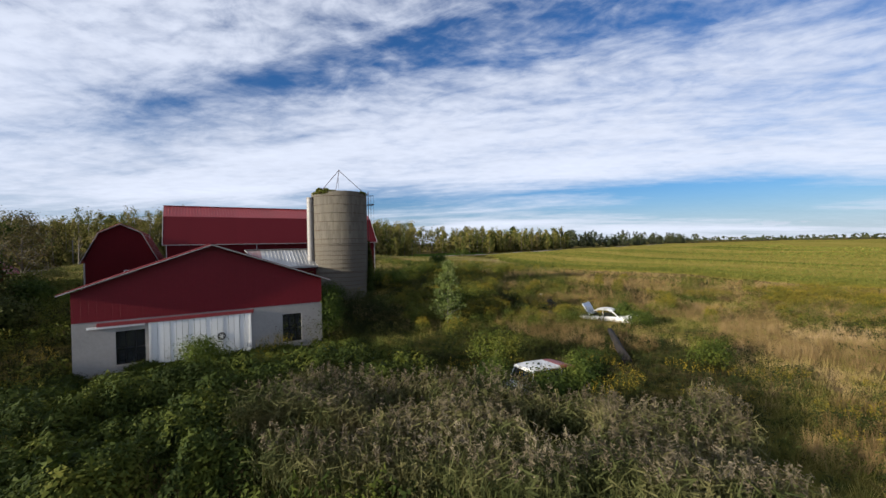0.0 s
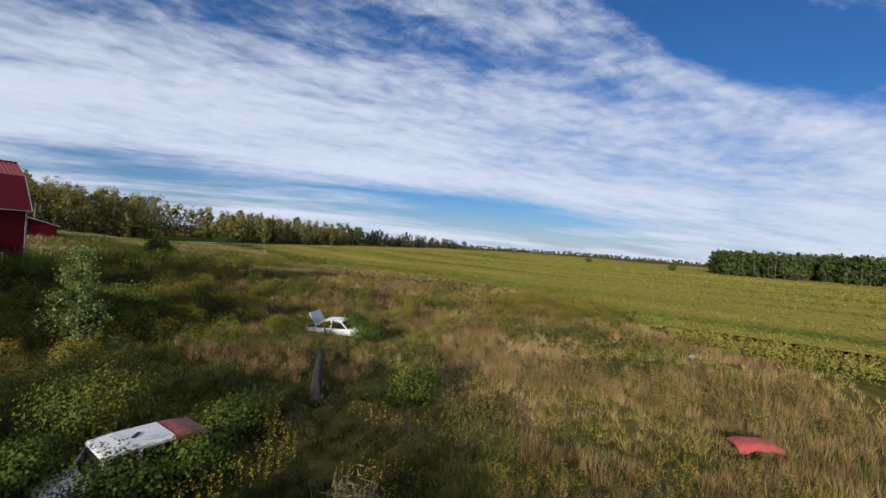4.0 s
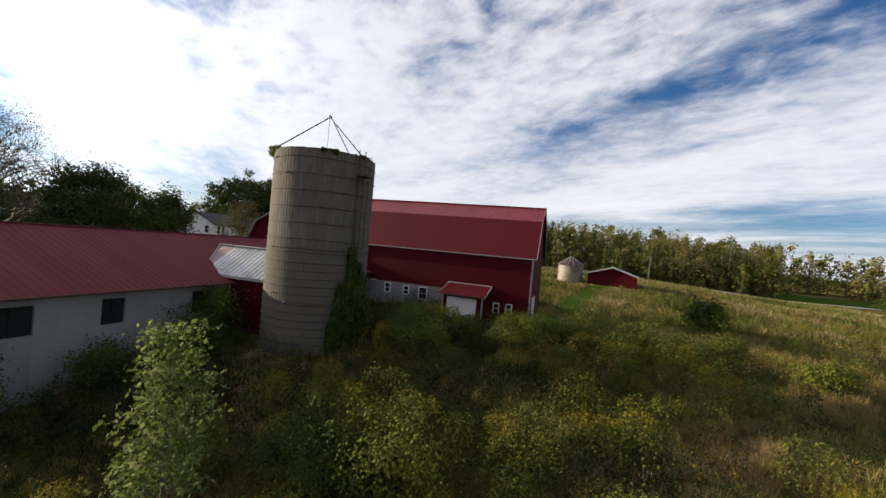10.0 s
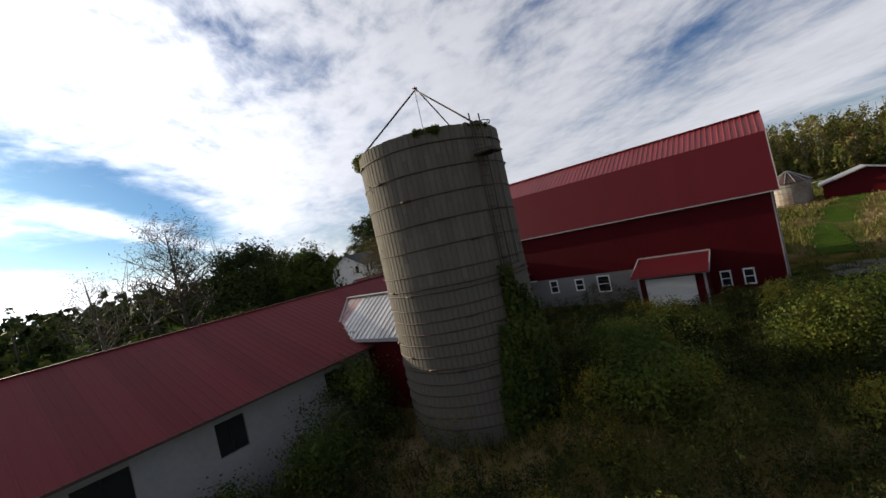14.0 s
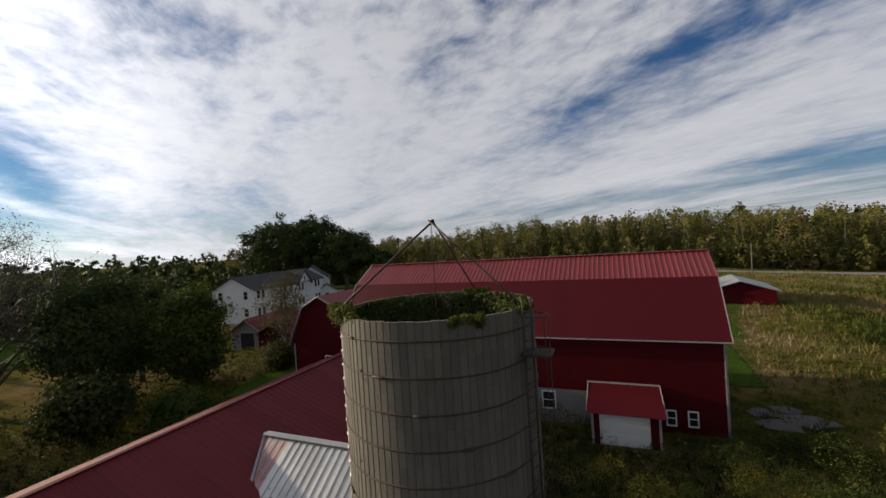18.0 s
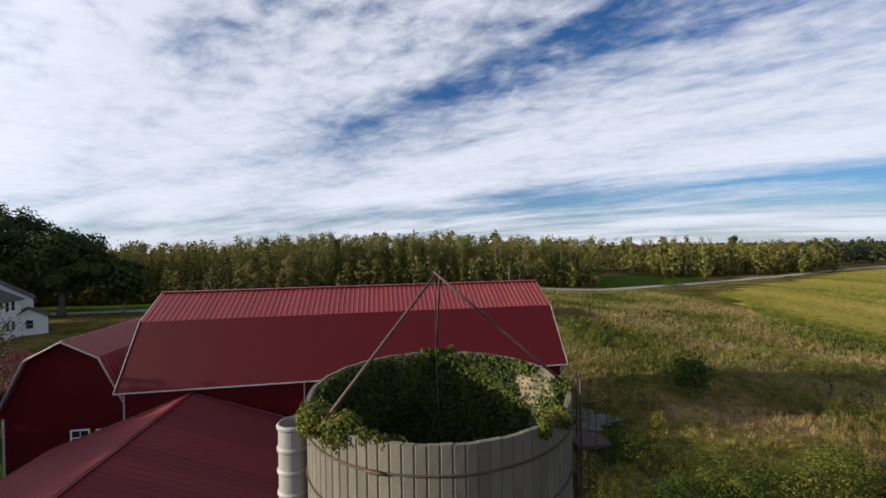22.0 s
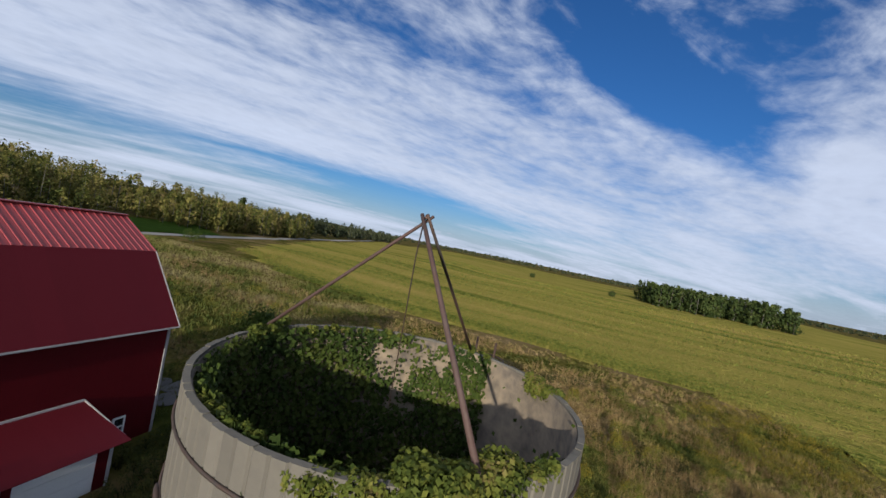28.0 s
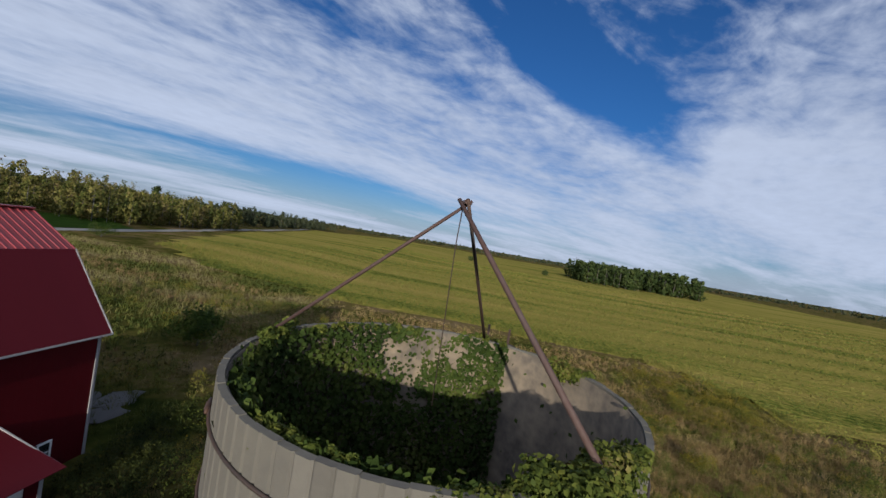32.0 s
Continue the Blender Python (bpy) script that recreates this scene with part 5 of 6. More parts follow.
build_road()
draped("lawn", (9.5, 24, 23, 60, lambda x, y: np.abs(x - (12.4 + 0.006 * (y - 20) ** 2) - 0.4 * np.sin(y * 0.7)) < 1.35 - 0.02 * (y - 20)), LAWN, 0.05, "mown green grass track beside the barn", "lawn")
draped("yard_lawn", (-34, -19, 12, 34, lambda x, y: ((x + 22.8) / 3.8) ** 2 + ((y - 18.5) / 6.5) ** 2 < 1), LAWN, 0.05, "mown green lawn beside the small barn", "lawn", 1.0)
draped("back_lawn", (-95, -25, 84, 98, lambda x, y: y > road_y(x) + 2.5), LAWN, 0.05, "mown grass under the maples", "lawn")
draped("far_meadow", (60, 120, 90, 135, lambda x, y: (y > road_y(x) + 2.6) & (x < 98 + (y - 100) * 0.6)), LAWN, 0.05, "mown meadow beyond the road", "meadow")
draped("west_field", (-330, -58, -90, 44, lambda x, y: x < -58 - 0.05 * y), LAWN, 0.1, "bright green hay field west of the yard", "field", 6.0)
draped("crop_field", (40, 700, -345, 180, in_crop), CROP_SHEET, 0.55, "wide field of ripening yellow-green crop", "field", 4.0, lambda x, y: -0.62 * (1 - smooth01((x - crop_edge(y)) / 6)) + 0.10 * np.sin(x * 0.31) + 0.06 * np.sin(x * 0.11 + y * 0.02))


# ---- meadow growth ----
def blades(x, y, h, w, lean, per):
    """Grass tufts: per blades at every (x, y), each a leaning sliver; returns verts, faces."""
    n = len(x)
    x, y, h, w = (np.repeat(a, per) for a in (x, y, h, w))
    m = n * per
    x = x + RNG.normal(0, 0.10, m)
    y = y + RNG.normal(0, 0.10, m)
    z = ground_z(x, y)
    a = RNG.uniform(0, 2 * math.pi, m)
    h = h * RNG.uniform(0.5, 1.15, m)
    tip = np.abs(RNG.normal(0, lean, m)) * h
    b = RNG.uniform(0, 2 * math.pi, m)
    sx, sy = np.cos(b) * w / 2, np.sin(b) * w / 2
    v = np.stack([np.stack([x - sx, y - sy, z - 0.05], 1), np.stack([x + sx, y + sy, z - 0.05], 1), np.stack([x + np.cos(a) * tip, y + np.sin(a) * tip, z + h], 1)], 1).reshape(-1, 3)
    return v, np.arange(m)[:, None] * 3 + np.arange(3)[None]


def tussocks(x, y, h, w, rad, per):
    """Grass tussocks: a tight foot and blades that fan out from it."""
    m = len(x) * per
    x, y, h, w, rad = (np.repeat(a, per) for a in (x, y, h, w, rad))
    a = RNG.uniform(0, 2 * math.pi, m)
    q = RNG.uniform(0, 1, m) ** 0.7
    bx, by = x + np.cos(a) * rad * 0.5 * q, y + np.sin(a) * rad * 0.5 * q
    h = h * (1.08 - 0.45 * q * q) * RNG.uniform(0.7, 1.1, m)
    reach = rad * (0.2 + 1.1 * q)
    z = ground_z(x, y)
    b = RNG.uniform(0, 2 * math.pi, m)
    sx, sy = np.cos(b) * w / 2, np.sin(b) * w / 2
    tx, ty = bx + np.cos(a) * reach + RNG.normal(0, 0.05, m), by + np.sin(a) * reach + RNG.normal(0, 0.05, m)
    v = np.stack([np.stack([bx - sx, by - sy, z - 0.05], 1), np.stack([bx + sx, by + sy, z - 0.05], 1), np.stack([tx, ty, z + h], 1)], 1).reshape(-1, 3)
    return v, np.arange(m)[:, None] * 3 + np.arange(3)[None]


def weeds(x, y, h, per, size, radius):
    """Leafy stems: leaves set round each stem up its height."""
    n = len(x)
    xr, yr, hr = (np.repeat(a, per) for a in (x, y, h))
    t = RNG.uniform(0.12, 1.0, n * per)
    a = RNG.uniform(0, 2 * math.pi, n * per)
    rr = radius * (1.15 - 0.75 * t) * RNG.uniform(0.3, 1, n * per)
    c = np.stack([xr + rr * np.cos(a), yr + rr * np.sin(a), ground_z(xr, yr) + hr * t], 1)
    tilt = np.stack([np.cos(a), np.sin(a), np.full(n * per, 0.9)], 1)
    return leaves(c, size, tilt=tilt, squash=0.42)


def plumes(x, y, h, per, size, spread_z, slim=0.5):
    """Flower or seed heads on top of stems."""
    xr, yr, hr = (np.repeat(a, per) for a in (x, y, h))
    n = len(xr)
    c = np.stack([xr + RNG.normal(0, size * 0.7 * min(1, slim * 2.4), n), yr + RNG.normal(0, size * 0.7 * min(1, slim * 2.4), n), ground_z(xr, yr) + hr + RNG.uniform(-spread_z, spread_z, n)], 1)
    return leaves(c, size, squash=slim)


BUILT = [(-17.2, -4.6, -11.6, 14.9), (-14.2, 10.3, 14.2, 25), (-21.7, -14.7, 16.8, 27.2), (-9, -2.2, -1.3, 4.3), (3.0, 6.9, 12.2, 15)]


WRECKS = [(17.3, -16.0, 0.5), (17.0, -14.9, 0.5), (17.5, -18.2, 0.4), (1.9, -23.7, 0.65), (1.1, -23.6, 0.65), (2.8, -23.8, 0.65), (11.2, -20.7, 0.4), (10.2, -21.7, 0.4), (9.2, -22.6, 0.4), (8.2, -23.6, 0.4)]


def free(x, y):
    ok = np.hypot(x, y) > SR + 0.15
    for x0, x1, y0, y1 in BUILT:
        ok &= ~((x > x0) & (x < x1) & (y > y0) & (y < y1))
    ok &= ~(in_crop(x, y) | in_road(x, y))
    for cx, cy, r in WRECKS:
        ok &= np.hypot(x - cx, y - cy) > r
    ok &= ~((np.abs(x - (12.4 + 0.006 * (y - 20) ** 2)) < 1.2) & (y > 23.5) & (y < 59))
    ok &= ~(((x + 22.8) / 3.6) ** 2 + ((y - 18.5) / 6.2) ** 2 < 1)
    return ok


def clumpy(x, y, scale, seed):
    """A smooth field of about 0 to 1 that makes growth stand in patches."""
    s = 0.0
    rg = np.random.default_rng(seed)
    for k in range(5):
        a, p, q = rg.uniform(0, 6.28), rg.uniform(0, 6.28), scale * rg.uniform(0.6, 1.9)
        s = s + np.sin((x * math.cos(a) + y * math.sin(a)) * q + p)
    return 0.5 + s / 6


def scatter(n, x0, x1, y0, y1, keep):
    x, y = RNG.uniform(x0, x1, n), RNG.uniform(y0, y1, n)
    ok = free(x, y) & (RNG.random(n) < keep(x, y))
    return x[ok], y[ok]


def stuff(name, data, mat, label, category="grass"):
    return tagged(soup(name, *data, mat), label, category, kind="stuff")


GRASS = foliage("meadow_grass", MEADOW_RAMP, patch=0.09, through_light=0.12)
# the meadow colours scaled down: the dark of backlit grass, put into the ramp
BACKLIT_GRASS = foliage("backlit_grass", [(p, (r * 0.62, g * 0.72, b * 0.65)) for p, (r, g, b) in MEADOW_RAMP], patch=0.09, through_light=0.08)
# rank grass, its green taken far down to put shade into the colour
SHADED_RANK = foliage("shaded_rank_grass", [(0.0, (0.006, 0.010, 0.0022)), (0.5, (0.015, 0.020, 0.0043)), (1.0, (0.045, 0.036, 0.012))], patch=0.3, through_light=0.12)
SWARD = foliage("short_grass_blades", [(0.0, (0.03, 0.05, 0.008)), (0.5, (0.085, 0.105, 0.018)), (1.0, (0.17, 0.15, 0.04))], patch=0.5, through_light=0.12)
TAN = foliage("dry_grass", [(0.0, (0.085, 0.068, 0.022)), (0.45, (0.18, 0.122, 0.05)), (1.0, (0.32, 0.225, 0.108))], patch=0.45, through_light=0.16)
WEED = foliage("weed_leaves", [(0.0, (0.009, 0.015, 0.0034)), (0.4, (0.021, 0.029, 0.006)), (0.75, (0.052, 0.057, 0.0105)), (1.0, (0.115, 0.105, 0.024))], patch=0.22)
GOLD = foliage("goldenrod_heads", [(0.0, (0.08, 0.07, 0.010)), (0.6, (0.19, 0.14, 0.012)), (1.0, (0.28, 0.20, 0.02))], patch=0.3)
REED = foliage("reed_leaves", [(0.0, (0.024, 0.034, 0.0095)), (0.4, (0.062, 0.068, 0.022)), (0.75, (0.125, 0.113, 0.047)), (1.0, (0.21, 0.172, 0.092))], patch=0.4, through_light=0.16)
PLUME = foliage("reed_plumes", [(0.0, (0.06, 0.048, 0.030)), (0.6, (0.125, 0.103, 0.066)), (1.0, (0.22, 0.185, 0.125))], patch=0.5)


def near(x, y):
    """How close a spot lies to the ground that the film passes over, 1 to 0."""
    d = np.minimum(np.hypot(x - 8, y + 16) / 1.0, np.hypot(x + 3, y + 24))
    return np.clip(1.25 - d / 34, 0.10, 1)


def gold_zone(x, y):
    """Drifts where goldenrod stands thick."""
    return (((x - 44) / 9) ** 2 + ((y + 25) / 7) ** 2 < 1) | (((x - 26) / 5) ** 2 + ((y + 29) / 4) ** 2 < 1) | (((x - 24.8) / 2) ** 2 + ((y + 16.8) / 1.6) ** 2 < 1) | (((x - 26.8) / 2) ** 2 + ((y + 8) / 1.5) ** 2 < 1) | (((x - 6.5) / 4) ** 2 + ((y + 7.2) / 2.2) ** 2 < 1) | (((x - 19) / 8) ** 2 + ((y - 7.5) / 2) ** 2 < 1)


def dark_zone(x, y):
    """Where rank green weeds outgrow the dry grass; their dark also stands for shade and the silo's shadow."""
    return (((x - 5) / 11) ** 2 + ((y + 23) / 9.5) ** 2 < 1) | ((x < 9) & (y > -12) & (y < 13)) | ((x > 9) & (x < 26) & (y > -7) & (y < 1)) | (((x - 24) / 6) ** 2 + ((y + 31) / 5) ** 2 < 1)


def rank(x, y):
    """Ground of the deepest green, darkened for shade: about the wagon wreck and beside the barn."""
    return (((x - 4) / 9) ** 2 + ((y + 22) / 9) ** 2 < 1) | ((x > -2) & (x < 17) & (y > 2) & (y < 14.5)) | ((x < 2) & (y > -12))


def tufts(x, y):
    """Hummocks a metre or two apart, 0 between them to 1 on top."""
    return np.clip(1.6 * clumpy(x, y, 3.4, 17) - 0.35, 0, 1)


def build_meadow():
    x, y = scatter(70000, -34, 58, -46, 24, lambda x, y: near(x, y))
    r = RNG.random(len(x))
    for deep, mat, lab in ((False, GRASS, "rough green and brown meadow grass"), (True, SHADED_RANK, "deep green rank grass, darkened for shade")):
        k = rank(x, y) == deep
        n = near(x[k], y[k])
        stuff("meadow_grass", tussocks(x[k], y[k], 0.16 + 0.26 * r[k] ** 1.5 + 0.30 * tufts(x[k], y[k]), 0.017 + 0.03 * (1 - n), 0.15 + 0.17 * r[k], 13), mat, lab)
    x, y = scatter(26000, 6, 26, -24, 2, lambda x, y: 1.0 + 0 * x)
    stuff("short_grass", blades(x, y, 0.12 + 0.14 * RNG.random(len(x)), 0.016 + 0 * x, 0.6, 4), SWARD, "short green grass between the tussocks")
    x, y = scatter(66000, -34, 66, 24, 92, lambda x, y: 0.5 + 0 * x)
    stuff("meadow_grass", blades(x, y, 0.22 + 0.25 * clumpy(x, y, 0.5, 1) + 0.25 * tufts(x, y), 0.09 + 0 * x, 0.5, 3), BACKLIT_GRASS, "rough meadow grass behind the barn, darkened as if backlit")
    x, y = scatter(170000, -20, 56, -44, 60, lambda x, y: near(x, y) * (clumpy(x, y, 0.30, 3) > np.where(dark_zone(x, y), 0.84, np.where(y > 8, np.where(y > 20, 0.62, 0.48), 0.34))) * (tufts(x, y) > 0.10) * (x > 4 + 0.25 * (y + 30)))
    r = RNG.random(len(x))
    stuff("dry_grass", tussocks(x, y, 0.30 + 0.34 * r + 0.22 * tufts(x, y), 0.012 + 0.018 * (1 - near(x, y)), 0.10 + 0.14 * r, 15), TAN, "tan seeded grass in patches", "dry grass")
    x, y = scatter(44000, -32, 50, -40, 34, lambda x, y: near(x, y) * (clumpy(x, y, 0.3, 6) > np.where(dark_zone(x, y), 0.28, 0.70)) * np.where((y > -20) | dark_zone(x, y), 0.9, 0.5))
    h = 0.3 + 1.05 * np.clip(clumpy(x, y, 1.0, 7), 0, 1.2) ** 1.4
    stuff("tall_weeds", weeds(x, y, h, 18, 0.078 + 0.07 * (1 - np.repeat(near(x, y), 18)), 0.2), WEED, "dense dark green leafy weeds", "weeds")
    x, y = scatter(150000, -30, 54, -42, 34, lambda x, y: near(x, y) * (clumpy(x, y, 0.30, 11) > np.where(gold_zone(x, y), 0.30, 0.62)) * (clumpy(x, y, 1.1, 13) > 0.62))
    h = 0.75 + 0.4 * clumpy(x, y, 0.5, 12)
    stuff("goldenrod", weeds(x, y, h, 9, 0.09 + 0 * np.repeat(x, 9), 0.17), WEED, "goldenrod stems with green leaves", "goldenrod")
    stuff("goldenrod_flowers", plumes(x, y, h, 9, 0.042, 0.14), GOLD, "yellow goldenrod flower heads", "goldenrod")
    x, y = scatter(11000, -34, -17, -16, 30, lambda x, y: clumpy(x, y, 0.6, 41) > 0.36)
    stuff("yard_weeds", weeds(x, y, 0.4 + 0.9 * clumpy(x, y, 0.9, 42), 10, 0.11 + 0 * np.repeat(x, 10), 0.26), MOUND, "tall pale green weeds in the yard", "weeds")
    x, y = RNG.uniform(-27, -18.8, 9000), RNG.uniform(12, 25, 9000)
    ok = (((x + 22.8) / 3.8) ** 2 + ((y - 18.5) / 6.5) ** 2 < 1) & ~((x > -22.0) & (y > 16.6))
    stuff("lawn_grass", blades(x[ok], y[ok], 0.10 + 0 * x[ok], 0.02 + 0 * x[ok], 0.5, 5), LAWN_BLADE, "short mown lawn grass by the small barn")
    x, y = RNG.uniform(10, 18, 9000), RNG.uniform(23, 50, 9000)
    ok = np.abs(x - (12.4 + 0.006 * (y - 20) ** 2)) < 1.5
    stuff("lawn_grass", blades(x[ok], y[ok], 0.13 + 0 * x[ok], 0.035 + 0 * x[ok], 0.5, 5), LAWN_BLADE, "short mown grass of the track")
    # rank growth close round the silo, the shed and the barn
    x, y = scatter(19000, -8, 16, -12, 14.5, lambda x, y: 0.25 + 0.55 * (clumpy(x, y, 0.55, 14) > 0.42))
    h = 0.3 + 1.1 * np.clip(clumpy(x, y, 1.2, 15), 0, 1.2) ** 1.4 + 0.7 * np.clip((1 - x) / 6, 0, 1) * (y < 0)
    stuff("tall_weeds", weeds(x, y, h, 22, 0.08 + 0 * np.repeat(x, 22), 0.24), WEED, "rank weeds between barn and silo", "weeds")


def in_reeds(x, y):
    """The reed bed: a band that runs south-east from the front of the shed."""
    u, w = (x + 8) * 0.66 - (y + 22.5) * 0.75, (x + 8) * 0.75 + (y + 22.5) * 0.66
    return (np.abs(w + 0.6 + 0.5 * np.sin(u * 0.9)) < 3.2) & (u > -1.5) & (u < 13.5)


GOLDEN = [(5.0, -7.6), (6.3, -6.6), (7.4, -7.0), (8.6, -8.0), (9.9, -9.0), (27.0, -7.9), (26.2, -8.3), (24.7, -17.0), (25.4, -16.5), (13.6, 8.4), (16.5, 7.6), (20.5, 9.6), (23.0, 7.0), (25.0, 6.4), (30.5, 5.2)]


def build_mounds():
    """Rounded clumps of tall forbs that stand above the grass, many of them golden on top."""
    rg = np.random.default_rng(71)
    cs, ns, tops = [], [], []
    spots = list(GOLDEN)
    for x0, x1, y0, y1, n in ((3, 21, -1, 10, 64), (2, 11, -15, -5, 40), (11, 20, -9, 2, 26), (9, 15, -17, -10, 10), (20, 44, -34, -4, 46), (12, 45, 9, 40, 120)):
        for _ in range(n):
            x, y = spots.pop() if spots else (rg.uniform(x0, x1), rg.uniform(y0, y1))
            if not free(np.array([x]), np.array([y]))[0] or np.hypot(x - 4.45, y + 11.3) < 1.6:
                continue
            far = y > 9
            r, h, m = rg.uniform(0.5, 1.25), rg.uniform(0.7, 1.55), 320 if far else 760
            a, t = rg.uniform(0, 6.283, m), rg.uniform(0, 1, m) ** 0.6
            rr = r * np.sqrt(1 - (t * 0.92) ** 2) * rg.uniform(0.75, 1.1, m)
            p = np.stack([x + rr * np.cos(a), y + rr * np.sin(a) * rg.uniform(0.7, 1.2), ground_z(x, y) + 0.15 + h * t], 1) + rg.normal(0, 0.07, (m, 3))
            cs.append(p), ns.append(np.stack([np.cos(a) * (1.1 - t), np.sin(a) * (1.1 - t), 0.25 + 0.8 * t], 1))
            if rg.random() < 0.45 or (x, y) in GOLDEN:
                tops.append(p[t > 0.55] + np.array([0, 0, 0.12]))
    for _ in range(150):
        a, q = rg.uniform(0, 6.283), rg.random() ** 0.5
        x, y = 43 + 10 * q * math.cos(a), -25 + 8 * q * math.sin(a)
        if not free(np.array([x]), np.array([y]))[0]:
            continue
        m, r, h = 130, rg.uniform(0.5, 1.2), rg.uniform(0.5, 0.9)
        a, t = rg.uniform(0, 6.283, m), rg.uniform(0, 1, m) ** 0.5
        rr = r * np.sqrt(1 - (t * 0.92) ** 2)
        p = np.stack([x + rr * np.cos(a), y + rr * np.sin(a), ground_z(x, y) + 0.15 + h * t], 1) + rg.normal(0, 0.1, (m, 3))
        cs.append(p), ns.append(np.stack([np.cos(a) * (1.1 - t), np.sin(a) * (1.1 - t), 0.25 + 0.8 * t], 1))
        tops.append(np.repeat(p[t > 0.5], 2, 0) + np.array([0, 0, 0.1]))
    c = np.concatenate(cs)
    stuff("forb_mounds", leaves(c, 0.078, 0.5, np.concatenate(ns), 0.5), MOUND, "rounded yellow-green clumps of tall forbs in the meadow", "weeds")
    c = np.concatenate(tops)
    c = c + rg.normal(0, 0.06, c.shape)
    stuff("forb_flowers", leaves(c, 0.05, 0.5, squash=0.6), GOLD, "dull golden flower heads on the forb clumps", "weeds")


def build_reeds():
    x, y = scatter(24000, -14, 6, -37, -18, lambda x, y: (clumpy(x, y, 0.75, 21) > 0.33) * in_reeds(x, y))
    h = 0.65 + 0.75 * clumpy(x, y, 0.9, 22) + 0.6 * RNG.random(len(x))
    stuff("reeds", blades(x, y, h, 0.035 + 0 * x, 0.22, 5), REED, "tall grey-green reeds", "reeds")
    n = np.repeat(x, 11)
    xr, yr, hr = n + RNG.normal(0, 0.12, len(n)), np.repeat(y, 11) + RNG.normal(0, 0.12, len(n)), np.repeat(h, 11)
    t = RNG.uniform(0.35, 1.0, len(n))
    c = np.stack([xr, yr, ground_z(xr, yr) + hr * t], 1)
    a = RNG.uniform(0, 6.283, len(n))
    c[:, 0] += 0.16 * np.cos(a)
    c[:, 1] += 0.16 * np.sin(a)
    stuff("reed_blades", leaves(c, 0.40 + 0 * n, 0.4, np.stack([np.cos(a), np.sin(a), np.full(len(n), 0.8)], 1), 0.07), REED, "long arching reed leaves", "reeds")
    p = RNG.random(len(x)) < 0.34
    stuff("reed_plumes", plumes(x[p], y[p], h[p] + 0.12, 14, 0.12, 0.13, 0.16), PLUME, "brown feathery reed plumes", "reeds")
    # mounded leafy sprays of the thicket
    rg = np.random.default_rng(83)
    cs, ts = [], []
    for _ in range(190):
        mx, my = rg.uniform(-19, -3.5), rg.uniform(-25.5, -11.5)
        if in_reeds(np.array([mx]), np.array([my]))[0] or my < -27 - 0.5 * (mx + 12) or mx > -3.5 - 0.35 * (my + 12):
            continue
        r, hh, m = rg.uniform(0.6, 1.25), rg.uniform(0.9, 2.0) * min(1, max(0.22, (-11.2 - my) / 7)), 640
        a, t = rg.uniform(0, 6.283, m), rg.uniform(0, 1, m) ** 0.6
        rr = r * np.sqrt(1 - (t * 0.92) ** 2) * rg.uniform(0.7, 1.1, m) * (0.85 + 0.25 * np.sin(a * 5 + mx))
        cs.append(np.stack([mx + rr * np.cos(a), my + rr * np.sin(a), ground_z(mx, my) + 0.1 + hh * t], 1) + rg.normal(0, 0.06, (m, 3)))
        ts.append(np.stack([np.cos(a), np.sin(a), 0.5 + t], 1))
    stuff("thicket", leaves(np.concatenate(cs), 0.16, 0.5, np.concatenate(ts), 0.36), THICKET, "mounded leafy green sprays before the shed", "thicket")
    # lower leafy growth between them
    x, y = scatter(6500, -24, -2, -30, -10.6, lambda x, y: (clumpy(x, y, 0.5, 25) > 0.30) * ~in_reeds(x, y) * (y > -27 - 0.5 * (x + 12)) * (x < -3.5 - 0.35 * (y + 12)))
    h = (0.5 + 1.9 * np.clip(clumpy(x, y, 1.15, 26), 0, 1.2) ** 1.6) * np.clip((-11.2 - y) / 7, 0.25, 1)
    stuff("thicket", weeds(x, y, h, 16, 0.14 + 0 * np.repeat(x, 16), 0.36), THICKET, "bright green leafy thicket before the shed", "thicket")


THICKET = foliage("thicket_leaves", [(0.0, (0.011, 0.019, 0.0035)), (0.4, (0.028, 0.042, 0.006)), (0.75, (0.07, 0.083, 0.011)), (1.0, (0.14, 0.13, 0.021))], patch=0.7)
LAWN_BLADE = foliage("lawn_blades", [(0.0, (0.0266, 0.0456, 0.0076)), (0.5, (0.057, 0.095, 0.0137)), (1.0, (0.0988, 0.129, 0.0228))], patch=0.5)
build_meadow()
build_mounds()
build_reeds()


def build_crop_rows():
    xs, ys = [], []
    for k in range(30):
        yy = RNG.uniform(-110, 75, int((560 if k > 5 else 900) * (1 - k / 60) ** 2))
        xs.append(crop_edge(yy) + 0.3 + 0.8 * k + RNG.normal(0, 0.09, len(yy))), ys.append(yy)
    x, y = np.concatenate(xs), np.concatenate(ys)
    ok = in_crop(x, y)
    x, y = x[ok], y[ok]
    stuff("crop_plants", weeds(x, y, 0.80 + 0.2 * clumpy(x, y, 0.5, 31), 12, 0.17 + 0 * np.repeat(x, 12), 0.26), CROP, "rows of ripening crop plants", "crop")

    # the canopy further out: leafy tops in rows, fewer and larger with the distance
    n = 26000
    d = 24 + 190 * RNG.random(n) ** 1.5
    y = RNG.uniform(-190, 75, n)
    x = np.round((crop_edge(y) + d) / 1.6) * 1.6 + RNG.normal(0, 0.25, n)
    ok = in_crop(x, y)
    x, y, d = x[ok], y[ok], d[ok]
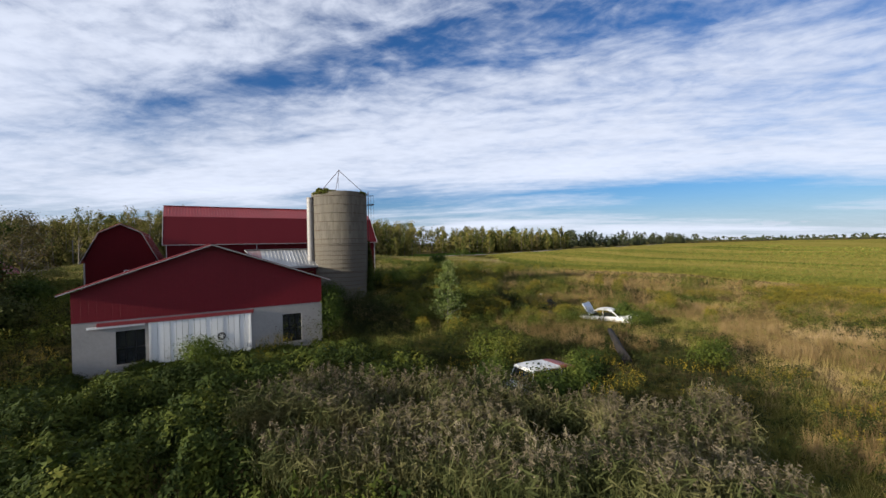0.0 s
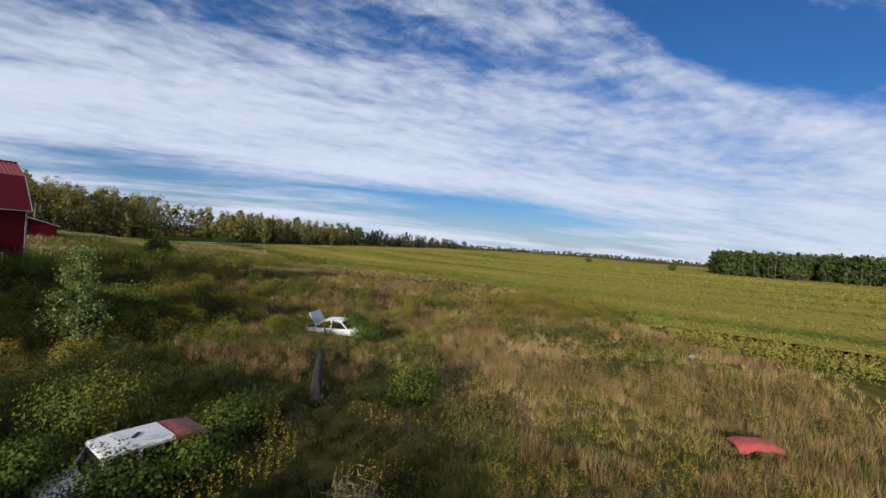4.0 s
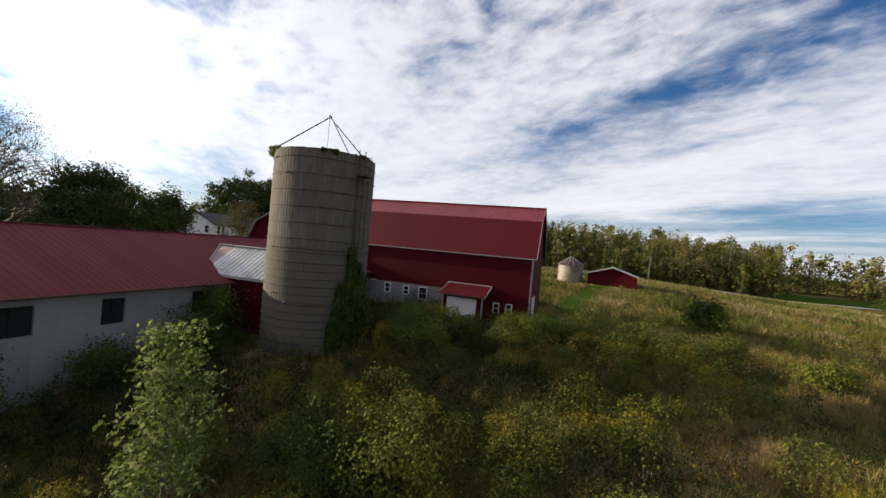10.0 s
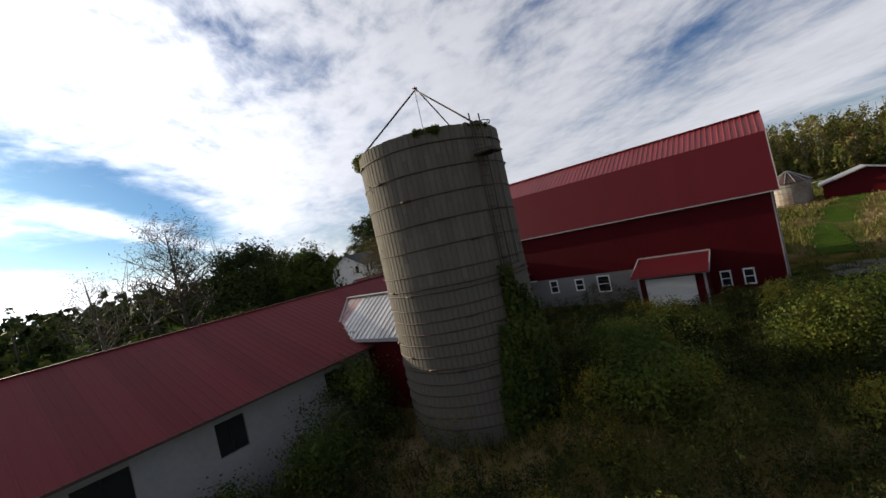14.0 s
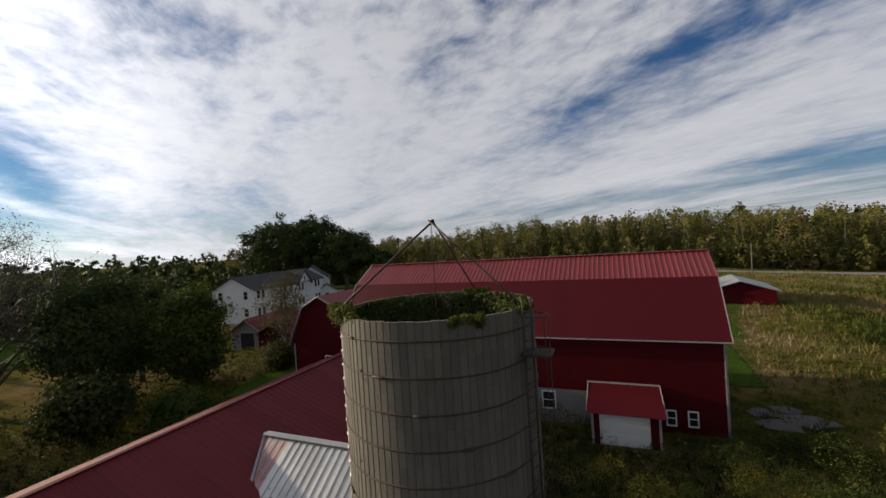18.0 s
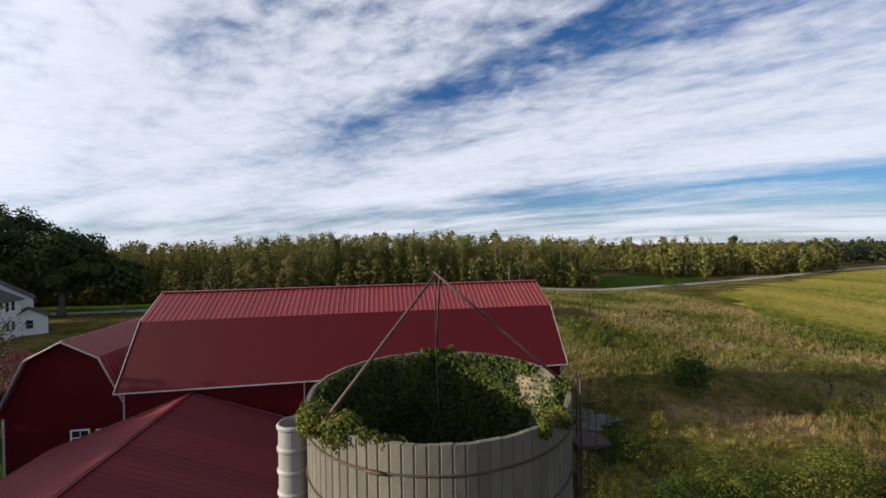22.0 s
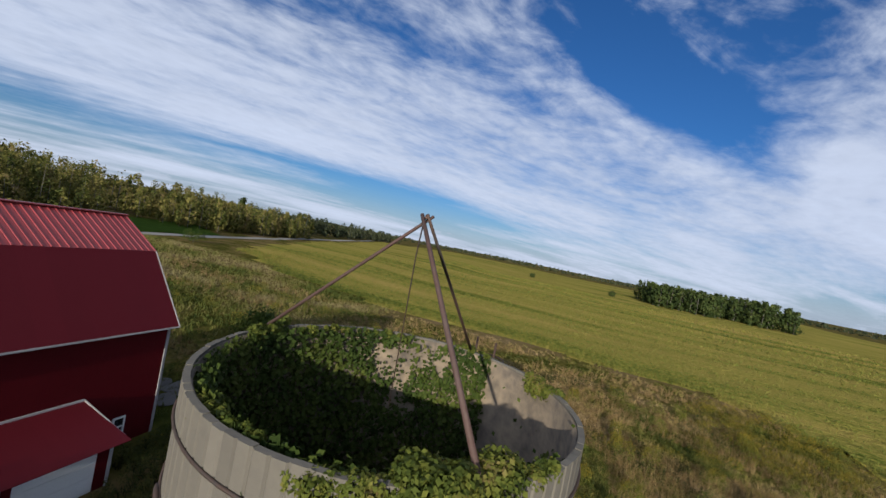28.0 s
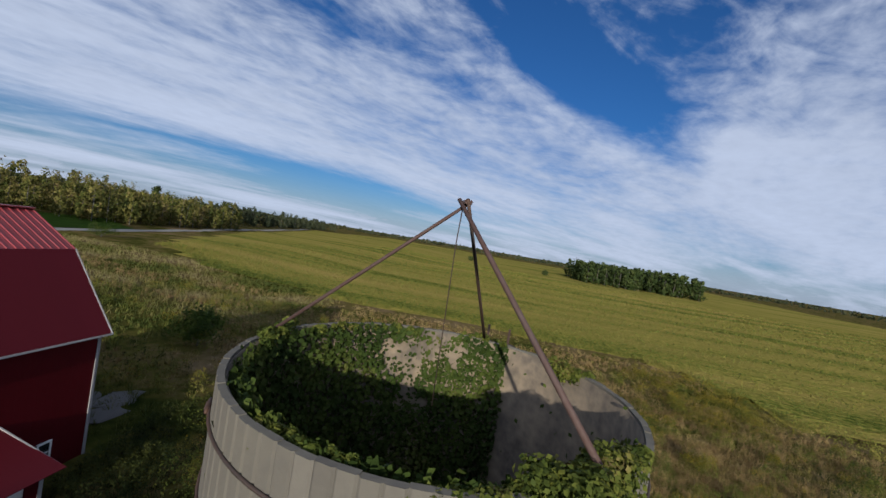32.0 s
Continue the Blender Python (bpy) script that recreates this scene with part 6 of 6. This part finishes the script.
    stuff("crop_canopy", weeds(x, y, 0.72 + 0.16 * RNG.random(len(x)), 5, np.repeat(0.22 + d * 0.0032, 5), 0.5), CROP, "leafy tops of the ripening crop", "crop")


build_crop_rows()


# ---- farmhouse and small outbuildings ----
def gable_house(name, label, category, cx, cy, turn, w, d, h, peak, wall, roof, wins=(), trim=True, base=None, over=0.35, door=None):
    """A gabled building: w along its gable front (local x), d deep (local y); turn in degrees."""
    th = thing(name, label, category)
    z0 = float(ground_z(cx, cy)) if base is None else base
    out = [(-w / 2, -0.6), (-w / 2, h), (0, peak - 0.05), (w / 2, h), (w / 2, -0.6)]
    prism("gable_wall", out, "y", -d / 2, -d / 2 + 0.15, wall, th)
    prism("gable_wall", out, "y", d / 2 - 0.15, d / 2, wall, th)
    for s in (-1, 1):
        a, b = sorted((s * w / 2, s * (w / 2 - 0.15)))
        box("side_wall", (a, -d / 2 + 0.15, -0.6), (b, d / 2 - 0.15, h), wall, th)
        k = (peak - h) / (w / 2)
        e = w / 2 + over
        v = [(0, -d / 2 - over, peak), (0, d / 2 + over, peak), (s * e, d / 2 + over, peak - k * e), (s * e, -d / 2 - over, peak - k * e)]
        v += [(x, y, z + 0.12) for x, y, z in v]
        f = [(0, 1, 2, 3), (7, 6, 5, 4), (0, 4, 5, 1), (1, 5, 6, 2), (2, 6, 7, 3), (3, 7, 4, 0)]
        obj("roof", v, f if s > 0 else [q[::-1] for q in f], roof, th)
        if trim:
            for yy in (-d / 2 - over - 0.02, d / 2 + over + 0.02):
                beam("verge_board", (0, yy, peak + 0.02), (s * e, yy, peak - k * e + 0.02), 0.05, 0.18, TRIM, th, up=(0, 1, 0.01))
    for face, u, z, ww, hh in wins:
        if face == "front":
            window(th, u, z, ww, hh, -d / 2, bars=(1, 2))
        elif face == "east":
            window(th, u, z, ww, hh, w / 2, "x", 1, bars=(1, 2))
    if door:
        u, ww, hh = door
        box("door", (u - ww / 2, -d / 2 - 0.04, -0.3), (u + ww / 2, -d / 2 - 0.004, hh), DARK, th, "dark doorway")
    th.matrix_world = pose(cx, cy, z0, 0, 0, turn)
    return th


def farmhouse():
    W2 = [("front", u, z, 0.8, 1.4) for u in (-1.7, 1.7) for z in (1.6, 4.5)]
    gable_house("farmhouse", "white two-storey farmhouse wing with dark shingle roof", "house", -60, 65, 38, 7.5, 10, 4.9, 7.6, WHITE, SHINGLE, W2 + [("east", u, z, 0.8, 1.4) for u in (-3, 0, 3) for z in (1.6, 4.3)], False, 0.0)
    gable_house("farmhouse", "long white farmhouse body with paired windows", "house", -55.5, 49, 10, 8, 22, 5.2, 7.3, WHITE, SHINGLE, [("east", u, z, 0.75, 1.3) for u in (-10, -8.8, -4, -2.8, 2, 3.2, 8, 9.2) for z in (1.5, 4.3)] + [("front", u, z, 0.8, 1.3) for u in (-2.4, 2.4) for z in (1.5, 4.3)], False, 0.0)
    gable_house("house_porch", "low dark-roofed side porch of the farmhouse", "porch", -54, 62.5, 38, 4, 5, 2.4, 3.6, WHITE, SHINGLE, [("front", 0, 1.3, 0.8, 1.2)], False, 0.0)

    # the cross gable over the long body's front and its porch roof
    cg = thing("cross_gable", "white cross gable with dark roof on the farmhouse", "gable")
    prism("gable_wall", [(-2.2, 4.9), (0, 7.2), (2.2, 4.9)], "x", 4.02, 4.3, WHITE, cg)
    for s in (-1, 1):
        v = [(0.3, 0, 7.35), (4.6, 0, 7.35), (4.6, s * 2.6, 4.7), (2.8, s * 2.6, 4.7)]
        v += [(x, y, z - 0.12) for x, y, z in v]
        obj("gable_roof", v, BOX if s < 0 else [q[::-1] for q in BOX], SHINGLE, cg)
    window(cg, 0, 5.7, 0.6, 0.9, 4.3, "x", 1, bars=(1, 2))
    cg.matrix_world = pose(-55.5, 49, 0, 0, 0, 10) @ Matrix.Translation((0, 3.5, 0))


farmhouse()
gable_house("garage", "small red outbuilding with red roof and white trim", "garage", -31.5, 28.5, 8, 4.6, 8, 2.0, 3.5, RED_WALL, RED_ROOF_DULL, (), True, -0.2, door=(0.4, 1.6, 1.9))
gable_house("garage", "small grey-fronted outbuilding with red roof", "garage", -36.5, 29.5, 8, 4.4, 9, 2.0, 3.4, BLOCK, RED_ROOF_DULL, (), True, -0.2, door=(0.0, 1.8, 1.8))
gable_house("field_shed", "low red shed with a white-edged pale roof", "shed", 18.6, 51.5, -6, 6.9, 7, 1.9, 3.0, RED_WALL, GALV, (), True, 0.95)


def build_crib():
    cr = thing("grain_bin", "round weathered grain bin with a conical roof", "bin")
    x, y, z = 12.2, 49.5, 1.15
    bm = bmesh.new()
    bmesh.ops.create_cone(bm, cap_ends=True, segments=28, radius1=1.9, radius2=1.9, depth=2.7, matrix=pose(x, y, z + 1.3))
    part("bin_wall", bm, BINSTEEL, cr, "faded ribbed steel wall")
    for k in range(4):
        pts = [(x + 1.92 * math.cos(a), y + 1.92 * math.sin(a), z + 0.3 + 0.65 * k) for a in np.linspace(0, 6.2832, 29)]
        tube("wall_rib", pts, 0.035, BINSTEEL, cr, sides=5, caps=False)
    bm = bmesh.new()
    bmesh.ops.create_cone(bm, cap_ends=True, segments=28, radius1=2.1, radius2=0.18, depth=1.35, matrix=pose(x, y, z + 3.3))
    part("bin_roof", bm, RUST, cr, "rusty conical roof")
    for k in range(14):
        a = k * 6.2832 / 14
        beam("roof_rib", (x + 2.1 * math.cos(a), y + 2.1 * math.sin(a), z + 2.67), (x + 0.2 * math.cos(a), y + 0.2 * math.sin(a), z + 4.0), 0.05, 0.06, GALV, cr)


BINSTEEL = material("faded_bin_steel", (0.258, 0.243, 0.213), 0.6, 0.3, vary=0.5, grain=4, second=(0.152, 0.0988, 0.0608))
build_crib()


def build_pole(x, y, h):
    pl = thing("utility_pole", "grey wooden utility pole with a short crossbar", "pole")
    z = float(ground_z(x, y))
    tube("pole", [(x, y, z - 0.3), (x, y, z + h * 0.5), (x + 0.03, y, z + h)], [0.13, 0.11, 0.09], BARK, pl)
    beam("crossbar", (x - 0.6, y, z + h - 0.3), (x + 0.6, y, z + h - 0.3), 0.08, 0.1, BARK, pl)


build_pole(29, 84, 5.8)
build_pole(-36, 92, 6.5)


# ---- wrecks and scraps in the grass ----
CAR_WHITE = material("chalky_white_car_paint", (0.662, 0.672, 0.681), 0.4, vary=0.3, grain=5, second=(0.46, 0.423, 0.368))
CAR_RED = material("faded_red_paint", (0.152, 0.00912, 0.0122), 0.45, vary=0.4, grain=5, second=(0.213, 0.0532, 0.038))
CAR_PALE_RED = material("sun_bleached_red_paint", (0.319, 0.0684, 0.057), 0.6, vary=0.4, grain=4, second=(0.243, 0.038, 0.0304))
TYRE = material("old_rubber", (0.02, 0.02, 0.02), 0.9, vary=0.3)


def loft(name, sections, mat, parent, label="", smooth=False):
    """A skin through cross-sections, each a closed ring of points."""
    n = len(sections[0])
    v = [p for s in sections for p in s]
    f = [(k * n + j, k * n + (j + 1) % n, (k + 1) * n + (j + 1) % n, (k + 1) * n + j) for k in range(len(sections) - 1) for j in range(n)]
    f += [tuple(range(n))[::-1], tuple((len(sections) - 1) * n + j for j in range(n))]
    bm = bmesh.new()
    vs = [bm.verts.new(p) for p in v]
    for q in f:
        bm.faces.new([vs[k] for k in q])
    bmesh.ops.recalc_face_normals(bm, faces=bm.faces[:])
    bmesh.ops.bevel(bm, geom=[e for e in bm.edges if e.calc_face_angle(0) > 0.5], offset=0.03, segments=2, affect="EDGES")
    return part(name, bm, mat, parent, label, smooth)


def old_car(name, label, x, y, z, turn, paint, cabin, lid=None, roof_sag=0.0, rear=None, stand=1.0):
    """A derelict saloon: x forward. lid: the opening angle of the boot lid; stand: how much of the cabin's height is left."""
    car = thing(name, label, "car wreck", group="car wrecks in the meadow")

    def ring(px, w, lo, hi):
        return [(px, -w * 0.92, lo), (px, -w, (lo + hi) / 2), (px, -w * 0.93, hi), (px, w * 0.93, hi), (px, w, (lo + hi) / 2), (px, w * 0.92, lo)]

    loft("rear_body", [ring(-2.35, 0.72, 0.35, 0.72), ring(-2.2, 0.83, 0.28, 0.86), ring(-1.0, 0.88, 0.25, 0.90)], rear or paint, car, "dented tail of the body")
    loft("body", [ring(-0.997, 0.88, 0.25, 0.90), ring(0.9, 0.88, 0.25, 0.90), ring(2.0, 0.82, 0.28, 0.80), ring(2.3, 0.70, 0.38, 0.66)], paint, car, "dented body shell")
    loft("roof", [[(px, -0.62, z0), (px, -0.45, z0 + 0.07), (px, 0.45, z0 + 0.07), (px, 0.62, z0), (px, 0.55, z0 - 0.03), (px, -0.55, z0 - 0.03)] for px, z0 in ((-0.98, 1.31), (-0.5, 1.37), (0.1, 1.37 - roof_sag), (0.45, 1.31 - roof_sag))], cabin, car, "roof panel")
    for s in (-1, 1):
        for a, b in (((1.0, 0.80, 0.88), (0.40, 0.60, 1.33 - roof_sag)), ((-0.25, 0.83, 0.88), (-0.28, 0.61, 1.36)), ((-1.55, 0.80, 0.88), (-0.93, 0.60, 1.33))):
            beam("pillar", (a[0], s * a[1], a[2]), (b[0], s * b[1], b[2]), 0.07, 0.05, cabin, car)
    obj("rear_window", [(-1.5, -0.68, 0.92), (-1.5, 0.68, 0.92), (-0.97, 0.52, 1.32), (-0.97, -0.52, 1.32), (-1.52, -0.68, 0.93), (-1.52, 0.68, 0.93), (-0.99, 0.52, 1.33), (-0.99, -0.52, 1.33)], BOX, GLASS, car)
    box("interior", (-1.5, -0.74, 0.5), (0.95, 0.74, 0.902), DARK, car, "dark gutted cabin")
    if lid is not None:
        c, s_ = math.cos(radians(lid)), math.sin(radians(lid))
        h0 = Vector((-1.45, 0, 0.93))
        v = []
        for q in (0.0, 1.05):
            for yy in (-0.66, 0.66):
                p = Vector((-q * c, yy, q * s_))
                v.append(h0 + p)
        nrm = Vector((s_, 0, c)) * 0.05
        v = [v[0], v[1], v[3], v[2]]
        obj("boot_lid", [tuple(p) for p in v] + [tuple(p + nrm) for p in v], BOX, LIDGREY, car, "raised pale grey boot lid")
        box("boot_well", (-2.2, -0.62, 0.5), (-1.5, 0.62, 0.91), DARK, car)
    for ob in list(car.children):
        if ob.name.split(".")[0] in ("roof", "pillar", "rear_window"):
            ob.matrix_world = Matrix.Translation((0, 0, 0.9 * (1 - stand))) @ Matrix.Diagonal((1, 1, stand, 1)) @ ob.matrix_world
    for px in (-1.5, 1.45):
        for s in (-1, 1):
            wheel = new("wheel")
            wheel.parent = car
            for nm, r, dd, mt in (("tyre", 0.31, 0.18, TYRE), ("rim", 0.19, 0.2, GALV)):
                bm = bmesh.new()
                bmesh.ops.create_cone(bm, cap_ends=True, segments=18, radius1=r, radius2=r, depth=dd, matrix=pose(px, s * 0.74, 0.3, 90, 0, 0))
                part(nm, bm, mt, wheel)
    for s in (-1, 1):
        box("headlight", (2.27, s * 0.55 - 0.12, 0.5), (2.32, s * 0.55 + 0.12, 0.64), GLASS, car)
    box("bumper", (2.3, -0.7, 0.36), (2.4, 0.7, 0.48), GALV, car, bevel=0.02)
    car.matrix_world = pose(x, y, z, 2, -3, turn)
    return car


LIDGREY = material("pale_grey_panel", (0.50, 0.54, 0.60), 0.45, vary=0.15, grain=4)
old_car("car_wreck", "white derelict car with its boot lid raised, sunk in grass", 17.2, -16.4, float(ground_z(17.2, -16.4)) - 0.5, -75, CAR_WHITE, CAR_WHITE, 58, 0.02)


def old_wagon(name, label, x, y, z, turn):
    """A derelict high-roofed wagon, x forward: white hardtop over the front, dark red tail."""
    car = thing(name, label, "car wreck", group="car wrecks in the meadow")

    def ring(px, w, lo, hi):
        return [(px, -w * 0.94, lo), (px, -w, (lo + hi) / 2), (px, -w * 0.96, hi), (px, w * 0.96, hi), (px, w, (lo + hi) / 2), (px, w * 0.94, lo)]

    loft("body", [ring(-1.5, 0.80, 0.35, 1.05), ring(-1.35, 0.86, 0.3, 1.08), ring(1.1, 0.86, 0.3, 1.08)], CAR_RED, car, "dark red body shell")
    loft("bonnet", [ring(1.105, 0.85, 0.35, 1.02), ring(2.0, 0.80, 0.38, 0.98), ring(2.2, 0.72, 0.42, 0.85)], CAR_WHITE, car, "white bonnet")
    for nm, a, b, mt, lab in (("hardtop", -0.50, 1.12, CAR_WHITE, "white hardtop roof"), ("rear_roof", -1.38, -0.505, CAR_RED, "dark red tail of the roof")):
        secs = []
        for px in np.linspace(a, b, 4):
            drop = 0.12 * max(0, (-px - 0.85) / 0.5) + 0.05 * max(0, (px - 0.8) / 0.3)
            secs.append([(px, -0.74, 1.66 - drop), (px, -0.62, 1.74 - drop), (px, 0.62, 1.74 - drop), (px, 0.74, 1.66 - drop), (px, 0.70, 1.60 - drop), (px, -0.70, 1.60 - drop)])
        loft(nm, secs, mt, car, lab)
    for s in (-1, 1):
        for px, top in ((-1.42, -1.3), (-0.5, -0.5), (0.35, 0.33), (1.28, 1.02)):
            beam("pillar", (px, s * 0.80, 1.06), (top, s * 0.70, 1.60), 0.08, 0.05, CAR_RED if px < -0.6 else CAR_WHITE, car)
        for a, b in ((-1.34, -0.55), (-0.45, 0.30), (0.39, 1.10)):
            box("side_window", (a, s * 0.755 - 0.012, 1.07), (b, s * 0.755 + 0.012, 1.60), GLASS, car)
    obj("windscreen", [(1.24, -0.74, 1.03), (1.24, 0.74, 1.03), (1.04, 0.66, 1.58), (1.04, -0.66, 1.58), (1.26, -0.74, 1.04), (1.26, 0.74, 1.04), (1.06, 0.66, 1.59), (1.06, -0.66, 1.59)], BOX, GLASS, car)
    obj("rear_window", [(-1.44, -0.70, 1.06), (-1.44, 0.70, 1.06), (-1.36, 0.64, 1.5), (-1.36, -0.64, 1.5), (-1.46, -0.70, 1.06), (-1.46, 0.70, 1.06), (-1.38, 0.64, 1.5), (-1.38, -0.64, 1.5)], BOX, GLASS, car)
    beam("roof_rail", (0.12, -0.1, 1.755), (0.34, 0.16, 1.755), 0.09, 0.03, DARK, car, "small black scrap bolted to the roof")
    for px in (-0.95, 1.5):
        for s in (-1, 1):
            wheel = new("wheel")
            wheel.parent = car
            for nm, r, dd, mt in (("tyre", 0.34, 0.2, TYRE), ("rim", 0.2, 0.22, GALV)):
                bm = bmesh.new()
                bmesh.ops.create_cone(bm, cap_ends=True, segments=18, radius1=r, radius2=r, depth=dd, matrix=pose(px, s * 0.72, 0.32, 90, 0, 0))
                part(nm, bm, mt, wheel)
    car.matrix_world = pose(x, y, z, 2, -2, turn)
    return car


old_wagon("wagon_wreck", "derelict wagon with white hardtop and dark red tail in weeds", 1.9, -23.7, float(ground_z(1.9, -23.7)) - 0.8, 174)
RNG2 = np.random.default_rng(3)


def bent_panel(name, label, x, y, z, turn, w, d, mat, rise=0.2):
    xs, ys = np.linspace(-w / 2, w / 2, 8), np.linspace(-d / 2, d / 2, 7)
    gx, gy = np.meshgrid(xs, ys)
    gz = rise * (1 - (2 * gx / w) ** 2) + RNG2.normal(0, 0.025, gx.shape) - 0.12 * (np.abs(gy) > d * 0.4)
    n, m = gx.shape
    v = np.stack([gx, gy, gz], -1).reshape(-1, 3)
    i = (np.arange(n - 1)[:, None] * m + np.arange(m - 1)).ravel()
    f = np.stack([i, i + 1, i + m + 1, i + m], -1)
    k = len(v)
    ob = obj(name, [tuple(p) for p in v] + [(a, b, c - 0.04) for a, b, c in v], [tuple(q) for q in f] + [tuple(q[::-1] + k) for q in f], mat, None, "", True)
    ob.matrix_world = pose(x, y, z, 4, 3, turn)
    return tagged(ob, label, "scrap")


bent_panel("car_bonnet", "white bent car bonnet lying in the grass", 17.5, -18.3, float(ground_z(17.5, -18.3)) + 0.42, -65, 1.15, 1.2, CAR_WHITE)
bent_panel("metal_sheet", "faded red metal panel lying in the weeds", 14.2, -38.9, float(ground_z(14.2, -38.9)) + 0.45, -50, 1.9, 0.8, CAR_PALE_RED, 0.10)
bent_panel("scrap_sheet", "crumpled pale scrap sheet standing in weeds", 10.7, 7.0, float(ground_z(10.7, 7.0)) + 0.5, 20, 0.5, 0.4, GALV, 0.3)
bent_panel("scrap_sheet", "small white scrap lying in grass", 27.8, -37.6, float(ground_z(27.8, -37.6)) + 0.3, 30, 0.4, 0.3, GALV, 0.1)


def build_log():
    pts = [(x, y, float(ground_z(x, y)) + h) for x, y, h in ((11.4, -20.5, 0.62), (10.4, -21.5, 0.5), (9.0, -22.8, 0.38), (7.4, -24.4, 0.25))]
    ob = tube("fallen_log", pts, [0.16, 0.2, 0.22, 0.24], CHAR, None)
    return tagged(ob, "dark fallen tree trunk lying in the grass", "log")


def brush_pile(x, y, w, seed):
    """A low heap of dead branches, each a bent tapering stick."""
    rg = np.random.default_rng(seed)
    vs, fs = [], []
    z = float(ground_z(x, y))
    for _ in range(26):
        a, l = rg.uniform(0, 6.283), rg.uniform(0.4, 1.0) * w
        d = Vector((math.cos(a), math.sin(a), rg.normal(0, 0.22))) * l
        c = Vector((x + rg.normal(0, 0.25) * w, y + rg.normal(0, 0.25) * w, z + 0.1 + 0.45 * w * rg.random()))
        r = rg.uniform(0.012, 0.04)
        v, f = tube_data([c - d * 0.5, c + Vector(rg.normal(0, 0.06, 3)), c + d * 0.5], [r, r * 0.9, r * 0.4], 5, True, len(vs))
        vs, fs = vs + v, fs + f
    return tagged(obj("deadwood", vs, fs, CHAR, None, "", True), "low tangle of dark dead wood in the grass", "deadwood", group="deadwood heaps in the meadow")


CHAR = material("dark_wet_wood", (0.014, 0.011, 0.010), 0.95, vary=0.4, grain=14, second=(0.028, 0.022, 0.019), bump=0.7)
build_log()
for k, (x, y, w) in enumerate(((16.4, -9.5, 0.9), (16.3, -11.4, 1.1), (15.2, -12.9, 1.1), (14.0, -13.0, 0.9))):
    brush_pile(x, y, w, 140 + k)
bent_panel("scrap_sheet", "crumpled white scrap lying in the grass", 18.8, -7.1, float(ground_z(18.8, -7.1)) + 0.2, 70, 0.4, 0.22, GALV, 0.1)


def rock(name, label, x, y, z, s, mat, seed, flat=0.6):
    bm = bmesh.new()
    bmesh.ops.create_icosphere(bm, subdivisions=2, radius=1)
    for v in bm.verts:
        n = noise.noise(v.co * 1.7 + Vector((seed, 0, 0)))
        v.co *= 1 + 0.45 * n
        v.co.z *= flat
    bmesh.ops.scale(bm, vec=s, verts=bm.verts[:])
    bmesh.ops.translate(bm, vec=(x, y, z), verts=bm.verts[:])
    return tagged(part(name, bm, mat), label, "rock", "slabs by the barn" if "slab" in name else "clods by the wreck")


SLABS = material("pale_rubble", (0.0942, 0.0893, 0.0825), 0.95, vary=0.4, grain=8, second=(0.104, 0.0942, 0.0849), bump=0.5)
for k, (x, y, sx, sy) in enumerate(((12.3, 17.0, 1.1, 0.7), (13.8, 17.8, 1.3, 0.8), (12.0, 18.6, 0.8, 0.6), (13.2, 19.2, 0.9, 0.6))):
    rock("rubble_slab", "flat pale concrete slab lying by the barn", x, y, -0.36, (sx, sy, 0.22), SLABS, k, 0.5)
for k, (x, y) in enumerate(((16.0, -10.3), (15.6, -11.0), (16.6, -10.7), (16.9, -10.1))):
    rock("earth_clod", "dark lump of turned earth in the grass", x, y, float(ground_z(x, y)) + 0.25, (0.35, 0.4, 0.45), CHAR, k + 9, 0.8)


def barrel(x, y, r, h, mat, label):
    br = thing("barrel", label, "barrel", group="barrels by the small barn")
    z = float(ground_z(x, y))
    v, f = tube_data([(x, y, z), (x, y, z + h * 0.33), (x, y, z + h * 0.36), (x, y, z + h * 0.66), (x, y, z + h * 0.69), (x, y, z + h)], [r, r, r * 1.05, r * 1.05, r, r], 16)
    obj("drum", v, f, mat, br)
    v, f = tube_data([(x + r * math.cos(a), y + r * math.sin(a), z + h) for a in np.linspace(0, 6.283, 17)], 0.02, 5, False)
    obj("rim", v, f, DARK_STEEL, br)


def yard_clutter():
    barrel(-19.0, 16.0, 0.29, 0.85, DARK_STEEL, "dark steel drum standing by the small barn")
    barrel(-18.2, 16.1, 0.27, 0.75, GALV, "pale steel drum standing by the small barn")
    z = -0.4
    pts = [(-21.3, 16.3, z + 0.75), (-20.9, 16.2, z + 0.35), (-20.5, 16.0, z + 0.12), (-19.9, 15.8, z + 0.1)]
    tagged(tube("downpipe", pts, 0.07, WHITE, None), "white bent downpipe lying by the small barn", "pipe")
    bx = thing("crate", "weathered pale wooden crate by the small barn", "crate")
    for k in range(3):
        box("side_slat", (-17.6, 15.7, z + 0.02 + 0.17 * k), (-16.9, 15.73, z + 0.16 + 0.17 * k), WHITE, bx)
        box("side_slat", (-17.6, 16.2, z + 0.02 + 0.17 * k), (-16.9, 16.23, z + 0.16 + 0.17 * k), WHITE, bx)
    box("crate_end", (-17.62, 15.73, z), (-17.58, 16.2, z + 0.5), WHITE, bx)
    box("crate_end", (-16.92, 15.73, z), (-16.88, 16.2, z + 0.5), WHITE, bx)


yard_clutter()
